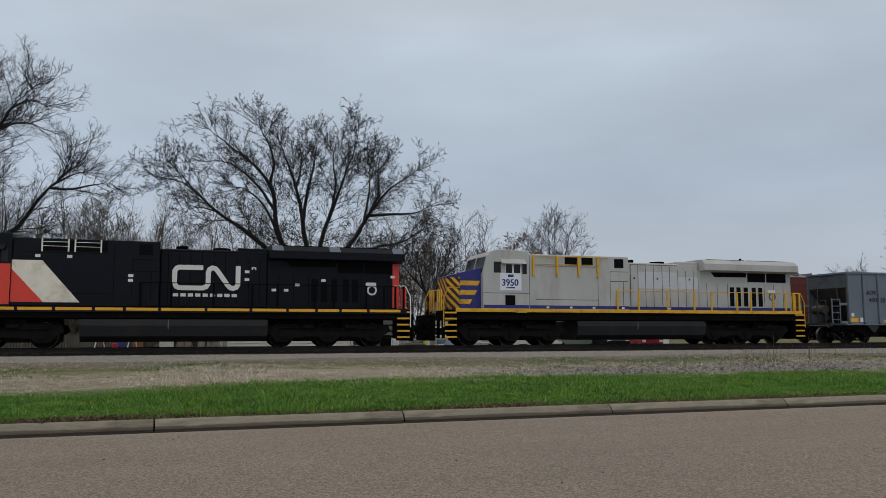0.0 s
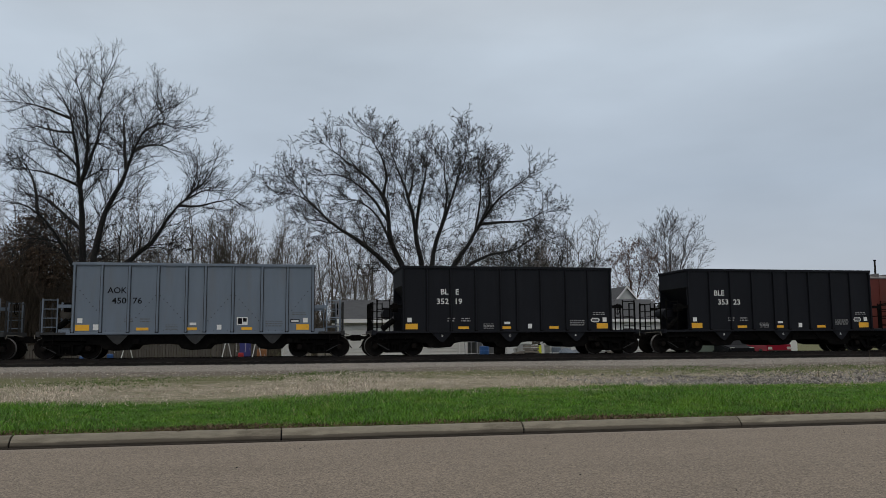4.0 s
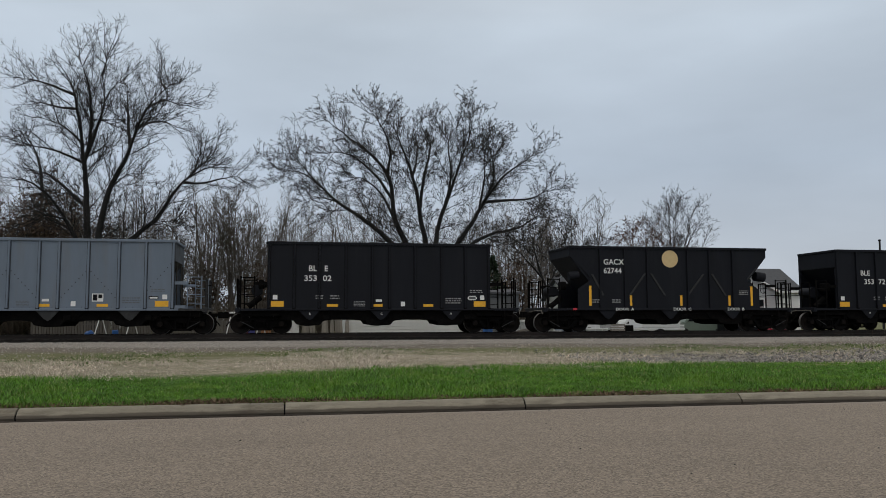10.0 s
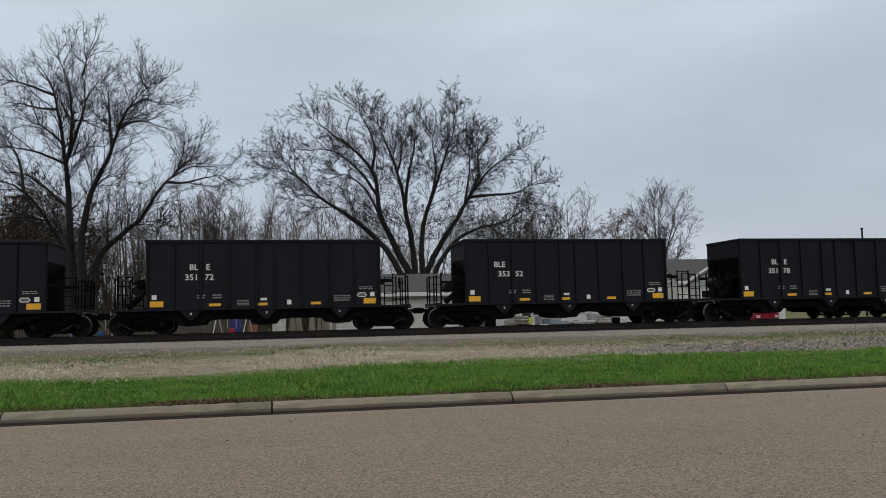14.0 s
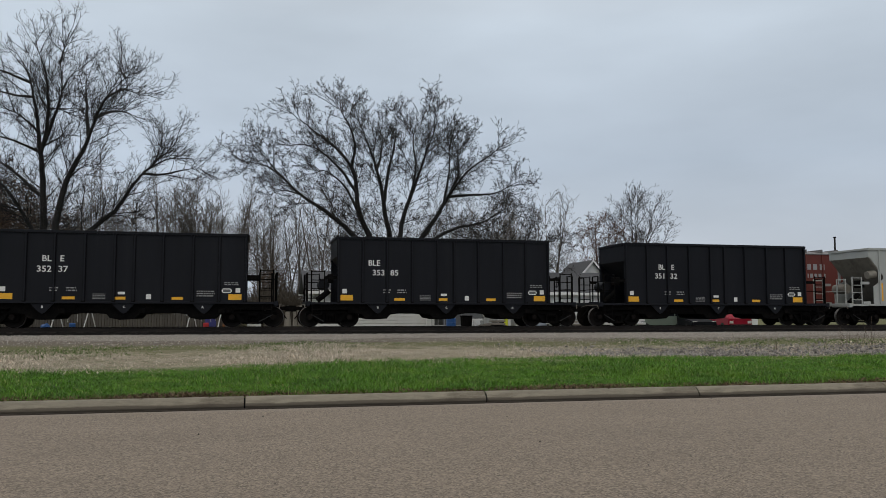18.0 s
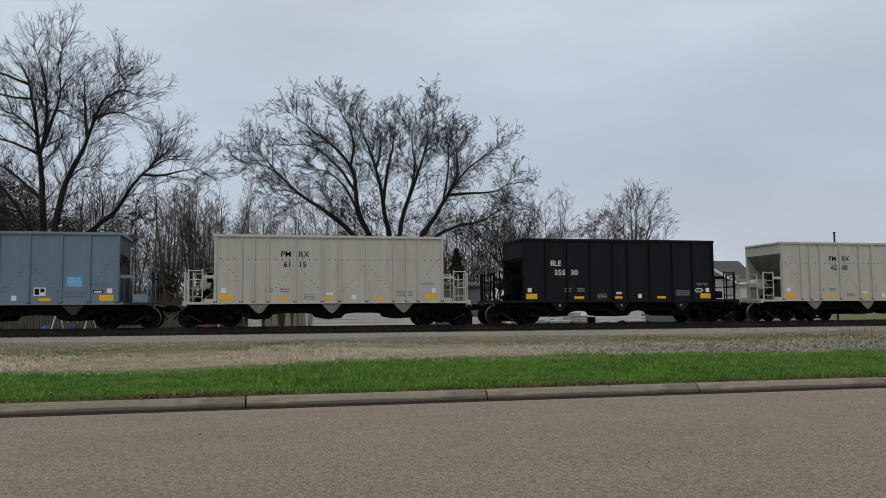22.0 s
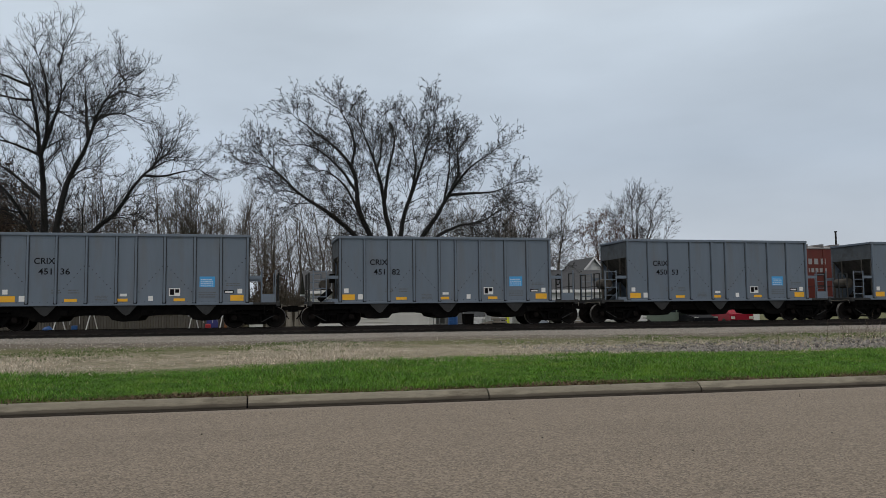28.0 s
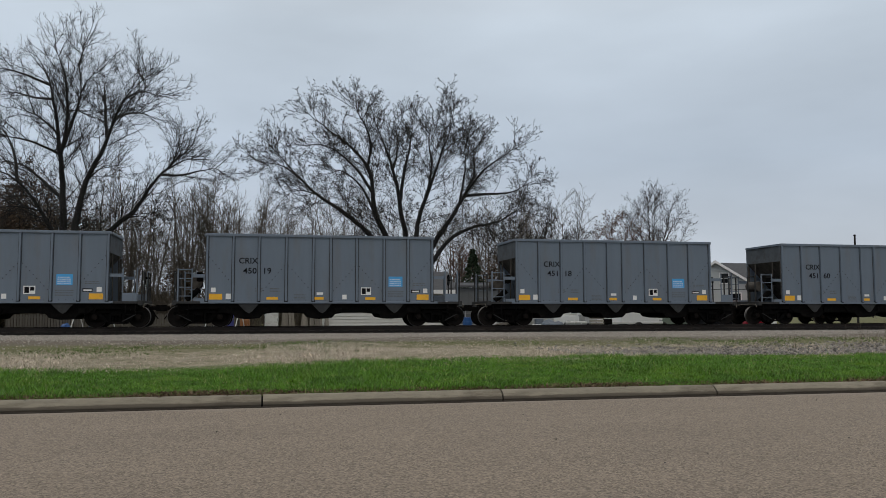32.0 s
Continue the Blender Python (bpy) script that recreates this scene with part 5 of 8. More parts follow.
    part("hand_rail", bm, M["yellow_paint"] if not dark else M["under"], root)
    for x in (-0.9, 0.35, 2.1, 3.75, 4.85, 6.5, 7.4, 8.9, 9.75, 10.3, 10.7):
        part("stanchion", bx(x - 0.045, x + 0.045, -1.555, -1.50, 1.72, 2.8), M["yellow_paint"] if not dark else M["under"], root)
    bm = bmesh.new()
    rod(bm, (-0.9, 1.52, 2.78), (10.7, 1.52, 2.78), 0.02, 5)
    for x in (-0.9, 2.1, 4.85, 7.4, 10.7):
        rod(bm, (x, 1.52, 1.72), (x, 1.52, 2.78), 0.03, 5)
    part("far_hand_rail", bm, M["yellow_paint"] if not dark else M["under"], root)
    if not dark:
        quad_on("blue_stripe", rect(-9.38, -8.32, 1.82, 1.98), -1.16, LM["indigo"], root)
        quad_on("blue_stripe", rect(-8.28, -5.87, 1.82, 1.98), -1.488, LM["indigo"], root)
        quad_on("blue_stripe", rect(-5.84, -0.17, 1.82, 1.98), -1.428, LM["indigo"], root)
        quad_on("blue_stripe", rect(-0.14, 10.5, 1.82, 1.98), -1.034, LM["indigo"], root)
    # end steps, pilots, grab rails
    for s in (-1, 1):
        for sy in (-1, 1):
            for k in range(5):
                z = 0.42 + 0.29 * k
                st = part("step", bx(min(s * 10.05 + 0.35, s * 10.65 + 0.35), max(s * 10.05 + 0.35, s * 10.65 + 0.35), min(sy * 1.12, sy * 1.5), max(sy * 1.12, sy * 1.5), z, z + 0.035), M["under"], root)
                ed = part("step_edge", bx(min(s * 10.05 + 0.35, s * 10.65 + 0.35), max(s * 10.05 + 0.35, s * 10.65 + 0.35), min(sy * 1.503, sy * 1.53), max(sy * 1.503, sy * 1.53), z - 0.03, z + 0.05), M["yellow_paint"], root, "yellow step edge")
            for xx in (10.04, 10.66):
                part("step_side", bx(min(s * xx, s * xx + 0.04) + 0.33, max(s * xx, s * xx + 0.04) + 0.33, min(sy * 1.1, sy * 1.5), max(sy * 1.1, sy * 1.5), 0.36, 1.7), M["under"], root)
            bm = bmesh.new()
            x0 = s * 10.7 + 0.35
            pipe(bm, [(x0, sy * 1.5, 0.9), (x0, sy * 1.5, 2.3), (x0 - s * 0.25, sy * 1.5, 2.8), (x0 - s * 0.8, sy * 1.5, 2.8)], 0.025, 6)
            part("grab_rail", bm, M["white"] if dark else M["yellow_paint"], root)
            bm = bmesh.new()
            for dy in (0.3, 0.6, 0.9):
                box(bm, x0 - s * 0.08 - 0.03, x0 - s * 0.08 + 0.03, sy * dy - 0.03, sy * dy + 0.03, 1.7, 2.75)
            part("end_post", bm, LM["loco_red"] if dark and s > 0 else M["yellow_paint"], root)
        x0 = s * 10.95 + 0.2
        part("pilot", bx(min(x0, x0 + s * 0.08), max(x0, x0 + s * 0.08), -1.45, 1.45, 0.25, 1.5, bevel=0.02), M["under"], root)
    couplers(root, 10.85)
    for s in (-1, 1):
        for q, (y0, y1, z0, low) in enumerate(((-1.15, -0.75, 1.2, 0.55), (-0.8, -0.35, 1.25, 0.4), (0.4, 0.85, 1.25, 0.5), (-1.0, 0.5, 1.3, 0.7))):
            bm = bmesh.new()
            x0 = s * 11.02 + 0.2
            pipe(bm, [(x0 + s * 0.32 * math.sin(math.pi * f / 10), y0 + (y1 - y0) * f / 10, z0 - (z0 - low) * math.sin(math.pi * f / 10)) for f in range(11)], 0.026, 6)
            part("jumper_cable", bm, M["under"], root, "black looped cable")
    # fuel tank and gear
    bm = bmesh.new()
    slab(bm, [(-1.45, 1.22), (-1.5, 0.95), (-1.42, 0.5), (-1.1, 0.26), (1.1, 0.26), (1.42, 0.5), (1.5, 0.95), (1.45, 1.22)], "x", -3.2, 4.45)
    part("fuel_tank", bm, LM["tank"], root, "dusty black fuel tank")
    part("sight_glass", bx(0.25, 0.29, -1.52, -1.5, 0.8, 1.2), M["faint"], root)
    for x in (-6.7, 7.25):
        add_truck(root, x, LOCO_TRUCK, LOCO_WHEEL, (-2.1, 0.0, 2.1), 0.533, "loco")
    return root


LOCO_SHIFT = -23.05


# ---- movement of the train ----
def run(t):
    """How far along x the train stands at t."""
    a = t / 16 - 1
    return -218.986 - 244.4947 * a - 3.1335 * a * a - 0.4784 * a ** 3 + 0.0594 * a ** 4


def spin(r, x):
    rows, t = [], 0.0
    step = 2
    f = 0
    while True:
        t = f / FPS
        rows.append((t, pose(x, 0, r) @ Matrix.Rotation((run(t) - run(0)) / r, 4, "Y")))
        if t >= 32:
            return rows
        f += 1


def motions():
    for lo, dx in zip(LOCOS, (LOCO_SHIFT, 0.0)):
        walk(lo, [(t, pose(run(t) + dx, TRACK_Y, RAIL_Z)) for t in range(33)])
    for k, wagon in enumerate(WAGONS):
        walk(wagon, [(t, pose(run(t) + PITCH * (k + 1) + REAR, TRACK_Y, RAIL_Z)) for t in range(33)])
    for (kind, x, r), sets in AXLES.items():
        walk(sets[0], spin(r, x))
        keys = sets[0].animation_data
        for w in sets[1:]:
            w.rotation_mode = "QUATERNION"
            w.animation_data_create()
            w.animation_data.action = keys.action
            w.animation_data.action_slot = keys.action_slot


LOCOS = [locomotive(True), locomotive(False)]
build_wagons()


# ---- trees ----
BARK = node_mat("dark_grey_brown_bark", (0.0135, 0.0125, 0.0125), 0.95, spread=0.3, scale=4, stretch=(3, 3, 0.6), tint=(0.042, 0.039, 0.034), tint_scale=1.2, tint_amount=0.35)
# bark of the background trees, lightened to include the haze
BARK_HAZED = node_mat("hazed_grey_brown_bark", (0.095, 0.082, 0.07), 0.95, spread=0.3, scale=3, stretch=(3, 3, 0.6))
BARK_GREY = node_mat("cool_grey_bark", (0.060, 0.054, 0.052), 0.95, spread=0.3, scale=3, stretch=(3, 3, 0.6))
BARK_RED = node_mat("reddish_twig_bark", (0.075, 0.045, 0.037), 0.95, spread=0.3, scale=3)
BUDS = node_mat("brown_green_buds", (0.022, 0.019, 0.012), 0.9, spread=0.2, scale=3, island=0.5)
BUDS_RED = node_mat("red_brown_buds", (0.12, 0.06, 0.032), 0.9, spread=0.2, scale=3, island=0.4)


def tubes(a, b, ra, rb, n):
    """Open tapered tubes between points a and b, all at once."""
    d = b - a
    d /= np.linalg.norm(d, axis=1)[:, None] + 1e-9
    ref = np.where(np.abs(d[:, 2:3]) < 0.9, np.array([[0, 0, 1.0]]), np.array([[1.0, 0, 0]]))
    u = np.cross(d, ref)
    u /= np.linalg.norm(u, axis=1)[:, None] + 1e-9
    v = np.cross(d, u)
    ang = np.arange(n) * 2 * np.pi / n
    off = np.cos(ang)[None, :, None] * u[:, None] + np.sin(ang)[None, :, None] * v[:, None]
    verts = np.concatenate([a[:, None] + off * ra[:, None, None], b[:, None] + off * rb[:, None, None]], 1).reshape(-1, 3)
    base = np.arange(len(a))[:, None] * 2 * n
    k = np.arange(n)
    quad = np.stack([k, (k + 1) % n, (k + 1) % n + n, k + n], -1)
    faces = (base[:, :, None] + quad[None]).reshape(-1, 4)
    return verts, faces


def merge(chunks):
    vs, fs, o = [], [], 0
    for v, f in chunks:
        vs.append(v)
        fs.append(f + o)
        o += len(v)
    return np.concatenate(vs), np.concatenate(fs)


class Tree:
    """A bare tree: limbs are drawn as bowed lines, and side branches, twigs and shoots grow from them level by level. Base at the origin."""

    def __init__(self, seed, thick=0.02, gap=0.5, reach=(1.3, 0.33, 4.2), levels=3, fine=0.009, lift=0.16, spread=48, bare=4.0, twig_gap=(0.36, 0.22, 0.13), crowd=0.75):
        self.g = np.random.default_rng(seed)
        self.thick, self.gap, self.reach, self.levels, self.fine = thick, gap, reach, levels, fine
        self.lift, self.spread, self.bare, self.twig_gap, self.crowd = lift, spread, bare, twig_gap, crowd
        self.lines = []

    def limb(self, depth, *pts):
        """Points of (x, z) from the foot to the tip; depth: how far the tip stands behind (+) or before (-) the middle."""
        g = self.g
        pts = [(float(x), float(z)) for x, z in pts]
        (x0, z0), (x1, z1) = pts[-2:]
        pull = min(0.8, 0.9 / math.hypot(x1 - x0, z1 - z0))
        pts[-1] = (x1 + (x0 - x1) * pull, z1 + (z0 - z1) * pull)
        start = 0.0
        if pts[0][1] < 3.3:
            pts = [(0.0, -0.3), (pts[0][0] * 0.5, 0.9)] + pts
        elif self.lines:
            # leave from the nearest limb already drawn
            best = None
            for line in self.lines:
                d = (line[:, 0] - pts[0][0]) ** 2 + (line[:, 2] - pts[0][1]) ** 2
                k = int(d.argmin())
                if best is None or d[k] < best[0]:
                    best = (d[k], line[k])
            pts[0] = (best[1][0], best[1][2])
            start = best[1][1]
        P = np.array(pts)
        seg = np.r_[0, np.cumsum(np.hypot(*np.diff(P, axis=0).T))]
        n = max(5, int(seg[-1] / 0.33))
        u = np.linspace(0, seg[-1], n)
        # smooth through the points
        m = np.gradient(P, seg, axis=0)
        k = np.clip(np.searchsorted(seg, u) - 1, 0, len(seg) - 2)
        h = (seg[k + 1] - seg[k])[:, None]
        t = (u - seg[k])[:, None] / h
        xz = (2 * t ** 3 - 3 * t ** 2 + 1) * P[k] + (t ** 3 - 2 * t ** 2 + t) * h * m[k] + (-2 * t ** 3 + 3 * t ** 2) * P[k + 1] + (t ** 3 - t ** 2) * h * m[k + 1]
        y = start + (depth - start) * (u / seg[-1]) ** 1.1
        wob = np.cumsum(g.normal(0, 0.022, (n, 3)), 0)
        wob -= wob[0]
        line = np.stack([xz[:, 0], y, xz[:, 1]], 1) + wob
        self.lines.append(line)

    def grow(self, base, head, length, n, wob, lift):
        """Branches from base along head, all in n pieces: points of shape (count, n + 1, 3)."""
        g = self.g
        pts = [base]
        d = head
        for k in range(n):
            d = d + g.normal(0, wob, d.shape) + np.array((0, 0, lift))
            d = d / np.linalg.norm(d, axis=1)[:, None]
            pts.append(pts[-1] + d * (length / n)[:, None])
        return np.stack(pts, 1)

    def fork(self, head, angle, out):
        """Headings that leave head at about angle degrees, turned a little outwards and up."""
        g = self.g
        r = np.cross(head, g.normal(size=head.shape))
        r /= np.linalg.norm(r, axis=1)[:, None] + 1e-9
        a = np.radians(g.normal(angle, 9, len(head)))[:, None]
        d = head * np.cos(a) + r * np.sin(a) + out * 0.22 + np.array((0, 0, self.lift))
        return d / np.linalg.norm(d, axis=1)[:, None]

    def meshes(self, name, bark, buds=0, bud_mat=None, bud_size=0.08):
        g = self.g
        A, B, ra, rb = [], [], [], []
        base, head, length = [], [], []
        mid = np.array((0, 0, np.mean([line[-1, 2] for line in self.lines]) * 0.55))
        for line in self.lines:
            step = np.linalg.norm(np.diff(line, axis=0), axis=1)
            left = np.r_[np.cumsum(step[::-1])[::-1], 0]
            rad = 0.014 + self.thick * left ** 0.97
            rad *= 1 + 0.5 * np.exp(-np.maximum(line[:, 2], 0) / 0.5) * (line[0, 2] < 0)
            A.append(line[:-1]), B.append(line[1:]), ra.append(rad[:-1]), rb.append(rad[1:])
            total = left[0]
            m = int(total / self.gap) + 4
            at = np.sort(total * (0.12 + 0.88 * g.uniform(0, 1, m) ** self.crowd))
            at[-3:] = total
            k = np.clip(np.searchsorted(np.r_[0, np.cumsum(step)], at) - 1, 0, len(step) - 1)
            p = line[k] + (line[k + 1] - line[k]) * g.uniform(0, 1, (m, 1))
            d = (line[k + 1] - line[k]) / step[k][:, None]
            ok = p[:, 2] > self.bare
            rest = total - at
            base.append(p[ok]), head.append(d[ok])
            length.append((np.minimum(self.reach[2], self.reach[0] + self.reach[1] * rest) * g.uniform(0.45, 1.15, m))[ok])
        base, head, length = np.concatenate(base), np.concatenate(head), np.concatenate(length)
        angle = self.spread
        tips, tip_head = None, None
        for level in range(self.levels):
            out = base - mid
            out /= np.linalg.norm(out, axis=1)[:, None] + 1e-9
            n = (7, 5, 3, 2)[level]
            pts = self.grow(base, self.fork(head, angle, out), length, n, (0.08, 0.10, 0.12, 0.15)[level], (0.035, 0.04, 0.03, 0.02)[level])
            r0 = np.maximum(self.fine, 0.0115 * length + 0.004)
            taper = np.linspace(1, 0.35, n + 1)
            rad = np.maximum(self.fine * 0.8, r0[:, None] * taper[None])
            A.append(pts[:, :-1].reshape(-1, 3)), B.append(pts[:, 1:].reshape(-1, 3)), ra.append(rad[:, :-1].ravel()), rb.append(rad[:, 1:].ravel())
            # the next level's feet
            cnt = np.maximum(2, (length / self.twig_gap[level] + g.uniform(0, 1, len(length)))).astype(int)
            who = np.repeat(np.arange(len(length)), cnt)
            s = g.uniform(0.12, 1.0, len(who))
            s[np.r_[0, np.cumsum(cnt)[:-1]]] = 1.0
            k = np.minimum((s * n).astype(int), n - 1)
            f = (s * n - k)[:, None]
            a, b = pts[who, k], pts[who, k + 1]
            base = a + (b - a) * f
            head = (b - a) / (np.linalg.norm(b - a, axis=1)[:, None] + 1e-9)
            length = length[who] * g.uniform(0.28, 0.62, len(who)) * (1.15 - 0.55 * s)
            length = np.clip(length, 0.16, 2.2)
            angle = angle * 0.93
        # last shoots: one straight piece each
        d = self.fork(head, angle, np.zeros_like(head))
        end = base + d * length[:, None]
        A.append(base), B.append(end), ra.append(np.full(len(base), self.fine * 0.8)), rb.append(np.full(len(base), self.fine * 0.45))
        A, B, ra, rb = np.concatenate(A), np.concatenate(B), np.concatenate(ra), np.concatenate(rb)
        big = ra > 0.045
        limbs = raw_mesh(name + "_limbs", *tubes(A[big], B[big], ra[big], rb[big], 7), bark, True)
        crown = raw_mesh(name + "_twigs", *tubes(A[~big], B[~big], ra[~big], rb[~big], 3), bark)
        bud_me = None
        if buds:
            k = g.integers(0, len(end), buds)
            c = base[k] + (end[k] - base[k]) * g.uniform(0.2, 1.1, (buds, 1))
            e1 = d[k] + g.normal(0, 0.6, (buds, 3))
            e1 /= np.linalg.norm(e1, axis=1)[:, None]
            e2 = np.cross(e1, g.normal(size=(buds, 3)))
            e2 /= np.linalg.norm(e2, axis=1)[:, None]
            sz = g.uniform(0.4, 1.3, (buds, 1)) * bud_size
            q = np.stack([c, c + e1 * sz * 0.7 + e2 * sz * 0.4, c + e1 * sz * 1.6, c + e1 * sz * 0.7 - e2 * sz * 0.4], 1).reshape(-1, 3)
            bud_me = raw_mesh(name + "_buds", q, np.arange(buds * 4).reshape(-1, 4), bud_mat)
        return limbs, crown, bud_me


def maple_tree():
    t = Tree(11, thick=0.0195, gap=0.33, reach=(2.0, 0.08, 2.7), fine=0.0125, lift=0.05, spread=57, bare=6.0, twig_gap=(0.33, 0.25, 0.19), crowd=0.6)
    t.limb(-1.8, (-0.7, 3.0), (-2.8, 6.4), (-4.9, 8.0), (-7.3, 9.5), (-8.7, 10.8), (-10.1, 12.3), (-10.9, 13.1))
    t.limb(0.6, (-0.2, 3.0), (-1.8, 6.5), (-2.6, 8.3), (-3.0, 10.8), (-3.4, 11.8), (-4.7, 13.3), (-6.1, 14.4), (-8.6, 16.2))
    t.limb(-1.4, (-3.2, 11.6), (-3.0, 13.3), (-3.4, 14.4), (-4.3, 15.6), (-5.3, 16.8))
    t.limb(1.4, (-0.1, 3.0), (-0.4, 6.5), (-0.7, 8.4), (-1.1, 10.9), (-1.6, 13.0), (-2.3, 14.9), (-3.0, 17.2))
    t.limb(2.0, (-0.7, 9.2), (-0.2, 11.6), (0.4, 13.9), (0.6, 15.6), (0.2, 16.8))
    t.limb(-2.8, (0.2, 3.0), (0.2, 6.7), (0.5, 8.7), (1.2, 10.6), (1.7, 12.6), (2.2, 14.6), (2.4, 15.8))
    t.limb(-3.2, (0.7, 8.8), (1.1, 11.4), (0.8, 13.2), (1.0, 15.2))
    t.limb(2.4, (0.5, 3.0), (2.5, 6.8), (4.0, 9.2), (5.3, 11.6), (5.5, 13.9), (6.0, 14.9), (6.3, 15.6))
    t.limb(-1.7, (4.3, 9.6), (5.7, 11.7), (7.3, 12.8), (8.4, 13.8))
    t.limb(-1.9, (0.9, 3.0), (3.2, 6.6), (4.6, 7.3), (6.2, 7.7), (7.8, 8.7), (9.6, 9.3))
    t.limb(3.0, (4.6, 9.8), (6.3, 10.2), (8.3, 10.5), (10.3, 11.4), (11.2, 11.8))
    t.limb(-0.4, (-2.8, 9.8), (-4.0, 11.6), (-5.7, 12.9), (-7.3, 13.0), (-7.9, 12.7))
    t.limb(2.4, (-2.3, 7.9), (-3.3, 10.3), (-4.7, 11.6), (-6.8, 11.9))
    t.limb(-0.2, (-6.9, 9.2), (-8.1, 9.6), (-9.8, 9.1))
    t.limb(1.0, (4.1, 9.4), (4.4, 12.0), (4.3, 13.6), (4.5, 15.2))
    t.limb(-2.4, (-7.9, 10.1), (-9.1, 11.1), (-10.5, 11.2), (-11.3, 10.9))
    t.limb(1.2, (1.6, 12.2), (3.4, 13.8), (4.0, 15.0))
    t.limb(2.8, (-1.3, 11.7), (-0.7, 14.5), (-1.0, 16.6))
    return t.meshes("maple", BARK, 80000, BUDS, 0.046)


def tall_tree():
    t = Tree(23, thick=0.0205, gap=0.35, reach=(2.0, 0.13, 3.4), fine=0.0100, lift=0.05, spread=52, bare=5.5, twig_gap=(0.36, 0.25, 0.18), crowd=0.7)
    t.limb(0.2, (-0.1, 1.8), (-0.2, 6.8), (-0.3, 9.1), (-0.6, 12.2), (-1.1, 15.0), (-2.0, 17.8), (-3.0, 19.5))
    t.limb(1.7, (-1.2, 15.3), (-2.5, 15.6), (-4.0, 16.0), (-5.8, 16.3))
    t.limb(1.2, (-1.6, 16.4), (-2.7, 17.0), (-3.9, 17.4), (-6.5, 17.9))
    t.limb(-3.1, (-0.5, 11.6), (-0.1, 13.7), (0.0, 15.5), (-0.1, 16.8), (-0.9, 19.2))
    t.limb(1.8, (-0.3, 12.0), (0.0, 14.3), (0.3, 16.4), (0.1, 17.9), (-0.3, 19.4))
    t.limb(0.6, (0.3, 16.2), (0.9, 17.3), (1.7, 17.8), (2.5, 18.2))
    t.limb(-1.4, (0.2, 18.3), (0.8, 18.8), (1.6, 19.2))
    t.limb(-3.3, (0.5, 1.8), (0.8, 6.9), (1.3, 9.4), (2.6, 12.4), (3.5, 15.0), (4.5, 16.2), (5.6, 17.3))
    t.limb(2.6, (3.2, 13.7), (3.8, 14.6), (4.7, 15.1), (5.9, 14.9))
    t.limb(-0.2, (3.6, 15.2), (4.7, 15.9), (5.9, 15.9), (6.3, 16.3))
    t.limb(1.5, (2.6, 12.4), (2.3, 14.5), (1.9, 16.6), (1.7, 18.5))
    t.limb(0.7, (4.6, 16.6), (4.0, 17.8), (3.7, 18.6))
    t.limb(1.5, (0.8, 1.8), (1.5, 5.8), (2.8, 7.2), (3.9, 8.3), (4.8, 9.9), (6.2, 11.8), (6.6, 13.5), (6.8, 14.8))
    t.limb(2.9, (5.5, 10.9), (6.8, 10.8), (8.3, 11.3), (9.6, 11.5), (10.2, 11.0))
    t.limb(-0.7, (5.8, 11.4), (7.6, 11.6), (9.4, 11.8))
    t.limb(2.1, (3.5, 7.7), (4.6, 7.8), (6.0, 7.3))
    t.limb(-0.4, (-0.3, 5.2), (-1.8, 8.3), (-2.9, 9.8), (-4.0, 10.5), (-6.4, 10.9))
    t.limb(3.0, (-0.4, 8.7), (-2.2, 10.4), (-4.0, 11.5), (-6.0, 11.8))
    t.limb(2.7, (-3.0, 9.8), (-3.8, 11.9), (-4.7, 13.6), (-6.0, 15.1))
    t.limb(-2.8, (-0.6, 11.6), (-2.2, 12.3), (-3.6, 12.4), (-5.0, 12.6))
    t.limb(-2.5, (-0.8, 13.0), (-1.9, 14.0), (-4.0, 14.4))
    t.limb(-2.0, (-1.5, 7.9), (-3.0, 7.9), (-4.5, 7.5))
    t.limb(3.3, (6.4, 11.5), (7.6, 13.3), (8.1, 14.8))
    t.limb(-0.4, (1.5, 9.8), (2.7, 11.0), (4.1, 10.9))
    t.limb(0.9, (0.2, 11.8), (1.1, 13.1), (2.5, 13.1))
    t.limb(-1.4, (0.3, 14.3), (1.5, 14.4), (2.7, 14.0))
    return t.meshes("tall_tree", BARK)


def garden_tree():
    """A spreading tree with dark crooked limbs at the end of the gardens."""
    t = Tree(53, thick=0.0165, gap=0.34, reach=(1.9, 0.10, 2.8), fine=0.0125, lift=0.06, spread=54, bare=4.0, twig_gap=(0.34, 0.27, 0.22), crowd=0.65)
    t.limb(0.8, (0.2, 1.6), (0.7, 4.0), (1.5, 5.8), (2.2, 7.6), (2.6, 9.6))
    t.limb(-1.2, (0.9, 4.4), (2.4, 5.4), (3.8, 5.8), (5.0, 6.4))
    t.limb(1.6, (0.3, 3.4), (-0.2, 5.6), (-0.4, 7.6), (0.2, 9.8))
    t.limb(-1.6, (1.5, 5.8), (3.0, 7.2), (4.2, 8.0))
    t.limb(1.0, (0.0, 4.6), (-1.4, 6.2), (-2.4, 7.4), (-3.0, 8.8))
    return t.meshes("garden_tree", BARK, 9000, BUDS, 0.05)


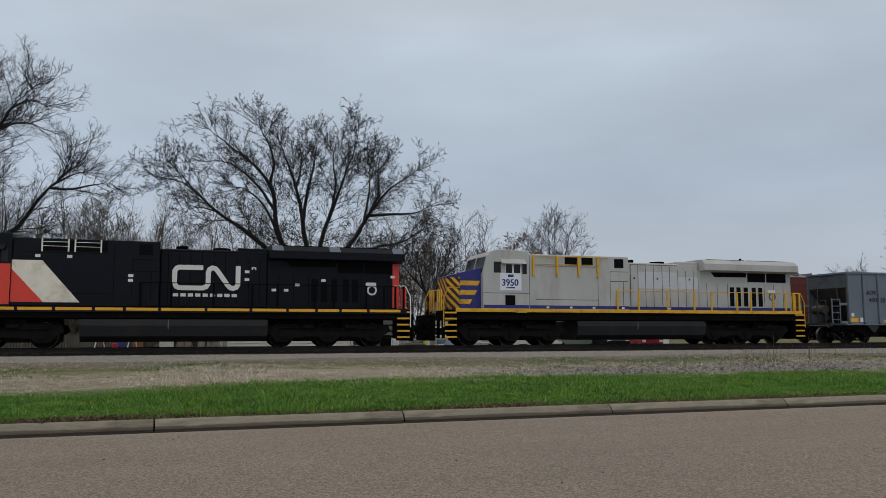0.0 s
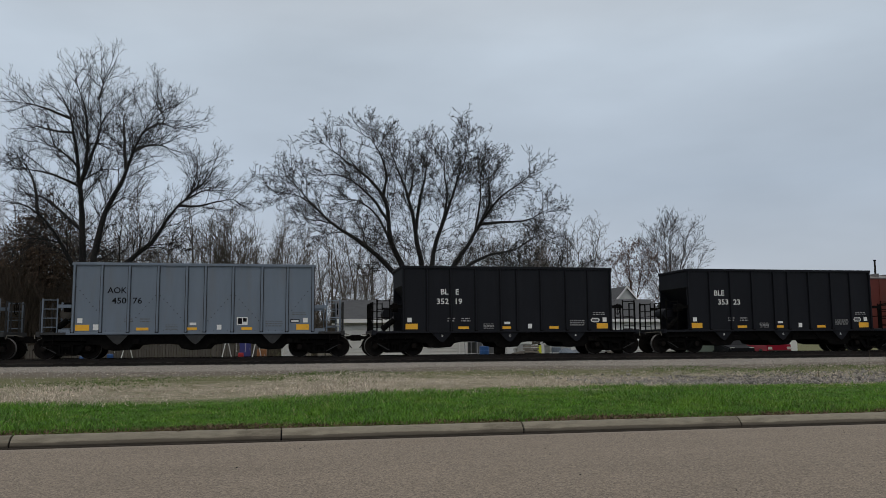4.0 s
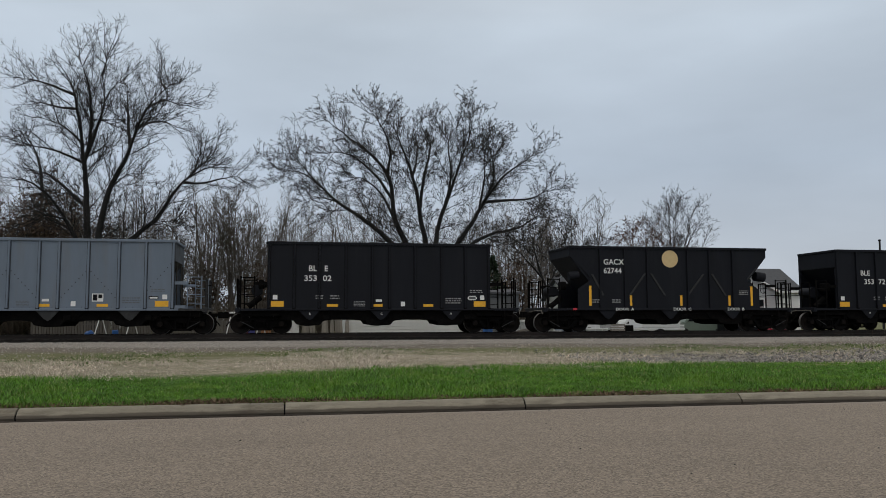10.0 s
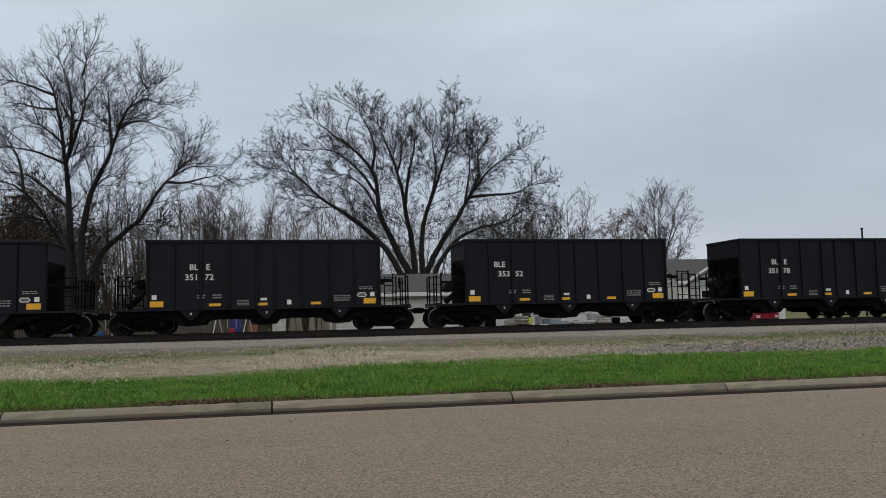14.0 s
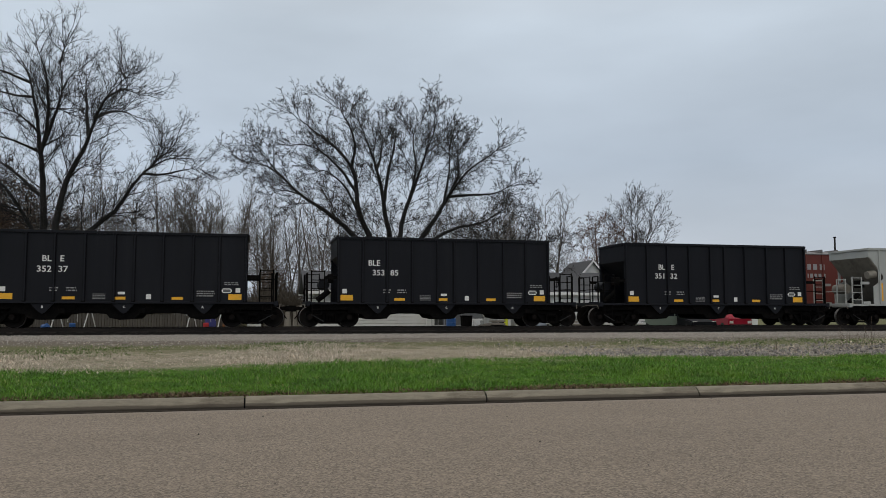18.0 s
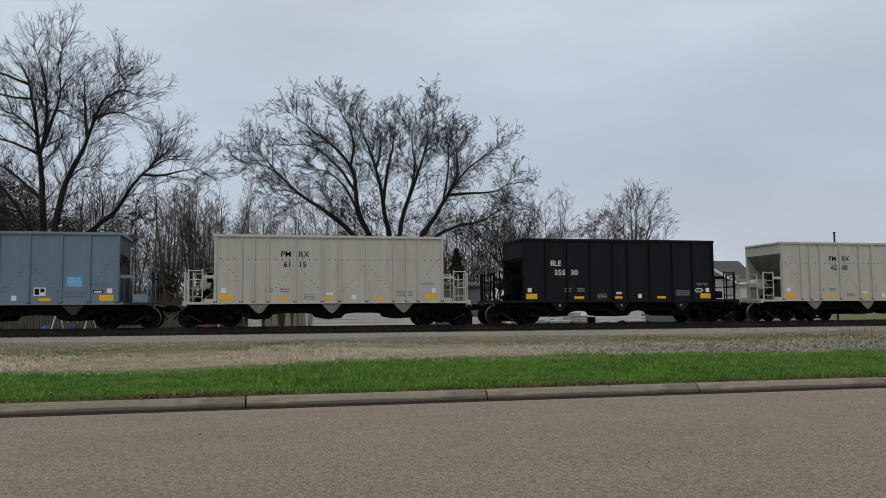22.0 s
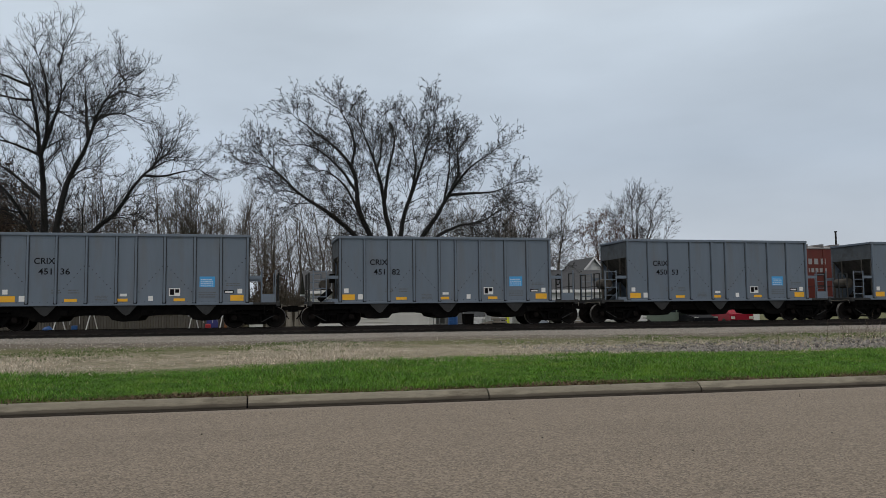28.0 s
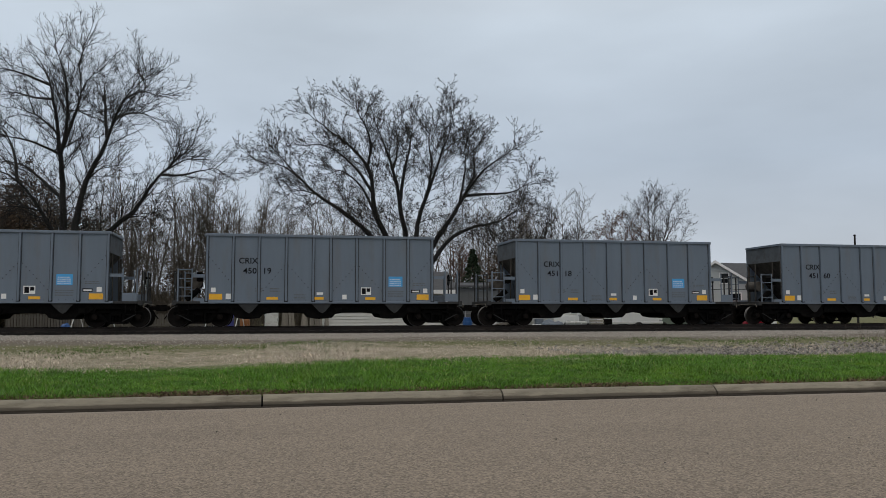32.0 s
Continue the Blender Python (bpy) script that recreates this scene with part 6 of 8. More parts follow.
def fan_tree(name, seed, height, half, bark, buds=0, bud_mat=None, fine=0.013, stems=7, foot=0.16, levels=3):
    """A round-headed tree whose limbs fan out from a short trunk."""
    t = Tree(seed, thick=0.010, gap=0.38, reach=(2.0, 0.08, 3.0), levels=levels, fine=fine, lift=0.03, spread=52, bare=height * 0.2, twig_gap=(0.40, 0.33, 0.30), crowd=0.6)
    rng = random.Random(seed)
    for k in range(stems):
        a = -1 + 2 * k / (stems - 1) if stems > 1 else 0.0
        tip = half * 0.80 * a + rng.uniform(-0.3, 0.3)
        top = height * (0.86 - 0.36 * abs(a) ** 2.0) + rng.uniform(-0.4, 0.2)
        z0 = height * (foot + 0.1 * (k % 3))
        if k == stems // 2:
            t.lines.insert(0, np.stack([np.linspace(0, tip, 30), np.linspace(0, 0.4, 30), np.linspace(-0.3, top, 30)], 1))
        else:
            t.lines.append(np.stack([tip * np.linspace(0, 1, 24) ** 1.1, rng.uniform(-0.6, 0.6) * half * np.linspace(0, 1, 24), z0 + (top - z0) * np.linspace(0, 1, 24) ** 1.08], 1))
    return t.meshes(name, bark, buds, bud_mat, 0.07)


def slim_tree(name, seed, height, half, bark):
    """A slender thicket tree: one or two upright stems with short rising branches."""
    t = Tree(seed, thick=0.0088, gap=0.62, reach=(1.7, 0.14, 3.0), levels=2, fine=0.0135, lift=0.04, spread=52, bare=height * 0.22, twig_gap=(0.37, 0.36, 0.28))
    rng = random.Random(seed)
    for k in range(rng.choice((2, 2, 3))):
        n = 26
        s = np.linspace(0, 1, n)
        lean, bend = rng.uniform(-0.75, 0.75) * half, rng.uniform(-0.5, 0.5)
        t.lines.append(np.stack([lean * s + bend * np.sin(s * 5), rng.uniform(-0.4, 0.4) * half * s + 0.2 * (np.sin(4 * s + k) - math.sin(k)), -0.3 + (height * rng.uniform(0.78, 0.98) + 0.3) * s], 1))
    return t.meshes(name, bark)


def plant(meshes, x, y, z, label, group="", turn=0, size=1.0, name="tree"):
    root = tagged(new(name), label, "tree", group)
    for nm, me in zip(("trunk", "crown", "foliage"), meshes):
        if me:
            part(nm, me, None, root)
    root.matrix_basis = pose(x, y, z, 0, 0, turn) @ Matrix.Scale(size, 4)
    return root


def build_trees():
    plant(maple_tree(), 9.9, 58, 0.1, "wide many-stemmed bare maple with brown buds behind the track")
    plant(tall_tree(), -13.3, 58, 0.1, "tall bare tree with a low leaning limb")
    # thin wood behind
    slim = [slim_tree("slim", s, h, wd, BARK_HAZED) for s, h, wd in ((31, 14.5, 3.6), (32, 13.0, 3.8), (33, 15.0, 3.2), (34, 11.5, 3.4), (35, 14.0, 3.4), (36, 12.5, 3.0), (37, 13.5, 4.0))]
    rng = random.Random(9)
    for k in range(112):
        x = rng.uniform(-38, 27)
        y = rng.uniform(66, 98)
        if x > 12:
            y = rng.uniform(72, 100)
        plant(slim[k % 7], x * y / 78, y, 0.1, "slender bare tree of a grey-brown thicket", "trees of the thicket", rng.uniform(0, 360), rng.uniform(0.72, 1.12) * (y / 84) ** 0.5)
    for k in range(17):
        y = rng.uniform(63, 74)
        plant(slim[k % 7], rng.uniform(-25, -4) * y / 68, y, 0.1, "slender bare tree of a grey-brown thicket", "trees of the thicket", rng.uniform(0, 360), rng.uniform(0.6, 0.95))
    # rounder trees beyond the houses
    round_tree = fan_tree("round_tree", 41, 17.2, 5.0, BARK_GREY, stems=11)
    bud_tree = fan_tree("bud_tree", 42, 13.0, 3.4, BARK_RED, 9000, BUDS_RED, stems=7)
    plant(round_tree, 49.8, 100, 0.0, "round-headed bare tree beyond the houses", "", 0, 1.12)
    plant(bud_tree, 44.6, 100, 0.0, "reddish budding tree beyond the houses", "", 0, 1.2)
    far_tree = fan_tree("far_tree", 44, 17.2, 5.0, BARK_HAZED, stems=6, fine=0.020, levels=2)
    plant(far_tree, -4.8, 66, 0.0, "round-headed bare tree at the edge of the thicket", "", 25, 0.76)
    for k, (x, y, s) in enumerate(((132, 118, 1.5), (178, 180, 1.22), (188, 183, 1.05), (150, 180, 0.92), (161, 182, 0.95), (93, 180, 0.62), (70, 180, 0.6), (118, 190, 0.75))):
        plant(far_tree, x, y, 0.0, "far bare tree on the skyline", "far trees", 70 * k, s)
    for k, (x, y, s) in enumerate(((37.2, 100, 1.1), (40.2, 103, 1.12), (62, 120, 0.55), (58, 125, 0.6))):
        plant(slim[k % 5], x, y, 0.0, "slender bare tree of a grey-brown thicket", "trees of the thicket", 50 * k, s * 1.25)
    plant(garden_tree(), 20.4, 64, 0.0, "spreading bare tree with dark crooked limbs by the gardens")
    plant(bud_tree, 17.2, 73, 0.0, "reddish budding tree beyond the houses", "", 140, 0.62)
    for k, (x, y) in enumerate(((22.6, 72), (25.0, 76), (27.5, 78))):
        plant(slim[k], x, y, 0.0, "slender bare tree of a grey-brown thicket", "trees of the thicket", 33 * k, 0.82)
    # spruce
    rng2 = np.random.default_rng(77)
    spruce = tagged(new("spruce"), "dark green young spruce behind the fence", "tree")
    bm = bmesh.new()
    rod(bm, (0, 0, 0), (0, 0, 5.8), 0.12, 7, 0.02)
    part("trunk", bm, BARK, spruce)
    n = 2600
    h = rng2.uniform(0.05, 1, n) ** 0.8
    ang = rng2.uniform(0, 2 * np.pi, n)
    rad = (1 - h) * 2.5 * rng2.uniform(0.3, 1.0, n) * (0.75 + 0.25 * np.sin(h * 44))
    c = np.stack([rad * np.cos(ang), rad * np.sin(ang), 0.4 + 6.0 * h - 0.22 * rad], 1)
    out = np.stack([np.cos(ang), np.sin(ang), np.full(n, -0.35)], 1) + rng2.normal(0, 0.3, (n, 3))
    side = np.cross(out, rng2.normal(size=(n, 3)))
    side /= np.linalg.norm(side, axis=1)[:, None]
    q = np.stack([c - side * 0.05, c + side * 0.05, c + out * 0.26], 1).reshape(-1, 3)
    part("crown", raw_mesh("spruce_needles", q, np.arange(n * 3).reshape(-1, 3), node_mat("dark_spruce_needles", (0.022, 0.04, 0.018), 0.9, island=0.4)), None, spruce)
    spruce.location = (16.6, 66, 0.1)
    # bushes that keep their dead brown leaves
    dead = node_mat("dead_brown_leaves", (0.075, 0.05, 0.034), 0.95, spread=0.3, scale=1.5, island=0.5)
    for x, y, rx, h, n in ((-22.0, 64, 2.4, 10.2, 9000), (-19.0, 65, 2.2, 10.8, 9000), (-26.0, 66, 2.8, 9.6, 9000), (-17.4, 64, 2.6, 12.0, 12000), (-14.4, 65, 2.0, 9.4, 6500), (19.6, 69, 1.5, 6.6, 2200), (-6.5, 67, 1.8, 5.2, 3500), (1.5, 70, 1.6, 5.0, 2500), (-3.0, 69, 1.6, 6.0, 2500)):
        bush = tagged(new("bush"), "tall bush with dead brown leaves still on it", "bush", "brown bushes")
        bm = bmesh.new()
        for k in range(7):
            a = k * 0.9
            rod(bm, (0.15 * math.cos(a), 0.15 * math.sin(a), -0.1), (rx * 0.5 * math.cos(a), rx * 0.5 * math.sin(a), h * 0.75), 0.05, 5, 0.015)
        part("stem", bm, BARK, bush)
        q = rng2.normal(size=(n, 3))
        q /= np.linalg.norm(q, axis=1)[:, None]
        q *= rng2.uniform(0, 1, (n, 1)) ** 0.4
        lump = 1 + 0.22 * np.sin(q[:, 2:3] * 7 + x) * np.sin(np.arctan2(q[:, 1:2], q[:, 0:1]) * 4)
        c = q * lump * (rx, rx, h * 0.48) + (0, 0, h * 0.52)
        e1 = rng2.normal(size=(n, 3)) * 0.07
        e2 = rng2.normal(size=(n, 3)) * 0.07
        v = np.stack([c - e1, c + e2, c + e1], 1).reshape(-1, 3)
        part("crown", raw_mesh("bush_leaves", v, np.arange(n * 3).reshape(-1, 3), dead), None, bush)
        bush.location = (x, y, 0.1)
    # low brush: one tangle of thin stems
    for x0, x1, y0, y1, hh, cnt, mat, lab in ((-42, -15, 61, 74, 8.2, 44000, node_mat("brown_brush", (0.06, 0.046, 0.034), 0.95, island=0.4), "tangled brown brush under the trees"),
                                              (-14, 8, 61, 74, 4.0, 9000, node_mat("pale_brush", (0.085, 0.07, 0.054), 0.95, island=0.4), "thin grey-brown brush under the trees"),
                                              (12, 34, 62, 72, 2.8, 7000, node_mat("grey_brush", (0.10, 0.085, 0.065), 0.95, island=0.4), "tangled grey-brown brush by the gardens"),
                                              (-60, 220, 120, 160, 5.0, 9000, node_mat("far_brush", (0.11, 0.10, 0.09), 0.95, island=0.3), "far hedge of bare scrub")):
        b0 = np.stack([rng2.uniform(x0, x1, cnt), rng2.uniform(y0, y1, cnt), np.full(cnt, 0.0)], 1)
        lift = rng2.uniform(0.0, 0.55, cnt) * hh
        b0[:, 2] = lift
        L = rng2.uniform(0.25, 0.6, (cnt, 1)) * hh
        dv = rng2.normal(0, 0.45, (cnt, 3)) + (0, 0, 1.0)
        dv /= np.linalg.norm(dv, axis=1)[:, None]
        wob = 0.65 + 0.35 * np.sin(b0[:, 0:1] * 0.9) * np.sin(b0[:, 0:1] * 0.37 + 1)
        b1 = b0 + dv * L * wob
        rr = np.full(cnt, 0.02 if y0 < 100 else 0.03)
        tagged(new("brush", raw_mesh("brush", *tubes(b0, b1, rr, rr * 0.5, 3), mat)), lab, "brush", kind="stuff")


# ---- buildings and yards beyond the track ----
SIDING = node_mat("white_vinyl_siding", (0.66, 0.66, 0.64), 0.6, spread=0.05, scale=1.5, tint=(0.4, 0.38, 0.34), tint_scale=0.9, tint_amount=0.3)
SIDING_GREY = node_mat("grey_vinyl_siding", (0.40, 0.42, 0.42), 0.6, spread=0.05, scale=1.5)
SHINGLE = node_mat("dark_roof_shingles", (0.075, 0.078, 0.085), 0.9, spread=0.25, scale=3, stretch=(1, 4, 4), bump=0.4, bump_scale=12)
TRIM = node_mat("white_trim_paint", (0.75, 0.75, 0.74), 0.5, spread=0.04, scale=2)
SHED_GREY = node_mat("dark_grey_shed_paint", (0.11, 0.115, 0.12), 0.7, spread=0.12, scale=2)
WOOD_GREY = node_mat("weathered_fence_wood", (0.11, 0.10, 0.088), 0.9, spread=0.25, scale=3, stretch=(6, 6, 0.5), obj_random=0.15)


def lap_wall(x0, x1, z0, z1, y, step=0.19, gable=None):
    """Lapped boards on a wall that faces -y: each course leans out at its foot. gable: height of the peak over z1."""
    bm = bmesh.new()
    z = z0
    top = z1 + (gable or 0)
    rows = []
    while z < top - 0.01:
        zz = min(z + step, top)
        def cut(h):
            if not gable or h <= z1:
                return x0, x1
            k = (h - z1) / gable
            return x0 + (x1 - x0) / 2 * k, x1 - (x1 - x0) / 2 * k
        a0, a1 = cut(z)
        b0, b1 = cut(zz)
        if a1 - a0 < 0.05:
            break
        b1 = max(b1, b0 + 0.02)
        rows.append(((a0, y - 0.022, z), (a1, y - 0.022, z)))
        rows.append(((b0, y, zz), (b1, y, zz)))
        z = zz
    front = [[bm.verts.new(p) for p in q] for q in rows]
    back = [[bm.verts.new((p[0], y + 0.12, p[2])) for p in q] for q in (rows[0], rows[-1])]
    for lo, hi in zip(front, front[1:]):
        bm.faces.new((lo[0], lo[1], hi[1], hi[0]))
    bm.faces.new((back[0][1], back[0][0], back[1][0], back[1][1]))
    bm.faces.new((front[0][1], front[0][0], back[0][0], back[0][1]))
    bm.faces.new((front[-1][0], front[-1][1], back[1][1], back[1][0]))
    bm.faces.new([q[0] for q in front[::-1]] + [back[0][0], back[1][0]])
    bm.faces.new([back[1][1], back[0][1]] + [q[1] for q in front])
    return bm


def window_part(root, x, z, w, h, y):
    win = part("window", bx(x - w / 2 - 0.07, x + w / 2 + 0.07, y - 0.05, y + 0.02, z - 0.07, z + h + 0.07), TRIM, root, "white-framed window")
    part("pane", bx(x - w / 2, x + w / 2, y - 0.056, y - 0.05, z, z + h), LM["glass"], win)
    part("sash_bar", bx(x - w / 2, x + w / 2, y - 0.064, y - 0.056, z + h / 2 - 0.02, z + h / 2 + 0.02), TRIM, win)


def roof_slab(bm, pts, t=0.12):
    lo = [bm.verts.new(p) for p in pts]
    hi = [bm.verts.new((p[0], p[1], p[2] + t)) for p in pts]
    n = len(pts)
    fs = [bm.faces.new(lo), bm.faces.new(hi[::-1])]
    for i in range(n):
        fs.append(bm.faces.new((lo[i], hi[i], hi[(i + 1) % n], lo[(i + 1) % n])))
    bmesh.ops.recalc_face_normals(bm, faces=fs)


def house(label, w, d, z_eave, z_peak, wall, gable_front, windows, name="house"):
    """A gabled house round the origin; its front wall faces -y."""
    root = tagged(new(name), label, "house")
    hx, hy = w / 2, d / 2
    rise = z_peak - z_eave
    if gable_front:
        part("front_wall", lap_wall(-hx, hx, -0.1, z_eave, -hy, gable=rise), wall, root)
    else:
        fw = part("front_wall", bx(-hx, hx, -hy + 0.03, -hy + 0.12, -0.1, z_eave), wall, root)
        n = int((z_eave + 0.1) / 0.19)
        bm = bmesh.new()
        slab(bm, [(-hy - 0.035, 0), (-hy + 0.03, 0), (-hy + 0.03, 0.186), (-hy, 0.186)], "x", -hx, hx)
        board = mesh_of("board", bm, wall)
        for k in range(n):
            part("board", board, None, fw, at=(0, 0, -0.1 + 0.19 * k))
    bm = lap_wall(-hx, hx, -0.1, z_eave, -hy, gable=rise if gable_front else None)
    bmesh.ops.rotate(bm, verts=bm.verts, cent=(0, 0, 0), matrix=Matrix.Rotation(math.pi, 3, "Z"))
    part("back_wall", bm, wall, root)
    for s in (-1, 1):
        bm = lap_wall(-hy + 0.125, hy - 0.125, -0.1, z_eave, -hx, gable=None if gable_front else rise)
        bmesh.ops.rotate(bm, verts=bm.verts, cent=(0, 0, 0), matrix=Matrix.Rotation(s * math.pi / 2, 3, "Z"))
        part("side_wall", bm, wall, root)
    ov = 0.35
    for s in (-1, 1):
        bm = bmesh.new()
        if gable_front:
            drop = rise / hx * ov
            roof_slab(bm, [(0, -hy - ov, z_peak + 0.02), (s * (hx + ov), -hy - ov, z_eave - drop + 0.02), (s * (hx + ov), hy + ov, z_eave - drop + 0.02), (0, hy + ov, z_peak + 0.02)])
        else:
            drop = rise / hy * ov
            roof_slab(bm, [(-hx - ov, 0, z_peak + 0.02), (-hx - ov, s * (hy + ov), z_eave - drop + 0.02), (hx + ov, s * (hy + ov), z_eave - drop + 0.02), (hx + ov, 0, z_peak + 0.02)])
        part("roof_slope", bm, SHINGLE, root)
        bm = bmesh.new()
        if gable_front:
            for y in (-hy - ov - 0.03,):
                slab(bm, [(0, z_peak + 0.15), (s * (hx + ov), z_eave - drop + 0.15), (s * (hx + ov), z_eave - drop - 0.06), (0, z_peak - 0.06)], "y", y, y + 0.03)
            part("rake_board", bm, TRIM, root, "white rake board")
        else:
            y = s * (hy + ov)
            box(bm, -hx - ov, hx + ov, min(y, y + s * 0.04), max(y, y + s * 0.04), z_eave - drop - 0.08, z_eave - drop + 0.15)
            part("fascia", bm, TRIM, root, "white fascia board")
    for x, z, ww, hh in windows:
        window_part(root, x, z, ww, hh, -hy - 0.03)
    return root


def build_yards():
    g = house("long white-sided garage with a dark shingle roof", 7.5, 4.6, 2.42, 3.5, SIDING, False, [], "garage")
    g.matrix_basis = pose(6.95, 50.4, 0.12)
    part("down_pipe", bx(3.2, 3.28, -2.42, -2.34, 0, 2.4), TRIM, g)
    c = house("small grey-sided house with white rake boards", 5.0, 8.0, 3.1, 4.75, SIDING_GREY, True, [(-1.2, 1.3, 0.8, 1.1), (0.6, 3.2, 0.55, 0.7), (1.3, 1.3, 0.8, 1.1)])
    c.matrix_basis = pose(34.9, 58.6, 0.15, 0, 0, -34)
    b = house("low house with a dark shingle roof", 11.0, 7.0, 3.9, 6.0, SIDING, False, [(-2.6, 1.3, 1.0, 1.1), (2.0, 1.3, 1.0, 1.1)])
    b.matrix_basis = pose(42.5, 74, 0.0)
    d = house("low white house with a pale grey roof beyond the yards", 8.0, 6.0, 2.95, 4.5, SIDING, False, [(-1.9, 1.2, 0.8, 1.0), (1.0, 1.2, 0.8, 1.0)])
    d.matrix_basis = pose(25.2, 63, -0.1)
    e = house("narrow white house wing with a steep front gable", 3.4, 5.0, 3.9, 5.8, SIDING, True, [(0.0, 1.3, 0.8, 1.1)])
    e.matrix_basis = pose(29.4, 70.0, 0.0)
    s = tagged(new("shed"), "dark grey garden shed beside the garage", "shed")
    part("body", bx(-1.3, 1.3, -1.2, 1.2, 0, 2.75, bevel=0.02), SHED_GREY, s)
    bm = bmesh.new()
    roof_slab(bm, [(-1.5, -1.4, 2.76), (1.5, -1.4, 2.76), (1.5, 1.4, 3.05), (-1.5, 1.4, 3.05)])
    part("roof", bm, SHINGLE, s)
    for x in (-0.65, 0.0, 0.65):
        part("batten", bx(x - 0.03, x + 0.03, -1.23, -1.2, 0.05, 2.7), SHED_GREY, s)
    s.location = (13.0, 51.4, 0.0)
    # picket fence in panels
    fence = tagged(new("fence"), "weathered grey picket fence along the yards", "fence")
    bm = bmesh.new()
    for z in (0.3, 0.9):
        box(bm, 0, 2.4, 0.012, 0.06, z, z + 0.08)
    panel = mesh_of("panel", bm, WOOD_GREY)
    picket = mesh_of("picket", bx(0, 0.105, -0.012, 0.012, 0.05, 1.12), WOOD_GREY)
    post = mesh_of("post", bx(-0.05, 0.05, -0.03, 0.07, -0.1, 1.22), WOOD_GREY)
    for k in range(11):
        x = -23.4 + 2.42 * k
        if k == 3 or k > 8:
            continue
        pn = part("panel", panel, None, fence, at=(x, 47.4, 0.0))
        for j in range(17):
            part("picket", picket, None, pn, at=(0.07 + j * 0.141, 0, 0.03 * math.sin(j * 2.3 + k)))
        part("post", post, None, fence, at=(x, 47.4, 0.0))
    pole_w = node_mat("white_painted_tube", (0.7, 0.7, 0.7), 0.4)
    blue = node_mat("blue_plastic", (0.02, 0.09, 0.28), 0.4, spread=0.1)
    redp = node_mat("red_plastic", (0.42, 0.03, 0.04), 0.4, spread=0.1)
    yel = node_mat("yellow_plastic", (0.55, 0.5, 0.12), 0.5)
    # play frames
    for x, y, colr, lab in ((-9.2, 46.4, blue, "small play frame of blue and white tubes"), (-2.4, 46.2, pole_w, "small swing frame of white tubes with a red seat")):
        sw = tagged(new("play_frame"), lab, "play frame")
        for e in (-0.8, 0.8):
            bm = bmesh.new()
            rod(bm, (e - 0.3, -0.5, 0), (e, 0, 1.55), 0.03, 6)
            rod(bm, (e + 0.3, 0.5, 0), (e, 0, 1.55), 0.03, 6)
            part("leg", bm, pole_w, sw)
        bm = bmesh.new()
        rod(bm, (-0.9, 0, 1.55), (0.9, 0, 1.55), 0.035, 6)
        part("cross_bar", bm, colr, sw)
        part("seat", bx(-0.2, 0.1, -0.12, 0.12, 0.4, 0.65, bevel=0.04), redp if colr is pole_w else blue, sw)
        bm = bmesh.new()
        rod(bm, (-0.28, 0, 0.7), (-0.28, 0, 1.55), 0.01, 4)
        rod(bm, (0.18, 0, 0.7), (0.18, 0, 1.55), 0.01, 4)
        part("chain", bm, pole_w, sw)
        sw.location = (x, y, 0.0)
    # loose things in the yards
    def heap(name, lab, cat, x, y, w, h, mat, seed):
        bm = bmesh.new()
        bmesh.ops.create_icosphere(bm, subdivisions=3, radius=1)
        r = random.Random(seed)
        for v in bm.verts:
            kk = noise.noise(v.co * 1.7 + Vector((seed, 0, 0)))
            v.co = Vector((v.co.x * w / 2, v.co.y * w / 3, max(0, v.co.z * h + h * 0.1))) * (1 + 0.35 * kk)
            v.co.z = max(0.0, v.co.z)
        ob = tagged(new(name, mesh_of(name, bm, mat)), lab, cat)
        ob.location = (x, y, float(ground_z(y)) - 0.02)
    heap("tarpaulin", "crumpled blue tarpaulin over a heap", "tarpaulin", -10.6, 46.4, 0.7, 0.55, blue, 3)
    heap("tarpaulin", "crumpled blue tarpaulin over a heap", "tarpaulin", 11.6, 47.2, 0.9, 0.45, blue, 5)
    heap("tarpaulin", "crumpled blue tarpaulin over a heap", "tarpaulin", -3.6, 46.0, 1.1, 0.32, blue, 6)
    heap("compost_mound", "grey-brown mound of garden waste", "garden waste", 14.2, 47.4, 2.2, 0.6, WOOD_GREY, 7)
    heap("compost_mound", "grey-brown mound of garden waste", "garden waste", 17.3, 48.4, 1.8, 0.75, M["grey"], 9)

    def bin_thing(x, y, mat, lab):
        b2 = tagged(new("wheeled_bin"), lab, "wheeled bin")
        bm = bmesh.new()
        slab(bm, [(-0.24, 0.08), (0.24, 0.08), (0.29, 1.0), (-0.29, 1.0)], "y", -0.3, 0.3)
        part("body", bm, mat, b2)
        part("lid", bx(-0.31, 0.31, -0.34, 0.33, 1.0, 1.07, bevel=0.02), mat, b2)
        bm = bmesh.new()
        rod(bm, (-0.25, 0.28, 0.1), (0.25, 0.28, 0.1), 0.1, 10)
        part("wheel", bm, M["under"], b2)
        b2.location = (x, y, float(ground_z(y)))
    bin_thing(12.4, 47.0, M["under"], "black wheeled bin beside the shed")

    # vehicles
    tyre = node_mat("tyre_rubber", (0.02, 0.02, 0.02), 0.85)
    rim = node_mat("wheel_rim_grey", (0.35, 0.35, 0.36), 0.4, 0.6)
    lamp_r = node_mat("tail_lamp_red", (0.4, 0.02, 0.02), 0.25)
    lamp_w = node_mat("head_lamp_clear", (0.7, 0.7, 0.68), 0.2)

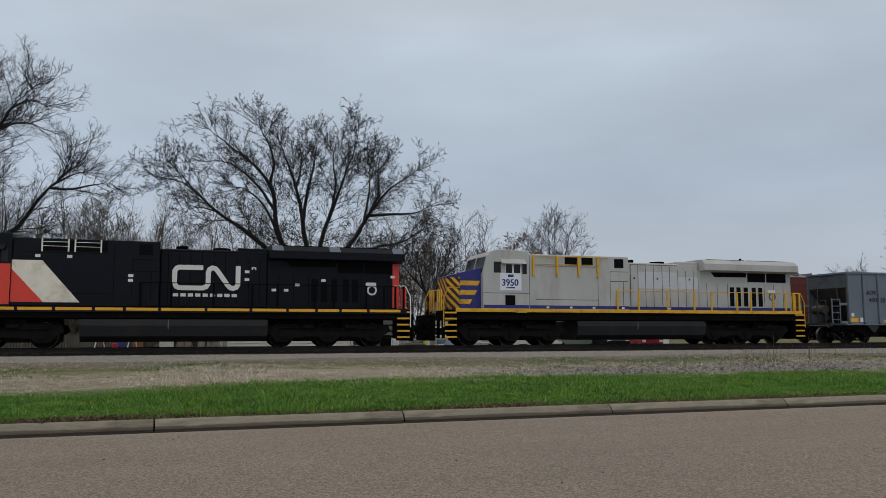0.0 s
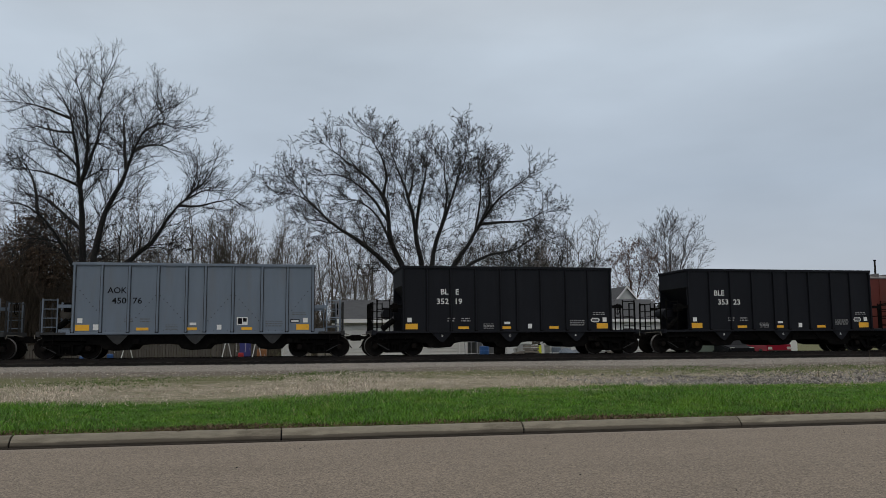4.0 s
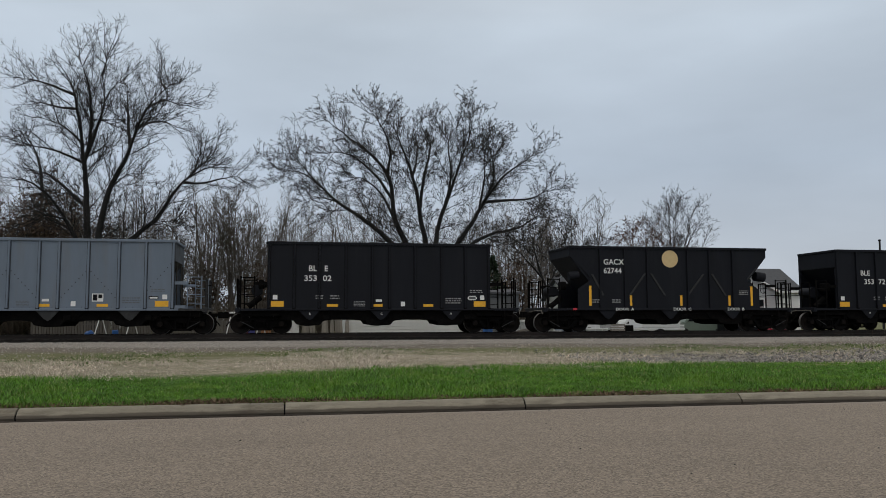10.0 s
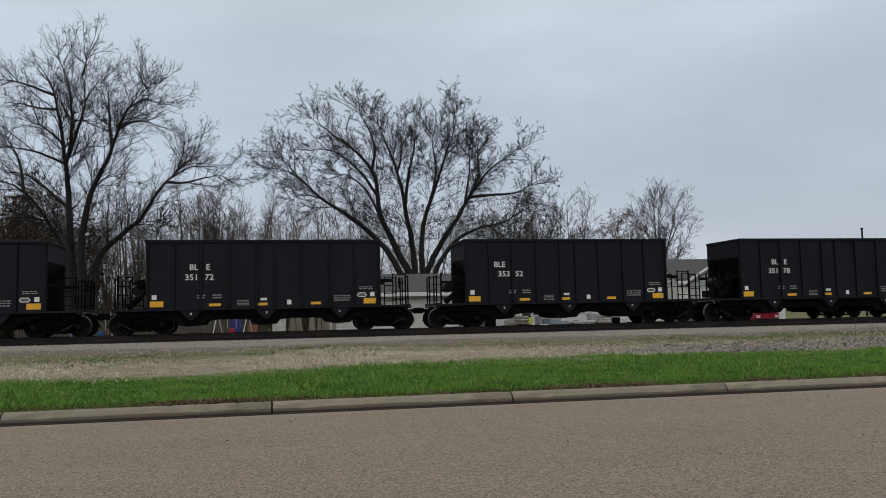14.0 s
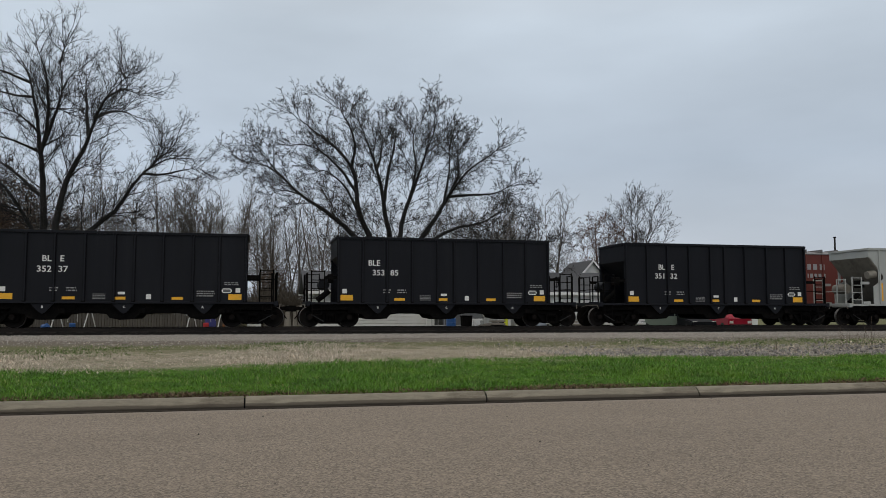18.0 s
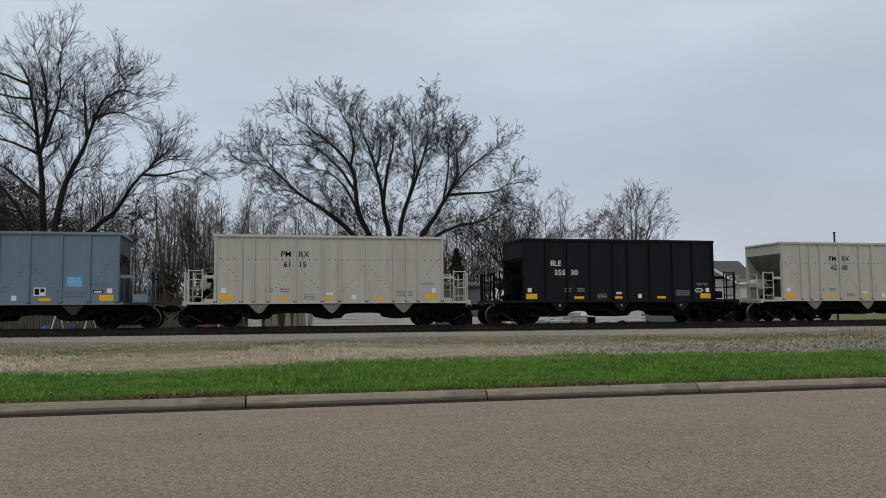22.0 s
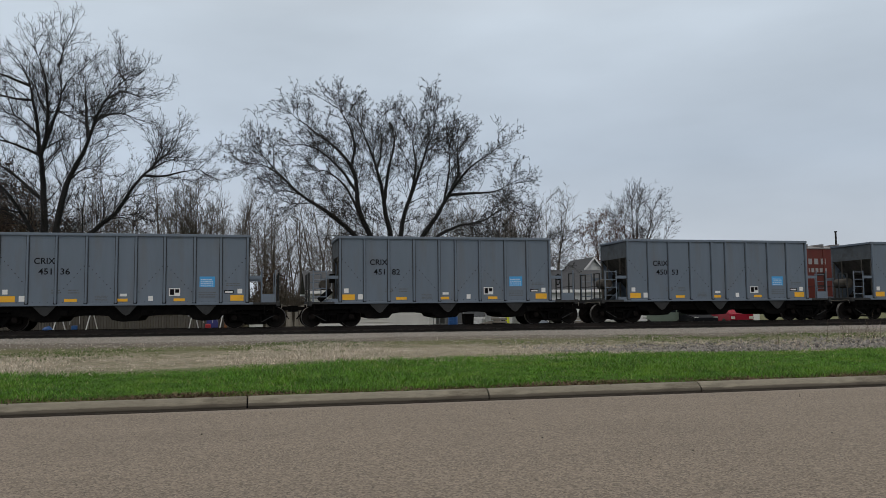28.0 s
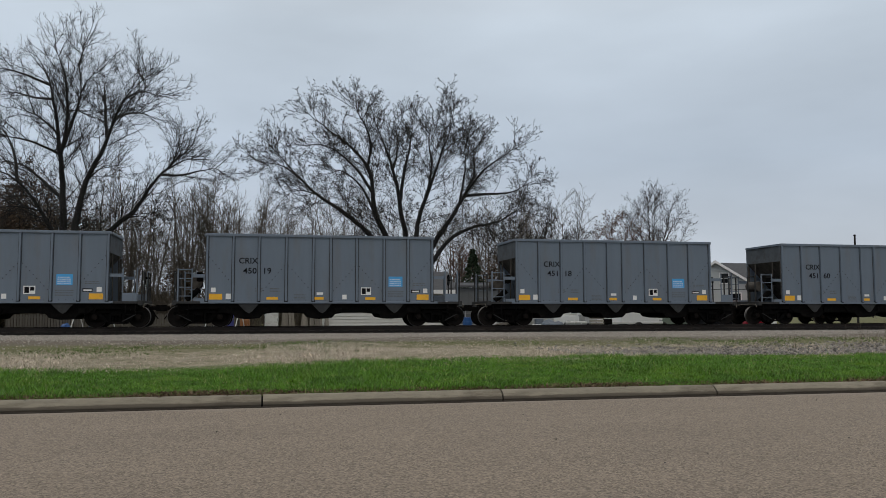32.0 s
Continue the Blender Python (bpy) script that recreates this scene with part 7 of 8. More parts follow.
    def vehicle(name, lab, cat, x, y, turn, paint, prof, glass, L, W=1.8, wheel_x=(-1.35, 1.35), r=0.33):
        v = tagged(new(name), lab, cat)
        bm = bmesh.new()
        fs = slab(bm, prof, "y", -W / 2, W / 2)
        bmesh.ops.bevel(bm, geom=[e for e in bm.edges if abs(e.verts[0].co.y - e.verts[1].co.y) < 0.01], offset=0.07, segments=2, affect="EDGES")
        part("body", bm, paint, v)
        for gl in glass:
            for s2 in (-1, 1):
                bm = bmesh.new()
                slab(bm, gl, "y", s2 * (W / 2 - 0.01), s2 * (W / 2 + 0.008))
                part("window", bm, LM["glass"], v)
        for wx in wheel_x:
            for s2 in (-1, 1):
                bm = bmesh.new()
                lathe(bm, [(r * 0.6, s2 * (W / 2 - 0.2)), (r, s2 * (W / 2 - 0.18)), (r, s2 * (W / 2 + 0.0)), (r * 0.92, s2 * (W / 2 + 0.02)), (r * 0.6, s2 * (W / 2 + 0.015))], 18, (wx, 0, r))
                w = part("wheel", bm, tyre, v)
                bm = bmesh.new()
                lathe(bm, [(0.05, s2 * (W / 2 + 0.01)), (r * 0.58, s2 * (W / 2 + 0.005)), (r * 0.6, s2 * (W / 2 - 0.04))], 14, (wx, 0, r))
                part("rim", bm, rim, w)
        for s2 in (-1, 1):
            part("tail_lamp", bx(L / 2 - 0.06, L / 2 + 0.02, s2 * W * 0.38 - 0.12, s2 * W * 0.38 + 0.12, 0.75, 0.95), lamp_r, v)
            part("head_lamp", bx(-L / 2 - 0.02, -L / 2 + 0.06, s2 * W * 0.38 - 0.14, s2 * W * 0.38 + 0.14, 0.62, 0.8), lamp_w, v)
        part("bumper", bx(-L / 2 - 0.04, -L / 2 + 0.05, -W * 0.45, W * 0.45, 0.32, 0.55, bevel=0.03), tyre, v)
        v.matrix_basis = pose(x, y, float(ground_z(y)) - 0.02, 0, 0, turn)

    sedan = [(-2.25, 0.3), (-2.28, 0.75), (-1.2, 0.92), (-0.55, 1.38), (0.85, 1.40), (1.55, 1.0), (2.2, 0.95), (2.25, 0.3)]
    sedan_g = [[(-0.98, 0.95), (-0.5, 1.3), (0.1, 1.32), (0.1, 0.95)], [(0.18, 0.95), (0.18, 1.32), (0.78, 1.32), (1.25, 0.97)]]
    suv = [(-2.25, 0.35), (-2.25, 0.95), (-1.35, 1.1), (-0.85, 1.65), (1.95, 1.66), (2.2, 1.1), (2.25, 0.35)]
    suv_g = [[(-1.15, 1.12), (-0.78, 1.55), (0.0, 1.57), (0.0, 1.12)], [(0.08, 1.12), (0.08, 1.57), (1.0, 1.57), (1.0, 1.12)], [(1.08, 1.12), (1.08, 1.56), (1.8, 1.55), (1.95, 1.12)]]
    pick = [(-2.7, 0.4), (-2.7, 1.0), (-1.5, 1.1), (-0.95, 1.75), (0.55, 1.76), (0.7, 1.12), (2.7, 1.1), (2.7, 0.4)]
    pick_g = [[(-1.3, 1.15), (-0.88, 1.65), (-0.2, 1.66), (-0.2, 1.15)], [(-0.12, 1.15), (-0.12, 1.66), (0.48, 1.66), (0.58, 1.15)]]
    paint_red = node_mat("dark_red_car_paint", (0.33, 0.018, 0.04), 0.25, spread=0.04)
    paint_green = node_mat("grey_green_car_paint", (0.16, 0.20, 0.17), 0.3, spread=0.04)
    paint_white = node_mat("white_car_paint", (0.66, 0.67, 0.67), 0.3, spread=0.03)
    vehicle("car", "dark red hatchback parked in a yard", "car", 33.6, 53.4, 86, paint_red, suv, suv_g, 4.5, 1.8)
    vehicle("car", "grey-green estate car parked in a yard", "car", 27.6, 52.6, 8, paint_green, suv, suv_g, 4.5, 1.8)
    vehicle("pickup_truck", "white pickup truck parked in a yard", "pickup truck", 18.6, 53.6, -24, paint_white, pick, pick_g, 5.4, 1.9, (-1.75, 1.65), 0.38)
    vehicle("car", "white saloon car parked in a yard", "car", 25.0, 56.5, 185, paint_white, sedan, sedan_g, 4.5, 1.75)
    vehicle("car", "black saloon car parked in a yard", "car", 29.8, 51.6, 84, M["black"], sedan, sedan_g, 4.5, 1.75)
    # crates, barrels, chairs and timber lying about
    crate_m = node_mat("weathered_crate_wood", (0.24, 0.22, 0.19), 0.9, spread=0.25, scale=4, stretch=(1, 1, 6), obj_random=0.25)
    r = random.Random(31)
    slat_x = mesh_of("slat", bx(-0.42, 0.42, -0.012, 0.012, -0.05, 0.05), crate_m)
    slat_y = mesh_of("slat", bx(-0.012, 0.012, -0.32, 0.32, -0.05, 0.05), crate_m)
    for x, y, z in ((12.4, 46.6, 0), (13.9, 47.0, 0), (14.3, 46.9, 0.5), (15.0, 48.0, 0), (16.4, 48.6, 0), (19.6, 48.2, 0), (20.2, 48.4, 0.5), (20.5, 48.2, 0), (26.4, 49.0, 0)):
        cr = tagged(new("crate"), "weathered slatted wooden crate in a yard", "crate", "crates in the yards")
        for zz in (0.06, 0.22, 0.38):
            for sg in (-1, 1):
                part("slat", slat_x, None, cr, at=(0, sg * 0.33, zz))
                part("slat", slat_y, None, cr, at=(sg * 0.41, 0, zz))
        part("base", bx(-0.41, 0.41, -0.32, 0.32, 0.0, 0.03), crate_m, cr)
        cr.matrix_basis = pose(x, y, float(ground_z(y)) + z, 0, 0, r.uniform(-25, 25))
    for x, y, mt, lab in ((17.0, 50.2, M["grey"], "grey steel barrel standing in a yard"), (21.3, 49.2, M["under"], "dark steel barrel standing in a yard"), (11.3, 46.3, blue, "blue plastic barrel standing in a yard")):
        br = tagged(new("barrel"), lab, "barrel", "barrels in the yards")
        bm = bmesh.new()
        lathe(bm, [(0.0, 0.0), (0.26, 0.0), (0.29, 0.05), (0.29, 0.3), (0.305, 0.32), (0.29, 0.34), (0.29, 0.6), (0.305, 0.62), (0.29, 0.64), (0.29, 0.85), (0.27, 0.88), (0.0, 0.87)], 18)
        bmesh.ops.rotate(bm, verts=bm.verts, cent=(0, 0, 0), matrix=Matrix.Rotation(math.pi / 2, 3, "X"))
        if sum(v.co.z for v in bm.verts) < 0:
            bmesh.ops.rotate(bm, verts=bm.verts, cent=(0, 0, 0), matrix=Matrix.Rotation(math.pi, 3, "X"))
        part("drum", bm, mt, br)
        br.location = (x, y, float(ground_z(y)))
    for x, y, a in ((12.9, 47.6, 20), (13.3, 48.4, 200), (18.8, 48.0, 70)):
        ch = tagged(new("garden_chair"), "white plastic garden chair in a yard", "chair", "garden chairs")
        part("seat", bx(-0.24, 0.24, -0.23, 0.23, 0.40, 0.44, bevel=0.015), paint_white, ch)
        part("backrest", bx(-0.24, 0.24, 0.2, 0.24, 0.46, 0.86, bevel=0.015), paint_white, ch)
        for sx in (-1, 1):
            part("armrest", bx(min(sx * 0.24, sx * 0.29), max(sx * 0.24, sx * 0.29), -0.22, 0.22, 0.62, 0.65), paint_white, ch)
            for sy in (-1, 1):
                part("leg", bx(sx * 0.24 - 0.025, sx * 0.24 + 0.025, sy * 0.21 - 0.025, sy * 0.21 + 0.025, 0, 0.64 if sy < 0 else 0.46), paint_white, ch)
        ch.matrix_basis = pose(x, y, float(ground_z(y)), 0, 0, a)
    plank = mesh_of("plank", bx(-1.3, 1.3, -0.09, 0.09, 0, 0.04), crate_m)
    for x, y, a in ((15.2, 47.0, 4), (20.0, 47.6, -6), (25.6, 48.6, 5), (29.4, 48.0, 0)):
        st = tagged(new("timber_stack"), "low stack of weathered planks in a yard", "timber", "timber stacks")
        for j in range(5):
            for i in range(4):
                ob = part("plank", plank, None, st, at=(r.uniform(-0.15, 0.15), -0.3 + 0.2 * i, 0.045 * j))
        st.matrix_basis = pose(x, y, float(ground_z(y)), 0, 0, a)
    # slim yellow post
    yp = tagged(new("post"), "slim bright yellow post in a yard", "post")
    bm = bmesh.new()
    rod(bm, (0, 0, 0), (0, 0, 1.02), 0.13, 12)
    part("shaft", bm, node_mat("bright_yellow_green_paint", (0.62, 0.66, 0.03), 0.5, spread=0.06), yp)
    bm = bmesh.new()
    rod(bm, (0, 0, 1.022), (0, 0, 1.12), 0.12, 12, 0.05)
    part("cap", bm, M["under"], yp)
    yp.location = (15.75, 49.8, float(ground_z(49.8)))
    # discarded appliances, cabinets and boards beside the garage and in the yards
    enamel = node_mat("chipped_white_enamel", (0.66, 0.67, 0.66), 0.4, spread=0.08, scale=4, tint=(0.3, 0.24, 0.18), tint_scale=3, tint_amount=0.5)
    pale = node_mat("weathered_pale_grey_paint", (0.36, 0.37, 0.37), 0.7, spread=0.2, scale=3, tint=(0.16, 0.15, 0.13), tint_scale=2, tint_amount=0.6)

    def cabinet(name, lab, cat, x, y, w, d, h, mat, turn, doors=2):
        c2 = tagged(new(name), lab, cat, "discarded furniture")
        part("body", bx(-w / 2, w / 2, -d / 2, d / 2, 0.05, h, bevel=0.02), mat, c2)
        part("plinth", bx(-w / 2 + 0.03, w / 2 - 0.03, -d / 2 + 0.03, d / 2 - 0.03, 0, 0.05), M["under"], c2)
        for q in range(doors):
            a, b3 = -w / 2 + 0.02 + q * w / doors, -w / 2 - 0.02 + (q + 1) * w / doors
            dr = part("door", bx(a, b3, -d / 2 - 0.022, -d / 2 - 0.002, 0.1, h - 0.06, bevel=0.006), mat, c2)
            part("handle", bx(b3 - 0.06, b3 - 0.035, -d / 2 - 0.05, -d / 2 - 0.023, h * 0.5, h * 0.5 + 0.14), rim, dr)
        c2.matrix_basis = pose(x, y, float(ground_z(y)), 0, 0, turn)

    cabinet("cupboard", "tall violet-blue cupboard beside the garage", "cupboard", -2.3, 47.6, 0.62, 0.5, 1.6, node_mat("violet_blue_paint", (0.05, 0.055, 0.22), 0.5, spread=0.1), 8, 1)
    cabinet("cupboard", "orange-brown wooden cupboard in a yard", "cupboard", -1.35, 47.2, 0.5, 0.45, 0.85, node_mat("orange_brown_wood", (0.28, 0.12, 0.045), 0.6, spread=0.25, scale=3, stretch=(6, 6, 0.6)), -6, 2)
    cabinet("refrigerator", "old white refrigerator with stained enamel", "refrigerator", 0.1, 47.9, 0.72, 0.66, 1.55, enamel, 5, 1)
    for x, y, w, d, h, lab in ((17.3, 50.8, 1.5, 0.9, 1.15, "pale grey machine housing in a yard"), (13.7, 49.6, 0.9, 0.7, 0.95, "pale grey steel box in a yard"), (16.6, 49.0, 0.8, 0.6, 0.55, "pale grey steel box in a yard"), (19.6, 50.4, 1.3, 0.8, 0.7, "pale grey steel box in a yard"),
                              (20.9, 51.6, 1.0, 0.9, 1.3, "pale grey machine housing in a yard"), (24.9, 50.4, 1.2, 0.8, 0.9, "pale grey steel box in a yard"), (14.9, 51.0, 1.1, 0.7, 1.25, "pale grey machine housing in a yard")):
        jb = tagged(new("storage_box"), lab, "box", "boxes in the yards")
        part("body", bx(-w / 2, w / 2, -d / 2, d / 2, 0.06, h * 0.86, bevel=0.025), pale, jb)
        part("lid", bx(-w / 2 - 0.03, w / 2 + 0.03, -d / 2 - 0.03, d / 2 + 0.03, h * 0.862, h, bevel=0.02), enamel, jb)
        for sx in (-1, 1):
            part("skid", bx(sx * w * 0.35 - 0.05, sx * w * 0.35 + 0.05, -d / 2, d / 2, 0, 0.06), M["under"], jb)
        jb.matrix_basis = pose(x, y, float(ground_z(y)), 0, 0, r.uniform(-18, 18))
    board = mesh_of("board", bx(-0.075, 0.075, -0.015, 0.015, 0, 1.7), crate_m)
    for x, y, n in ((1.2, 47.8, 5), (2.3, 47.7, 7), (3.3, 47.8, 4)):
        lb = tagged(new("leaning_boards"), "weathered pale boards standing against the garage", "boards", "boards by the garage")
        for q in range(n):
            ob = part("board", board, None, lb)
            ob.matrix_basis = pose(-0.5 + q * 0.17, r.uniform(-0.08, 0.08), 0, r.uniform(-9, -4), r.uniform(-7, 7), 0) @ Matrix.Diagonal((1, 1, r.uniform(0.7, 1.1), 1))
        lb.location = (x, y, float(ground_z(y)))
    # upright clothes and tool frame of thin tubes
    tf = tagged(new("tool_frame"), "upright frame of thin grey tubes with tools leaning on it", "frame")
    for j in range(6):
        bm = bmesh.new()
        rod(bm, (-0.9 + 0.36 * j, 0, 0), (-0.9 + 0.36 * j + 0.04 * (j % 3 - 1), 0, 1.25 + 0.1 * (j % 2)), 0.022, 6)
        part("upright", bm, rim, tf)
    for z in (0.5, 1.2):
        bm = bmesh.new()
        rod(bm, (-0.95, 0.02, z), (0.95, 0.02, z), 0.02, 6)
        part("rail", bm, rim, tf)
    tf.location = (11.4, 47.8, float(ground_z(47.8)))
    # flat trailer with a white box
    tl = tagged(new("trailer"), "white flat trailer with a low box", "trailer")
    part("bed", bx(-2.2, 2.2, -0.95, 0.95, 0.55, 0.7, bevel=0.02), paint_white, tl)
    part("box", bx(-0.9, 1.9, -0.9, 0.9, 0.7, 1.35, bevel=0.04), paint_white, tl)
    for s2 in (-1, 1):
        bm = bmesh.new()
        lathe(bm, [(0.1, s2 * 1.1), (0.33, s2 * 1.1), (0.33, s2 * 0.92), (0.1, s2 * 0.92)], 16, (0.3, 0, 0.33))
        part("wheel", bm, tyre, tl)
    bm = bmesh.new()
    rod(bm, (-2.2, 0, 0.6), (-3.3, 0, 0.5), 0.05, 6)
    rod(bm, (-3.2, 0, 0.5), (-3.2, 0, 0.0), 0.03, 6)
    part("tow_bar", bm, M["under"], tl)
    tl.matrix_basis = pose(23.2, 50.5, -0.13, 0, 0, 6)
    # pole far off
    pole = tagged(new("utility_pole"), "short dark timber pole beyond the houses", "utility pole")
    bm = bmesh.new()
    rod(bm, (0, 0, -0.2), (0, 0, 11.0), 0.15, 8, 0.11)
    part("pole", bm, BARK, pole)
    part("pole_cap", bx(-0.12, 0.12, -0.12, 0.12, 10.9, 11.05), M["under"], pole)
    pole.location = (72.8, 90, 0)


# ---- boxcars standing on the second track ----
def build_boxcars():
    track = tagged(new("siding_track"), "second railway track behind the first", "railway track", kind="structure")
    for y0 in (45.55 - 0.755, 45.55 + 0.755):
        part("rail", bx(-700, 700, y0 - 0.036, y0 + 0.036, 0.30, 0.44), M["under"], track)
    brick = node_mat("faded_red_brown_boxcar_paint", (0.125, 0.021, 0.013), 0.7, spread=0.12, scale=1.4, stretch=(1, 1, 0.25), tint=(0.08, 0.04, 0.03), tint_scale=1.2, tint_amount=0.55)
    dull = node_mat("dull_oxide_boxcar_paint", (0.05, 0.014, 0.012), 0.7, spread=0.14, scale=1.4, stretch=(1, 1, 0.25), tint=(0.06, 0.04, 0.03), tint_scale=1.2, tint_amount=0.6)
    roof_m = node_mat("grey_galvanised_roof", (0.2, 0.19, 0.185), 0.5, 0.4, spread=0.15, scale=2, tint=(0.2, 0.1, 0.06), tint_scale=2, tint_amount=0.5)
    for k, x in enumerate((32.2, 49.4, 66.6)):
        paint = (brick, dull, brick)[k]
        root = tagged(new("boxcar"), ("faded red-brown boxcar with a ribbed door", "dull oxide boxcar with a ribbed door", "faded red-brown boxcar with a ribbed door")[k], "boxcar", "boxcars on the siding")
        part("body", bx(0, 15.6, -1.45, 1.45, 1.05, 4.45, bevel=0.02), paint, root)
        bm = bmesh.new()
        slab(bm, [(-1.5, 4.45), (0, 4.72), (1.5, 4.45), (1.5, 4.4), (-1.5, 4.4)], "x", -0.05, 15.65)
        part("roof", bm, roof_m, root)
        for j in range(14):
            part("roof_rib", bx(0.4 + j * 1.14, 0.47 + j * 1.14, -1.2, 1.2, 4.5, 4.74), roof_m, root)
        post = mesh_of("side_post", bx(-0.05, 0.05, -1.5, -1.45, 1.08, 4.4), paint)
        for j in range(14):
            xx = 0.15 + j * 1.18
            if not 6.0 < xx < 9.6:
                part("side_post", post, None, root, at=(xx, 0, 0))
        door = part("door", bx(6.2, 9.3, -1.54, -1.46, 1.1, 4.2), paint, root)
        for j in range(6):
            part("door_rib", bx(6.25, 9.25, -1.57, -1.541, 1.4 + 0.5 * j, 1.46 + 0.5 * j), paint, door)
        for j in range(6):
            part("end_rib", bx(-0.06, 0.0, -1.4, 1.4, 1.3 + 0.5 * j, 1.42 + 0.5 * j, bevel=0.02), paint, root)
        bm = bmesh.new()
        for j, wd in enumerate((0.32, 0.28, 0.34)):
            box(bm, 1.35 + 0.48 * j, 1.35 + 0.48 * j + wd, -1.456, -1.451, 3.45, 3.8)
        for j in range(5):
            box(bm, 1.3 + 0.3 * j, 1.3 + 0.3 * j + 0.2, -1.456, -1.451, 2.95, 3.2)
        part("mark_bars", bm, M["dim"], root, "dull white painted bars")
        bm = bmesh.new()
        for z in range(8):
            rod(bm, (0.15, -1.53, 1.3 + 0.38 * z), (0.65, -1.53, 1.3 + 0.38 * z), 0.018, 5)
        rod(bm, (0.15, -1.53, 0.9), (0.15, -1.53, 4.3), 0.02, 5)
        rod(bm, (0.65, -1.53, 0.9), (0.65, -1.53, 4.3), 0.02, 5)
        part("ladder", bm, paint, root)
        part("under_frame", bx(0.2, 15.4, -0.6, 0.6, 0.7, 1.05), M["under"], root)
        for xx in (2.2, 13.4):
            tr = part("truck", WAGON_TRUCK, None, root, at=(xx, 0, 0))
            for a in (-0.89, 0.89):
                part("wheelset", WAGON_WHEEL, None, tr, at=(a, 0, 0.457))
        root.location = (x, 45.55, 0.44)


# ---- verge plants and stones ----
def build_verge():
    rng = np.random.default_rng(12)

    def edge(x):
        """Where the turf ends."""
        return np.interp(x, (-9, -4.5, -2, -0.7, 0.8, 1.6, 4, 6.6, 8.5, 10.3, 16, 26), (14.1, 14.0, 14.15, 14.55, 14.85, 15.0, 15.3, 15.4, 15.2, 15.5, 15.6, 15.8)) + 0.16 * np.sin(x * 1.3 + 1) + 0.12 * np.sin(x * 2.9 + 2)

    def blades(name, n, x0, x1, y0, y1, h0, h1, w, mat, label, keep=None, lean=0.35):
        x, y = rng.uniform(x0, x1, n), rng.uniform(y0, y1, n)
        if keep is not None:
            k = keep(x, y)
            x, y = x[k], y[k]
        n = len(x)
        patch = 0.75 + 0.25 * np.sin(x * 1.9 + 0.7 * np.sin(y * 2.1)) * np.sin(y * 1.7 + x * 0.6)
        h = rng.uniform(h0, h1, n) * patch
        z = ground_at(x, y) - 0.012
        a = rng.uniform(0, 2 * np.pi, n)
        wv = np.stack([np.cos(a), np.sin(a), np.zeros(n)], 1) * (w * rng.uniform(0.6, 1.3, (n, 1)))
        top = np.stack([rng.normal(0, lean, n), rng.normal(0, lean, n), np.ones(n)], 1) * h[:, None]
        c = np.stack([x, y, z], 1)
        v = np.stack([c - wv, c + wv, c + top], 1).reshape(-1, 3)
        tagged(new(name, raw_mesh(name, v, np.arange(n * 3).reshape(-1, 3), mat)), label, name.replace("_", " "), kind="stuff")

    def tufts(name, count, per, x0, x1, y0, y1, h0, h1, w, mat, label, keep, size=0.05, lean=0.5):
        """Grass in clumps: blades that spread from common feet, each with a bend."""
        cx, cy = rng.uniform(x0, x1, count), rng.uniform(y0, y1, count)
        k = keep(cx, cy)
        cx, cy = np.repeat(cx[k], per), np.repeat(cy[k], per)
        n = len(cx)
        tall = np.repeat(rng.uniform(0.55, 1.25, n // per), per)
        ox, oy = rng.normal(0, size, n), rng.normal(0, size, n)
        x, y = cx + ox, cy + oy
        h = rng.uniform(h0, h1, n) * tall * (0.8 + 0.3 * np.sin(cx * 1.1 + 0.7 * np.sin(cy * 1.6)))
        a = rng.uniform(0, 2 * np.pi, n)
        wv = np.stack([np.cos(a), np.sin(a), np.zeros(n)], 1) * (w * rng.uniform(0.6, 1.3, (n, 1)))
        foot = np.stack([x, y, ground_at(x, y) - 0.01], 1)
        tilt = np.stack([ox / size * 0.28 + rng.normal(0, lean, n) * 0.5, oy / size * 0.28 + rng.normal(0, lean, n) * 0.5, np.ones(n)], 1)
        mid = foot + tilt * (h * 0.55)[:, None]
        top = mid + (tilt * (1.7, 1.7, 0.75)) * (h * 0.45)[:, None]
        v = np.stack([foot - wv, foot + wv, mid + wv * 0.8, mid - wv * 0.8, top], 1).reshape(-1, 3)
        b = np.arange(n)[:, None] * 5
        f = np.concatenate([b + (0, 1, 2), b + (0, 2, 3), b + (3, 2, 4)])
        tagged(new(name, raw_mesh(name, v, f, mat)), label, name.replace("_", " "), kind="stuff")

    green = node_mat("spring_grass", (0.084, 0.205, 0.011), 0.6, spread=0.5, scale=2.2, tint=(0.17, 0.26, 0.02), tint_scale=1.1, tint_amount=0.7, island=0.55)
    lank = node_mat("pale_lank_grass", (0.27, 0.30, 0.10), 0.7, spread=0.3, scale=1.8, island=0.4)
    straw = node_mat("dead_straw_grass", (0.56, 0.485, 0.395), 0.9, spread=0.3, scale=1.6, tint=(0.22, 0.20, 0.13), tint_scale=0.9, tint_amount=0.7, island=0.45)
    olive = node_mat("sparse_olive_grass", (0.10, 0.15, 0.035), 0.9, spread=0.25, scale=0.8, island=0.4)
    tufts("grass", 32000, 8, -7, 20, 10.3, 16.6, 0.04, 0.10, 0.005, green, "lush green spring grass on the verge",
          lambda x, y: (y < edge(x) + rng.normal(0, 0.3, len(x))) & (y > 10.44 + 0.05 * np.sin(x * 3.1) + 0.05 * np.sin(x * 7.7) - rng.exponential(0.04, len(x))))
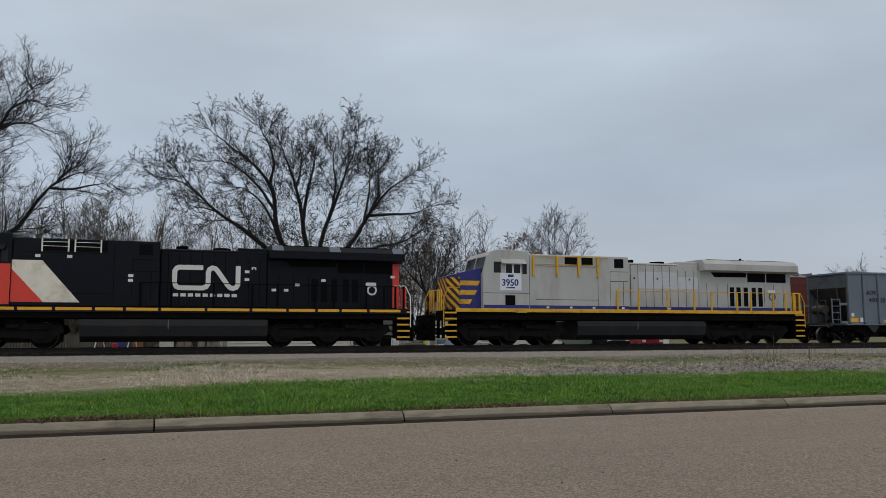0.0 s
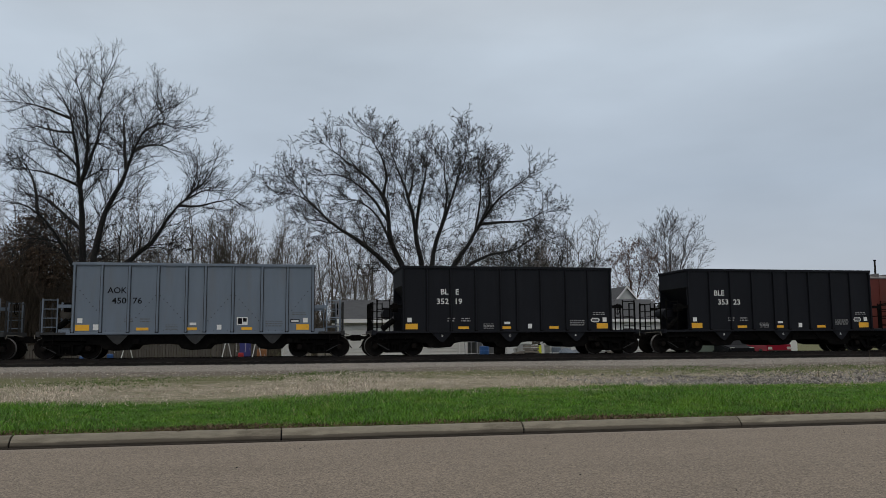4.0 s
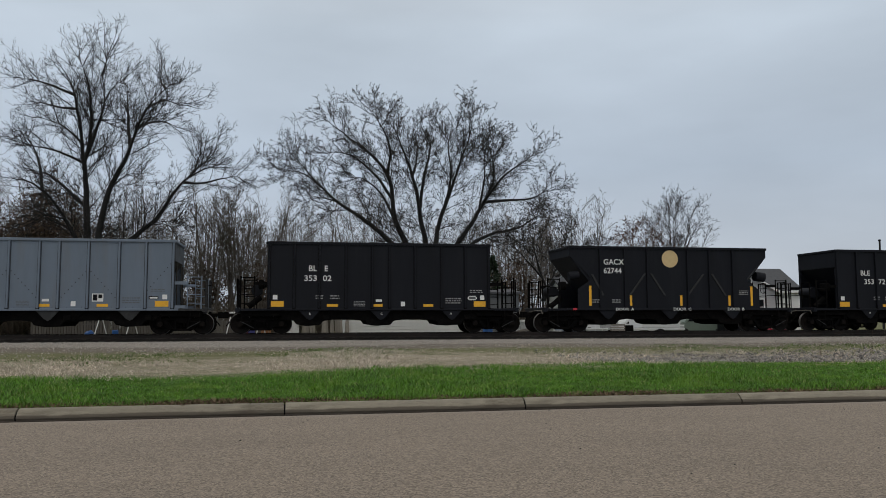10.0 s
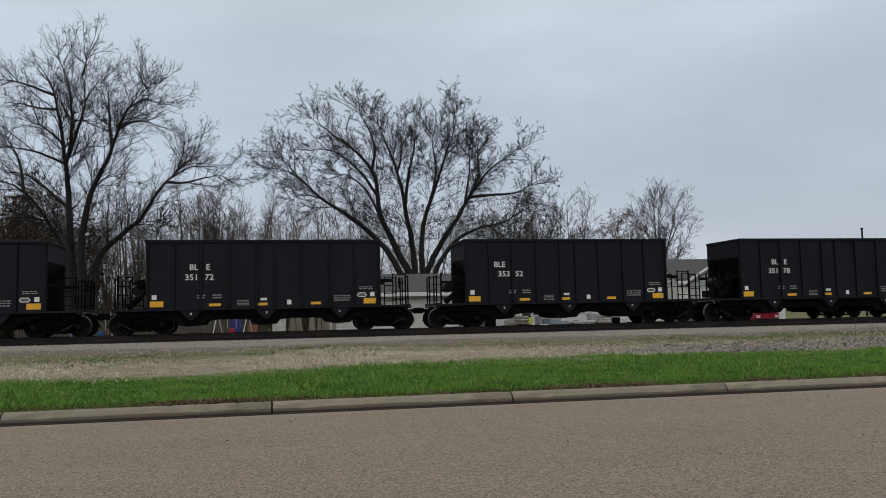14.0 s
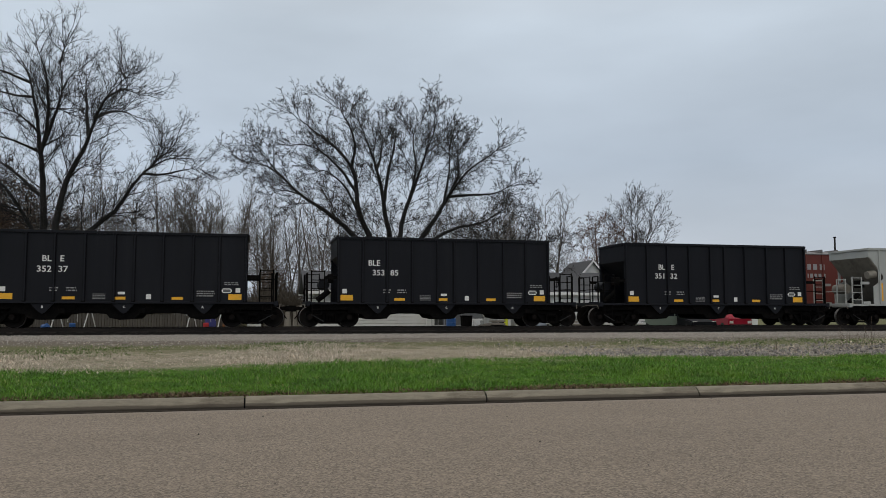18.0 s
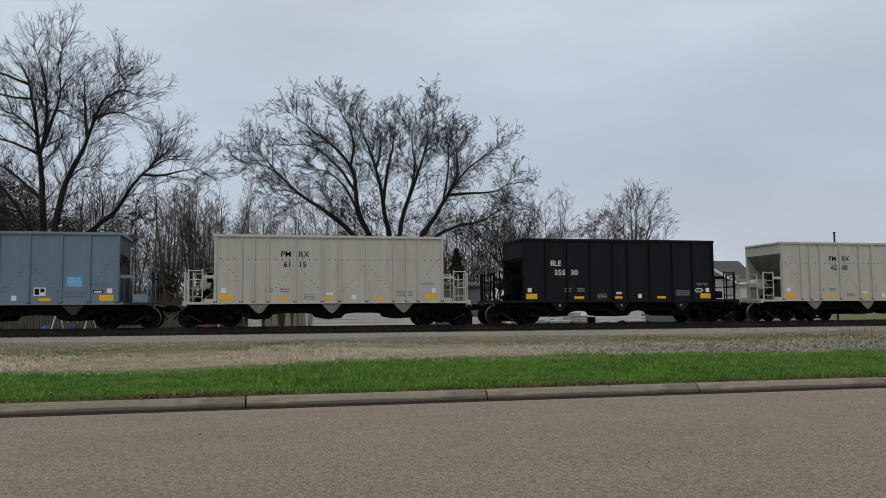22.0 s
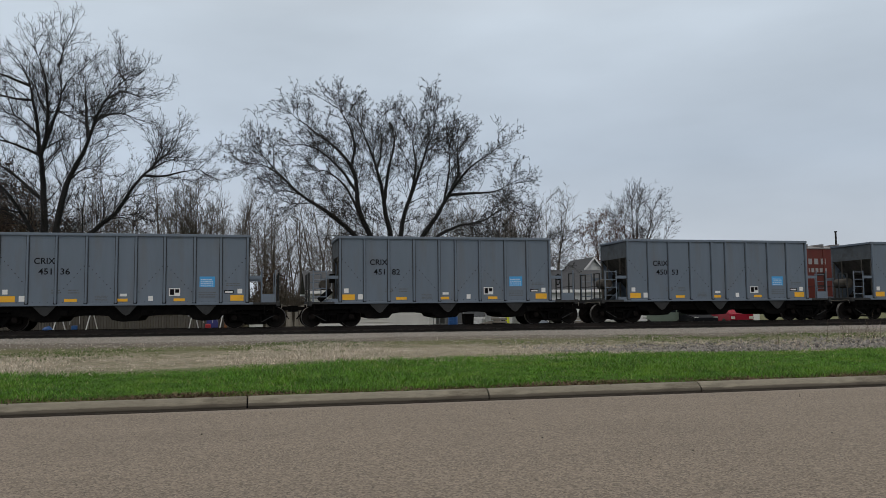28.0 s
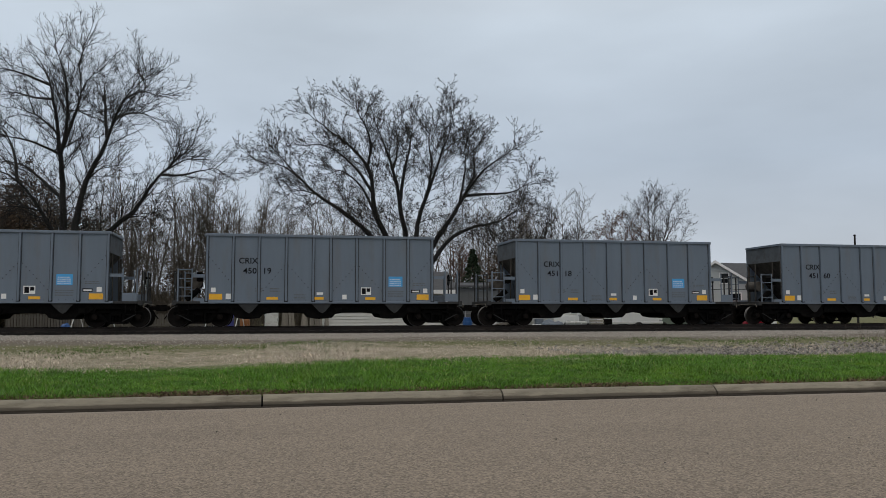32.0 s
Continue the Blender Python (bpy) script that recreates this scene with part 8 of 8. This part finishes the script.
    tufts("lank_grass", 2600, 5, -8, 26, 10.4, 16.4, 0.05, 0.11, 0.005, lank, "pale lank blades among the turf", lambda x, y: y < edge(x) + 0.2)
    tufts("dry_grass", 24000, 7, -10, 28, 13.6, 24.5, 0.03, 0.085, 0.006, straw, "dead straw-coloured grass beyond the turf",
          lambda x, y: (y > edge(x) + rng.normal(0, 0.4, len(x))) & (y < np.where(x < 0, 19.0, 21.5) + 1.0 * np.sin(x * 0.7) + rng.normal(0, 0.8, len(x))) & (rng.random(len(x)) < np.where(x > 9, 0.45, 1.0)), 0.08, 0.9)
    tufts("thin_grass", 5000, 5, -14, 36, 20.5, 28.5, 0.02, 0.06, 0.009, straw, "thin dead grass on the trodden ground", lambda x, y: rng.random(len(x)) < np.clip((29 - y) / 9, 0, 1), 0.10, 0.9)
    tufts("olive_grass", 9000, 6, -14, 40, 17.5, 27, 0.03, 0.085, 0.009, olive, "sparse olive grass at the gravel's edge",
          lambda x, y: np.where(x < -2, 1.4, 0.0) + np.sin(x * 0.45 + 1) + np.sin(x * 1.1) * 0.5 + np.where(x > 9, 0.8, 0.0) + rng.normal(0, 0.6, len(x)) - np.abs(y - np.where(x < 0, 20.8, 23.0)) * 0.5 > -0.2, 0.09, 0.9)
    blades("back_grass", 26000, -30, 45, 42, 60, 0.06, 0.22, 0.02, olive, "rough grass in the yards behind the track", None, 0.4)
    litter = node_mat("brown_leaf_litter", (0.13, 0.085, 0.05), 0.9, island=0.55)
    blades("leaf_litter", 30000, -7, 22, 10.275, 10.66, 0.015, 0.06, 0.018, litter, "brown dead leaves along the kerb", None, 1.2)
    # dry stalks
    stalk = node_mat("dry_weed_stalks", (0.10, 0.075, 0.055), 0.9, island=0.3)
    for x, y, n, h in ((15.5, 19.0, 9, 0.45), (17.0, 19.8, 12, 0.6), (19.2, 20.4, 14, 0.7), (21.5, 20.8, 9, 0.5), (12.4, 18.2, 8, 0.35), (24.0, 22, 12, 0.6)):
        b0 = np.stack([rng.normal(0, 0.35, n), rng.normal(0, 0.3, n), np.zeros(n)], 1)
        dv = rng.normal(0, 0.25, (n, 3)) + (0, 0, 1)
        b1 = b0 + dv * h * rng.uniform(0.5, 1, (n, 1))
        b2 = b1 + (rng.normal(0, 0.5, (n, 3)) + (0, 0, 0.8)) * h * 0.25
        rr = np.full(n, 0.006)
        w = tagged(new("weed", raw_mesh("weed", *merge([tubes(b0, b1, rr, rr * 0.7, 3), tubes(b1, b2, rr * 0.7, rr * 0.3, 3)]), stalk)), "clump of dry brown weed stalks", "weed", "weeds on the verge", "stuff")
        w.location = (x, y, float(ground_at(x, y)))

    def stones(name, n, x0, x1, ys, r0, r1, mat, label):
        x = rng.uniform(x0, x1, n)
        y = ys(n)
        r = rng.uniform(r0, r1, n)
        z = ground_at(x, y) + r * 0.15
        o = np.array([(1, 0, 0), (-1, 0, 0), (0, 1, 0), (0, -1, 0), (0, 0, 0.8), (0, 0, -0.6)], float)
        v = o[None] * r[:, None, None] * rng.uniform(0.6, 1.25, (n, 6, 1)) + rng.normal(0, 0.2, (n, 6, 3)) * r[:, None, None] + np.stack([x, y, z], 1)[:, None]
        f = np.array([(0, 2, 4), (2, 1, 4), (1, 3, 4), (3, 0, 4), (2, 0, 5), (1, 2, 5), (3, 1, 5), (0, 3, 5)])
        tagged(new(name, raw_mesh(name, v.reshape(-1, 3), (np.arange(n)[:, None, None] * 6 + f[None]).reshape(-1, 3), mat)), label, "gravel", kind="stuff")

    bal = node_mat("grey_ballast_stone", (0.34, 0.312, 0.278), 0.9, spread=0.2, scale=8, island=0.25)
    rub = node_mat("mixed_rubble_stone", (0.20, 0.185, 0.17), 0.9, spread=0.2, scale=8, island=0.6)
    # bed stones carry the shade under the train in their dark colour
    oily_shaded = node_mat("oily_shaded_ballast", (0.015, 0.0135, 0.012), 0.9, spread=0.25, scale=8, island=0.5)
    stones("bed_ballast", 9000, -22, 62, lambda n: rng.uniform(36.7, 40.2, n), 0.02, 0.05, oily_shaded, "dark oily ballast between the ties, train's shade in its colour")
    stones("ballast", 26000, -22, 62, lambda n: rng.uniform(32.0, 36.7, n), 0.013, 0.036, bal, "grey crushed-stone railway ballast")
    stones("gravel", 20000, -18, 55, lambda n: 34.0 - np.abs(rng.normal(0, 5.0, n)), 0.012, 0.034, bal, "loose grey gravel beside the track")
    stones("rubble", 11000, 6.5, 36, lambda n: 15.9 + np.abs(rng.normal(0, 2.0, n)), 0.015, 0.06, rub, "scattered grey stones in thin grass")
    grit = node_mat("dark_road_grit", (0.07, 0.065, 0.06), 0.9, island=0.5)
    n = 70
    x, y = rng.uniform(-7, 16, n), rng.uniform(5.0, 10.0, n)
    r = rng.uniform(0.004, 0.011, n)
    z = 0.06 * (1 - ((y - 3.85) / 6.25) ** 2) - 0.01
    o = np.array([(1, 0, 0), (-1, 0, 0), (0, 1, 0), (0, -1, 0), (0, 0, 0.8), (0, 0, -0.6)], float)
    v = o[None] * r[:, None, None] + np.stack([x, y, z + r * 0.4], 1)[:, None]
    f = np.array([(0, 2, 4), (2, 1, 4), (1, 3, 4), (3, 0, 4), (2, 0, 5), (1, 2, 5), (3, 1, 5), (0, 3, 5)])
    tagged(new("grit", raw_mesh("grit", v.reshape(-1, 3), (np.arange(n)[:, None, None] * 6 + f[None]).reshape(-1, 3), grit)), "dark grit scattered on the asphalt", "grit", kind="stuff")


build_trees()
build_yards()
build_boxcars()
build_verge()


motions()
